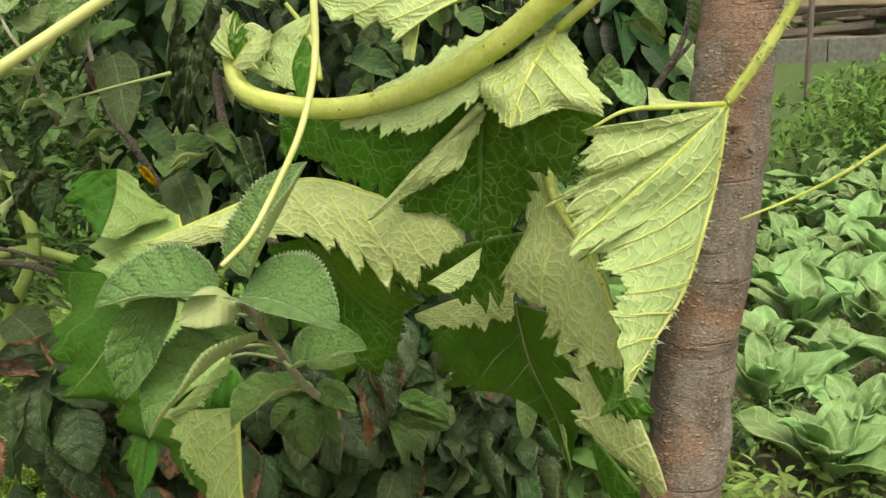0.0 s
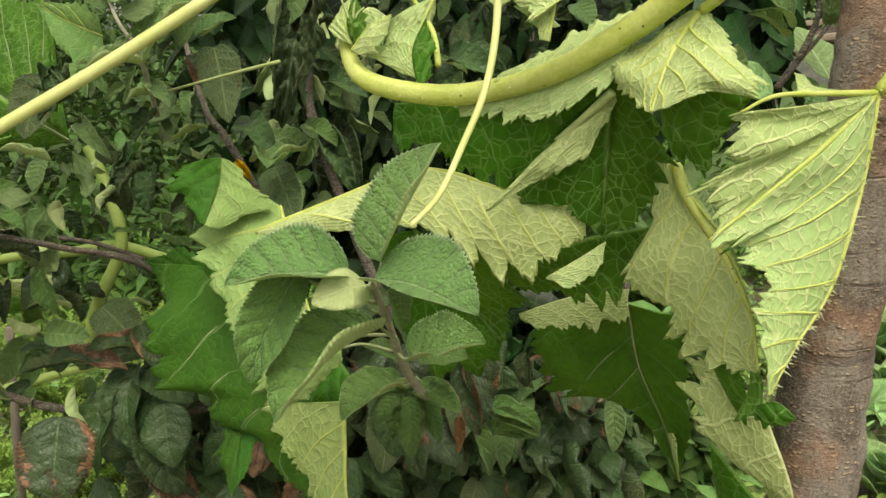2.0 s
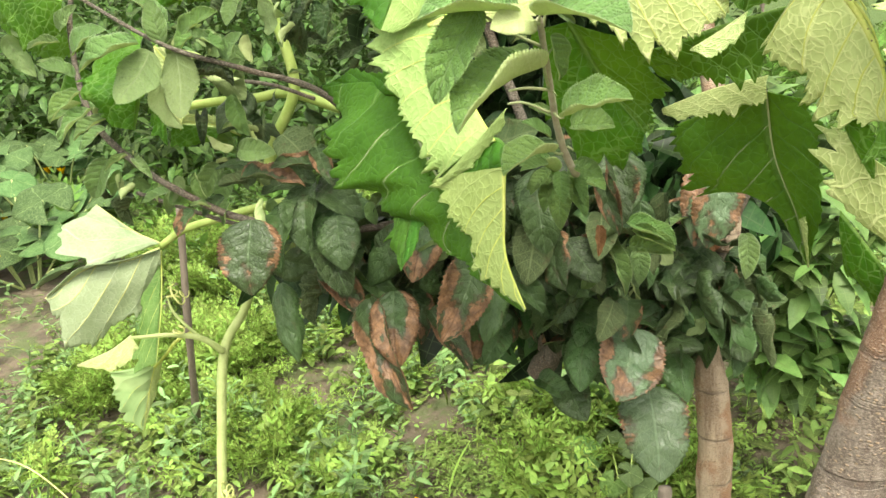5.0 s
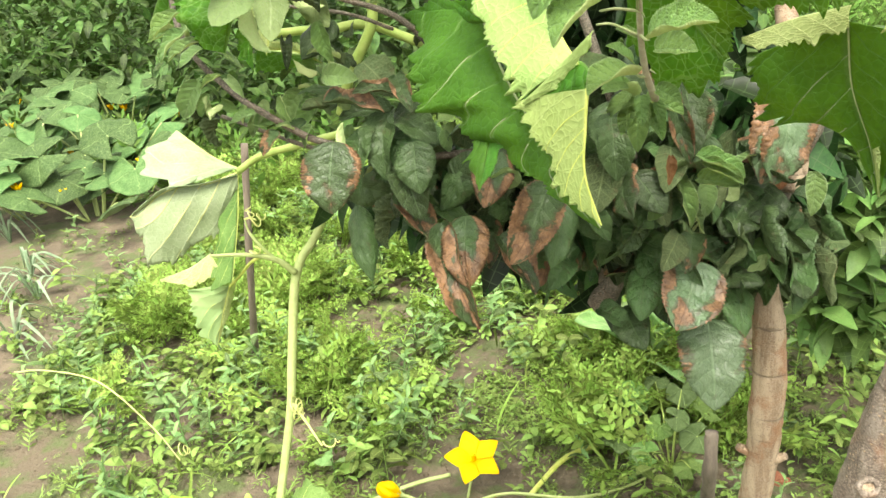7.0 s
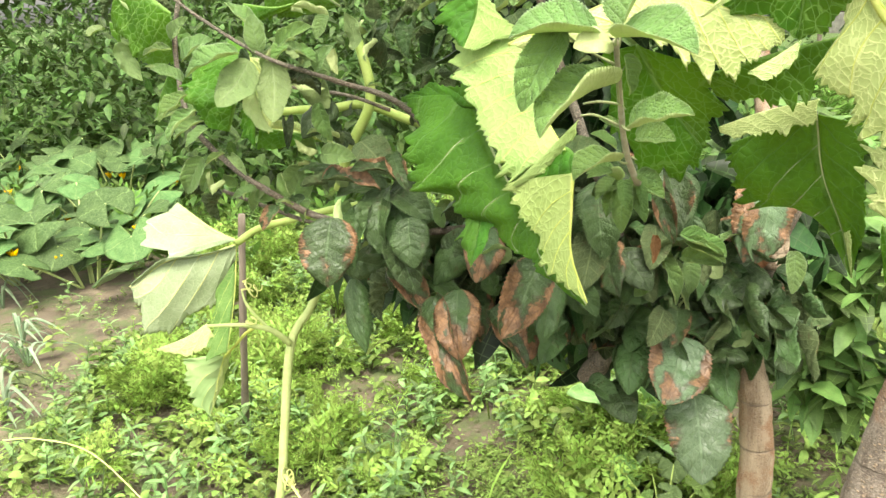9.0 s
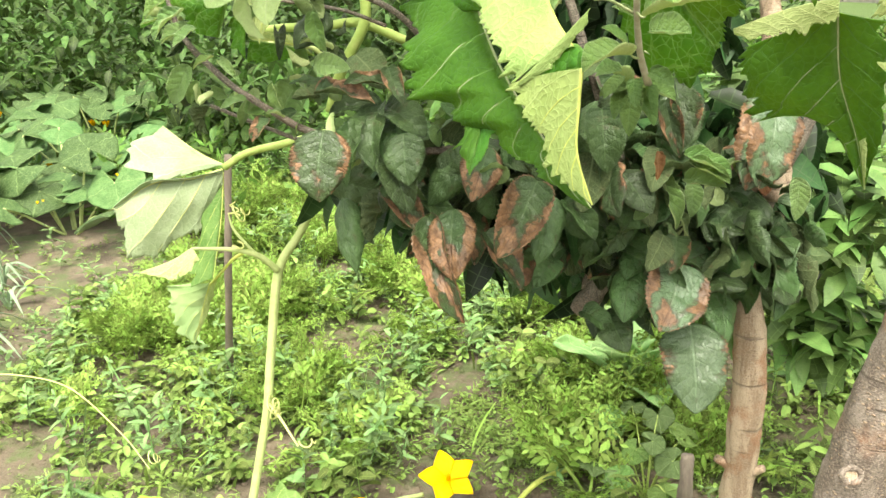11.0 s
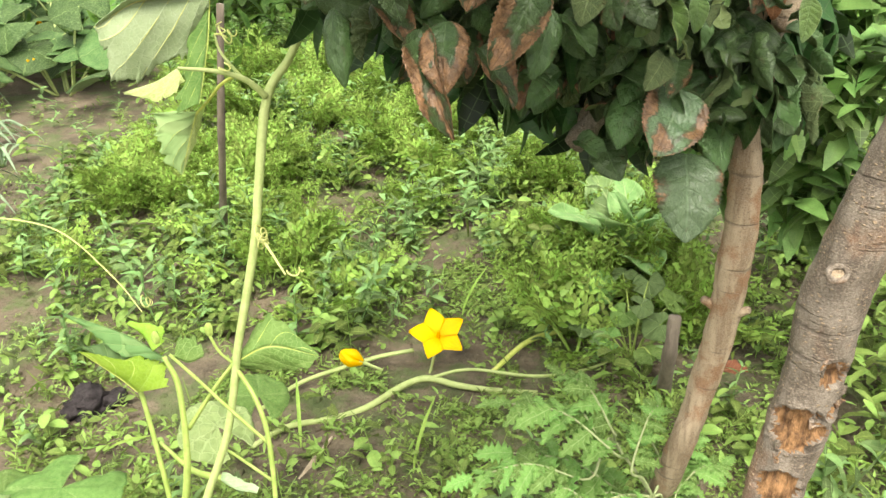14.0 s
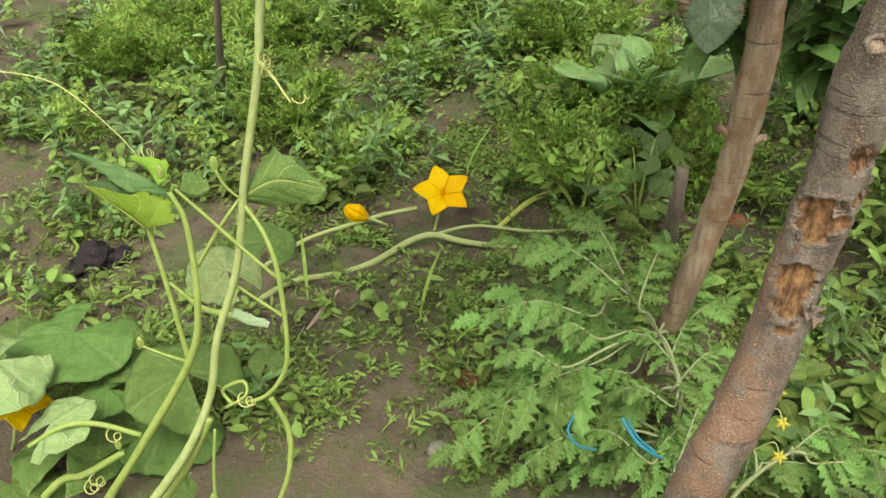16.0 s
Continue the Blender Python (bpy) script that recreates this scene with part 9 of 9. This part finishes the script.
tomato_leaf(tomato, (-0.016, 0.883, 0.283), (0.065, 0.954, 0.312), (-0.039, 0.863, 0.306), 121)
tomato_leaf(tomato, (-0.121, 0.877, 0.380), (-0.197, 0.903, 0.413), (-0.106, 0.924, 0.348), 122)
tomato_leaf(tomato, (-0.005, 0.769, 0.248), (-0.105, 0.766, 0.249), (0.007, 0.824, 0.234), 123)
tomato_leaf(tomato, (-0.050, 0.883, 0.275), (-0.170, 0.854, 0.250), (-0.039, 0.863, 0.306), 124)
tomato_leaf(tomato, (0.008, 0.766, 0.155), (0.090, 0.825, 0.166), (0.006, 0.783, 0.162), 125)
tomato_leaf(tomato, (0.018, 0.708, 0.134), (0.096, 0.754, 0.130), (0.006, 0.783, 0.162), 126)
tomato_leaf(tomato, (-0.068, 0.779, 0.119), (-0.167, 0.732, 0.061), (0.006, 0.783, 0.162), 127)
tomato_leaf(tomato, (-0.018, 0.847, 0.255), (0.014, 0.920, 0.306), (0.007, 0.824, 0.234), 128)
tomato_leaf(tomato, (-0.138, 0.831, 0.346), (-0.308, 0.799, 0.337), (-0.106, 0.924, 0.348), 129)
tomato_leaf(tomato, (-0.166, 0.749, 0.308), (-0.275, 0.739, 0.304), (-0.039, 0.863, 0.306), 130)
tomato_leaf(tomato, (-0.038, 0.824, 0.210), (-0.222, 0.754, 0.156), (0.007, 0.824, 0.234), 131)
tomato_leaf(tomato, (-0.107, 0.891, 0.394), (-0.196, 0.935, 0.456), (-0.106, 0.924, 0.348), 132)
tomato_leaf(tomato, (-0.124, 0.796, 0.333), (-0.208, 0.788, 0.322), (-0.039, 0.863, 0.306), 133)
tomato_leaf(tomato, (-0.006, 0.895, 0.274), (0.023, 0.985, 0.350), (-0.039, 0.863, 0.306), 134)
tomato_leaf(tomato, (-0.021, 0.884, 0.327), (-0.082, 0.925, 0.374), (-0.039, 0.863, 0.306), 135)
tomato_leaf(tomato, (-0.025, 0.721, 0.170), (-0.148, 0.731, 0.199), (0.006, 0.783, 0.162), 136)
tomato_leaf(tomato, (0.007, 0.854, 0.192), (0.112, 0.910, 0.190), (0.007, 0.824, 0.234), 137)
tomato_leaf(tomato, (-0.068, 0.827, 0.249), (-0.159, 0.795, 0.207), (-0.039, 0.863, 0.306), 138)
tomato_leaf(tomato, (-0.106, 0.737, 0.204), (-0.231, 0.670, 0.128), (0.006, 0.783, 0.162), 139)
tomato_leaf(tomato, (0.014, 0.716, 0.188), (0.043, 0.799, 0.254), (0.006, 0.783, 0.162), 140)
tomato = thing("tomato_plant", (0.152, 0.751, 0.000), "green tomato plant with feathery toothed leaves", "tomato plant", "tomato plants")
tube("stem", [(0.177, 0.786, 0.182), (0.134, 0.761, 0.147), (0.104, 0.742, 0.081), (0.152, 0.751, -0.020)], [0.002, 0.0035, 0.004, 0.005], STALK, tomato, sides=8, count=40)
tomato_leaf(tomato, (0.195, 0.815, 0.102), (0.340, 0.892, 0.112), (0.177, 0.786, 0.182), 141)
tomato_leaf(tomato, (0.143, 0.786, 0.147), (0.263, 0.808, 0.092), (0.134, 0.761, 0.147), 142)
tomato_leaf(tomato, (0.210, 0.780, 0.173), (0.320, 0.800, 0.120), (0.177, 0.786, 0.182), 143)
tomato_leaf(tomato, (0.128, 0.804, 0.094), (0.206, 0.819, 0.047), (0.104, 0.742, 0.081), 144)
tomato_leaf(tomato, (0.125, 0.805, 0.159), (0.120, 0.775, 0.086), (0.134, 0.761, 0.147), 145)
tomato_leaf(tomato, (0.178, 0.789, 0.179), (0.260, 0.848, 0.189), (0.177, 0.786, 0.182), 146)
tomato_leaf(tomato, (0.287, 0.858, 0.081), (0.380, 0.904, 0.070), (0.177, 0.786, 0.182), 147)
tomato_flower(tomato, (0.137, 0.786, 0.302))
tomato_flower(tomato, (0.148, 0.762, 0.265))
tomato_flower(tomato, (0.150, 0.734, 0.226))

cord = thing("plastic_cord", (-0.117, 0.875, 0.000), "blue-green plastic cord tied round a tomato stem", "cord")

tube("loop", [(-0.144, 0.713, 0.250), (-0.148, 0.690, 0.237), (-0.129, 0.683, 0.219), (-0.105, 0.694, 0.208)], [0.002, 0.002], CORD, cord, sides=8, count=40)
tube("loop", [(-0.075, 0.708, 0.267), (-0.051, 0.689, 0.247), (-0.029, 0.685, 0.233), (-0.010, 0.692, 0.217)], [0.0025, 0.003, 0.002], CORD, cord, sides=8, count=40)
tube("loop", [(-0.067, 0.717, 0.258), (-0.048, 0.703, 0.239), (-0.021, 0.694, 0.225)], [0.002, 0.002], CORD, cord, sides=8, count=40)

# ---- stakes, clods and litter ----

stake = thing("garden_stake", (-1.446, 1.979, 0.000), "thin brown wooden stake in the carrot bed", "stake")
tube("stake", [(-1.262, 1.859, 0.816), (-1.312, 1.855, 0.466), (-1.478, 2.029, -0.030)], [0.010, 0.011, 0.012], FENCE_WOOD, stake, sides=10, count=20, rough=0.08)
stake = thing("garden_stake", (-0.032, 1.522, 0.000), "short brown wooden stake by the apple tree", "stake")
tube("stake", [(-0.025, 1.484, 0.260), (-0.027, 1.468, 0.166), (-0.031, 1.558, -0.030)], [0.014, 0.016, 0.017], FENCE_WOOD, stake, sides=10, count=20, rough=0.08)
clod((-1.360, 1.174, 0.000), 0.050)
clod((-1.306, 1.199, 0.000), 0.030)
clod((-1.379, 1.133, 0.000), 0.030)
stone((-0.386, 0.800, 0.000), 0.02)
dry_leaf((-0.376, 0.965, 0.015), 0.055)
dry_leaf((-0.043, 1.089, 0.030), 0.05)
dry_leaf((0.121, 1.536, 0.100), 0.06)
straw = thing("dry_stalk", (-0.748, 1.128, 0.000), "dry tan stalk lying on the soil", "stalk")
tube("stalk", [(-0.749, 1.049, 0.008), (-0.740, 1.111, 0.012), (-0.728, 1.182, 0.020)], [0.004, 0.007, 0.003], BOARD_LIGHT, straw, sides=8)
cabbage_plant((-0.165, 2.123, 0.000), 0.27, 5, "young blue-green cabbage plant beside the apple tree")

# ---- beds ----
for i in range(11):
    for j in range(7):
        rng_c = random.Random(i * 31 + j)
        x = 0.95 + i * 0.28 + rng_c.uniform(-0.06, 0.06) + j * 0.05
        y = 2.1 + j * 0.39 + i * 0.28 + rng_c.uniform(-0.08, 0.08)
        if x > 0.22 + 0.30 * y - 0.1:
            cabbage_plant((x, y, 0), rng_c.uniform(0.21, 0.31), i * 17 + j)
SQUASH_BED = [(-4.099, 4.204, 0.000), (-3.651, 3.413, 0.000), (-3.164, 3.399, 0.000), (-4.147, 5.023, 0.000), (-5.585, 5.684, 0.000), (-5.497, 6.211, 0.000), (-4.227, 3.775, 0.000), (-5.531, 5.411, 0.000), (-4.504, 4.846, 0.000), (-4.374, 3.698, 0.000), (-3.819, 5.287, 0.000), (-3.467, 4.032, 0.000)]
for i, p in enumerate(SQUASH_BED):
    bed_squash(p, i)

leaf_cloud("dark_bush", "dark broad-leaved bush behind the apple trunk", "bush", [((0.207, 1.686, 0.745), (0.2, 0.16, 0.2), 420), ((0.276, 1.713, 0.487), (0.16, 0.14, 0.1), 200), ((0.164, 1.808, 0.935), (0.2, 0.16, 0.16), 330), ((0.055, 1.843, 0.565), (0.12, 0.12, 0.2), 240), ((0.008, 1.817, 0.809), (0.14, 0.12, 0.16), 240)], 63, 0.085, 0.62, INNER_BIG, tilt=(-55, 35))
# strap-leaved onions at the edge of the squash bed
onion_plant((-3.410, 3.032, 0.000), 148)
onion_plant((-2.946, 2.649, 0.000), 149)
onion_plant((-2.959, 2.411, 0.000), 150)
onion_plant((-2.716, 2.428, 0.000), 151)
onion_plant((-2.470, 2.034, 0.000), 152)


# ---- low greenery, too much to count ----
def bed_points(count, seed, test, lo=(-3.2, 0.7), hi=(1.6, 4.6), clear=0.13):
    rng = np.random.default_rng(seed)
    out = []
    while len(out) < count:
        x, y = rng.uniform(lo[0], hi[0]), rng.uniform(lo[1], hi[1])
        if rng.random() < test(x, y) and math.hypot(x + 0.59, y - 1.50) > clear and math.hypot(x + 0.72, y - 1.31) > clear * 0.6:
            out.append((x, y, soil_height(x, y) - 0.005))
    return out


def carrot_bed(x, y):
    """How thick the carrots stand: a long bed with ragged edges and bare spots."""
    edge = min(1, max(0, (x + 2.35 + 0.25 * (y - 2)) * 3)) * min(1, max(0, (0.1 - x) * 2)) * min(1, max(0, (y - 1.45 + 0.2 * (x + 1)) * 3)) * min(1, max(0, (4.4 - y) * 2))
    gaps = noise.noise((x * 2.3, y * 2.3, 9.0))
    return edge * min(1, max(0.0, 0.30 + 2.8 * gaps))


def weedy(x, y):
    n = noise.noise((x * 1.9, y * 1.9, 3.0)) + 0.5 * noise.noise((x * 5.0, y * 5.0, 8.0))
    bare = 1.0 if x > -1.75 - 0.25 * y else 0.12
    near = 0.9 if y < 1.45 else 1.0
    return min(1, max(0.06, 0.34 + 1.8 * n)) * bare * near


def weed_template(rng, pairs, leaf_long, wide, tip, lift):
    """An upright weed one unit high: a thin stem with pairs of oval leaves, each pair turned from the last."""
    lv, lf, luv = leaflet(1.0, wide, 4, 0.30, 0.22, tip)
    V, F, U, k = [], [], [], 0
    lean = rng.normal(size=2) * 0.12
    for i in range(pairs):
        h = 0.15 + 0.85 * (i + 1) / pairs
        base = np.array((lean[0] * h * h, lean[1] * h * h, h))
        for side in range(2):
            a = i * 1.9 + side * math.pi + rng.normal() * 0.3
            size = leaf_long * (1.15 - 0.55 * h) * rng.uniform(0.75, 1.2)
            m = np.array(Euler((radians(lift + rng.normal() * 16), radians(rng.normal() * 14), a)).to_matrix())
            V.append((lv * size) @ m.T + base), F.append(lf + k), U.append(luv)
            k += len(lv)
    n = 4
    stem = np.array([(lean[0] * h * h + w * 0.010, lean[1] * h * h, h) for h in np.linspace(-0.05, 1, n + 1) for w in (-1, 1)])
    V.append(stem), F.append(np.array([(2 * i, 2 * i + 1, 2 * i + 3, 2 * i + 2) for i in range(n)]) + k), U.append(np.full((len(stem), 2), 0.5))
    return np.vstack(V), np.vstack(F), np.vstack(U)


def upright(points, rng, size0, size1):
    """Poses of standing plants: any heading, leaning a little."""
    out = []
    for p in points:
        z = rng.uniform(size0, size1)
        out.append(np.array(Matrix.Translation(p) @ Euler((rng.normal() * 0.2, rng.normal() * 0.2, rng.uniform(0, 6.28))).to_matrix().to_4x4() @ Matrix.Diagonal((z, z, z, 1))))
    return out


rng = np.random.default_rng(5)
carrots = []
for k in range(5):
    v, f, uv = feather(rng)
    pts_c = [(x + rng.normal() * 0.012, y + rng.normal() * 0.012, z) for x, y, z in bed_points(40, 30 + k, carrot_bed, clear=0.33) for _ in range(8)]
    carrots.append((v, f, uv, random_turns(pts_c, rng, 25, 84, 0.13, 0.29), 0))
tagged(new("carrot_leaves", merged("carrot_leaves", carrots, [CARROT])), "feathery green carrot tops in a bed", "carrot leaves", kind="stuff")
standing = []
for k, (pairs, long, wide, tip, lift, count, s0, s1) in enumerate(((4, 0.46, 0.62, 0.55, 12, 760, 0.06, 0.16), (5, 0.36, 0.50, 0.7, 25, 700, 0.07, 0.19), (3, 0.60, 0.74, 0.5, 5, 760, 0.04, 0.10), (6, 0.34, 0.36, 0.8, 35, 460, 0.09, 0.22))):
    v, f, uv = weed_template(rng, pairs, long, wide, tip, lift)
    standing.append((v, f, uv, upright(bed_points(count, 210 + k, lambda x, y: weedy(x, y) * (0.22 if y < 1.5 and x < 0.05 else 1.0), clear=0.22), rng, s0, s1), k % 2))
tagged(new("standing_weeds", merged("standing_weeds", standing, [WEED, WEED_COOL])), "leafy green weeds standing between the carrots", "weeds", kind="stuff")
weeds = []
for k, (w, tip, s0, s1) in enumerate(((0.7, 0.55, 0.012, 0.030), (0.5, 0.7, 0.016, 0.044), (0.85, 0.5, 0.008, 0.020))):
    v, f, uv = leaflet(1.0, w, 3, 0.35, 0.2, tip)
    pts_w = bed_points(1900, 50 + k, weedy)
    spread = [tuple(np.array(p) + (rng.normal() * 0.012, rng.normal() * 0.012, rng.random() * 0.05)) for p in pts_w for _ in range(3)]
    weeds.append((v, f, uv, random_turns(spread, rng, -10, 60, s0, s1), 0))
tagged(new("weeds", merged("weeds", weeds, [WEED])), "small green weeds over bare soil", "weeds", kind="stuff")
clover = []
for k in range(3):
    v, f, uv = frond(6, 1.0, 0.42, 0.34, rng)
    clover.append((v, f, uv, random_turns(bed_points(1900, 70 + k, weedy, clear=0.19), rng, 10, 65, 0.03, 0.11), 0))
tagged(new("creeping_weeds", merged("creeping_weeds", clover, [WEED])), "creeping weeds with divided leaves", "weeds", kind="stuff")
grass = []
v, f, uv = leaflet(1.0, 0.06, 4, 0.5, 0.3, 0.5)
grass.append((v, f, uv, random_turns(bed_points(900, 90, weedy, clear=0.24), rng, 35, 88, 0.05, 0.16), 0))
tagged(new("grass", merged("grass", grass, [CARROT])), "thin scattered grass blades", "grass", kind="stuff")


def seedlings(x, y):
    """Tiny weeds in drifts, with paths of bare soil between."""
    n = noise.noise((x * 4.0, y * 4.0, 5.0)) + 0.7 * noise.noise((x * 11.0, y * 11.0, 6.0))
    return min(1, max(0.02, 0.22 + 1.9 * n))


tiny = []
for k, (w, tip, s0, s1) in enumerate(((0.8, 0.5, 0.005, 0.013), (0.6, 0.6, 0.008, 0.020), (0.4, 0.8, 0.010, 0.026))):
    v, f, uv = leaflet(1.0, w, 3, 0.35, 0.2, tip)
    pts_w = bed_points(2600, 150 + k, seedlings, (-1.1, 0.75), (1.1, 2.1))
    spread = [tuple(np.array(p) + (rng.normal() * 0.010, rng.normal() * 0.010, rng.random() * 0.022)) for p in pts_w for _ in range(4)]
    tiny.append((v, f, uv, random_turns(spread, rng, -5, 55, s0, s1), 0))
v, f, uv = leaflet(1.0, 0.05, 3, 0.4, 0.3, 0.5)
tufts = [tuple(np.array(p) + (rng.normal() * 0.008, rng.normal() * 0.008, 0)) for p in bed_points(420, 160, seedlings, (-1.1, 0.75), (1.1, 2.1)) for _ in range(6)]
tiny.append((v, f, uv, random_turns(tufts, rng, 25, 85, 0.02, 0.07), 0))
tagged(new("seedlings", merged("seedlings", tiny, [WEED])), "tiny seedling weeds and moss tufts on the soil", "weeds", kind="stuff")
crumb = np.array([(x, y, z) for z in (-0.4, 0.5) for x, y in ((-1, -0.8), (0.8, -1), (1, 0.9), (-0.7, 1))]) * (0.5, 0.5, 0.7)
crumb_faces = np.array([(0, 3, 2, 1), (4, 5, 6, 7), (0, 1, 5, 4), (1, 2, 6, 5), (2, 3, 7, 6), (3, 0, 4, 7)])
crumbs = []
for k, (lo, hi, count) in enumerate(((0.003, 0.008, 3800), (0.007, 0.016, 1300), (0.014, 0.028, 160))):
    shape = crumb * (1 + 0.3 * rng.normal(size=crumb.shape))
    spots = bed_points(count, 180 + k, lambda x, y: 0.25 + 0.75 * (noise.noise((x * 3, y * 3, 1)) > 0), (-2.6, 0.75), (1.1, 2.8))
    crumbs.append((shape, crumb_faces, np.zeros((8, 2)), random_turns([(x, y, z + 0.005) for x, y, z in spots], rng, -40, 40, lo, hi), 0))
tagged(new("soil_crumbs", merged("soil_crumbs", crumbs, [SOIL])), "small crumbs and clods of dry brown soil", "soil", kind="stuff")
litter = []
v, f, uv = leaflet(1.0, 0.16, 2, 0.1, 0.1, 0.6)
litter.append((v, f, uv, random_turns(bed_points(700, 170, lambda x, y: 0.5, (-2.4, 0.75), (1.1, 2.6)), rng, -6, 10, 0.01, 0.05), 0))
tagged(new("dry_litter", merged("dry_litter", litter, [DRY])), "bits of dry stalk and leaf strewn on the soil", "litter", kind="stuff")
far_pts = bed_points(5200, 95, lambda x, y: 0.9 if noise.noise((x * 0.9, y * 0.9, 2)) > -0.25 and not (0.3 + 0.28 * y < x) else 0.05, (-9, 3.6), (6, 11.5))
v, f, uv = frond(6, 1.0, 0.5, 0.5, rng)
tagged(new("far_greenery", merged("far_greenery", [(v, f, uv, random_turns(far_pts, rng, 15, 75, 0.15, 0.4), 0)], [POTATO])), "mixed green garden growth behind the beds", "greenery", kind="stuff")
under_tree = [((0.55, 1.7, 0.12), (0.35, 0.4, 0.22), 900), ((0.5, 2.5, 0.25), (0.3, 0.5, 0.4), 900), ((0.9, 1.2, 0.1), (0.4, 0.4, 0.14), 500)]
leaf_cloud("tall_weeds", "leafy green weeds by the apple trunk", "weeds", under_tree, 61, 0.055, 0.5, WEED, tilt=(-30, 50))
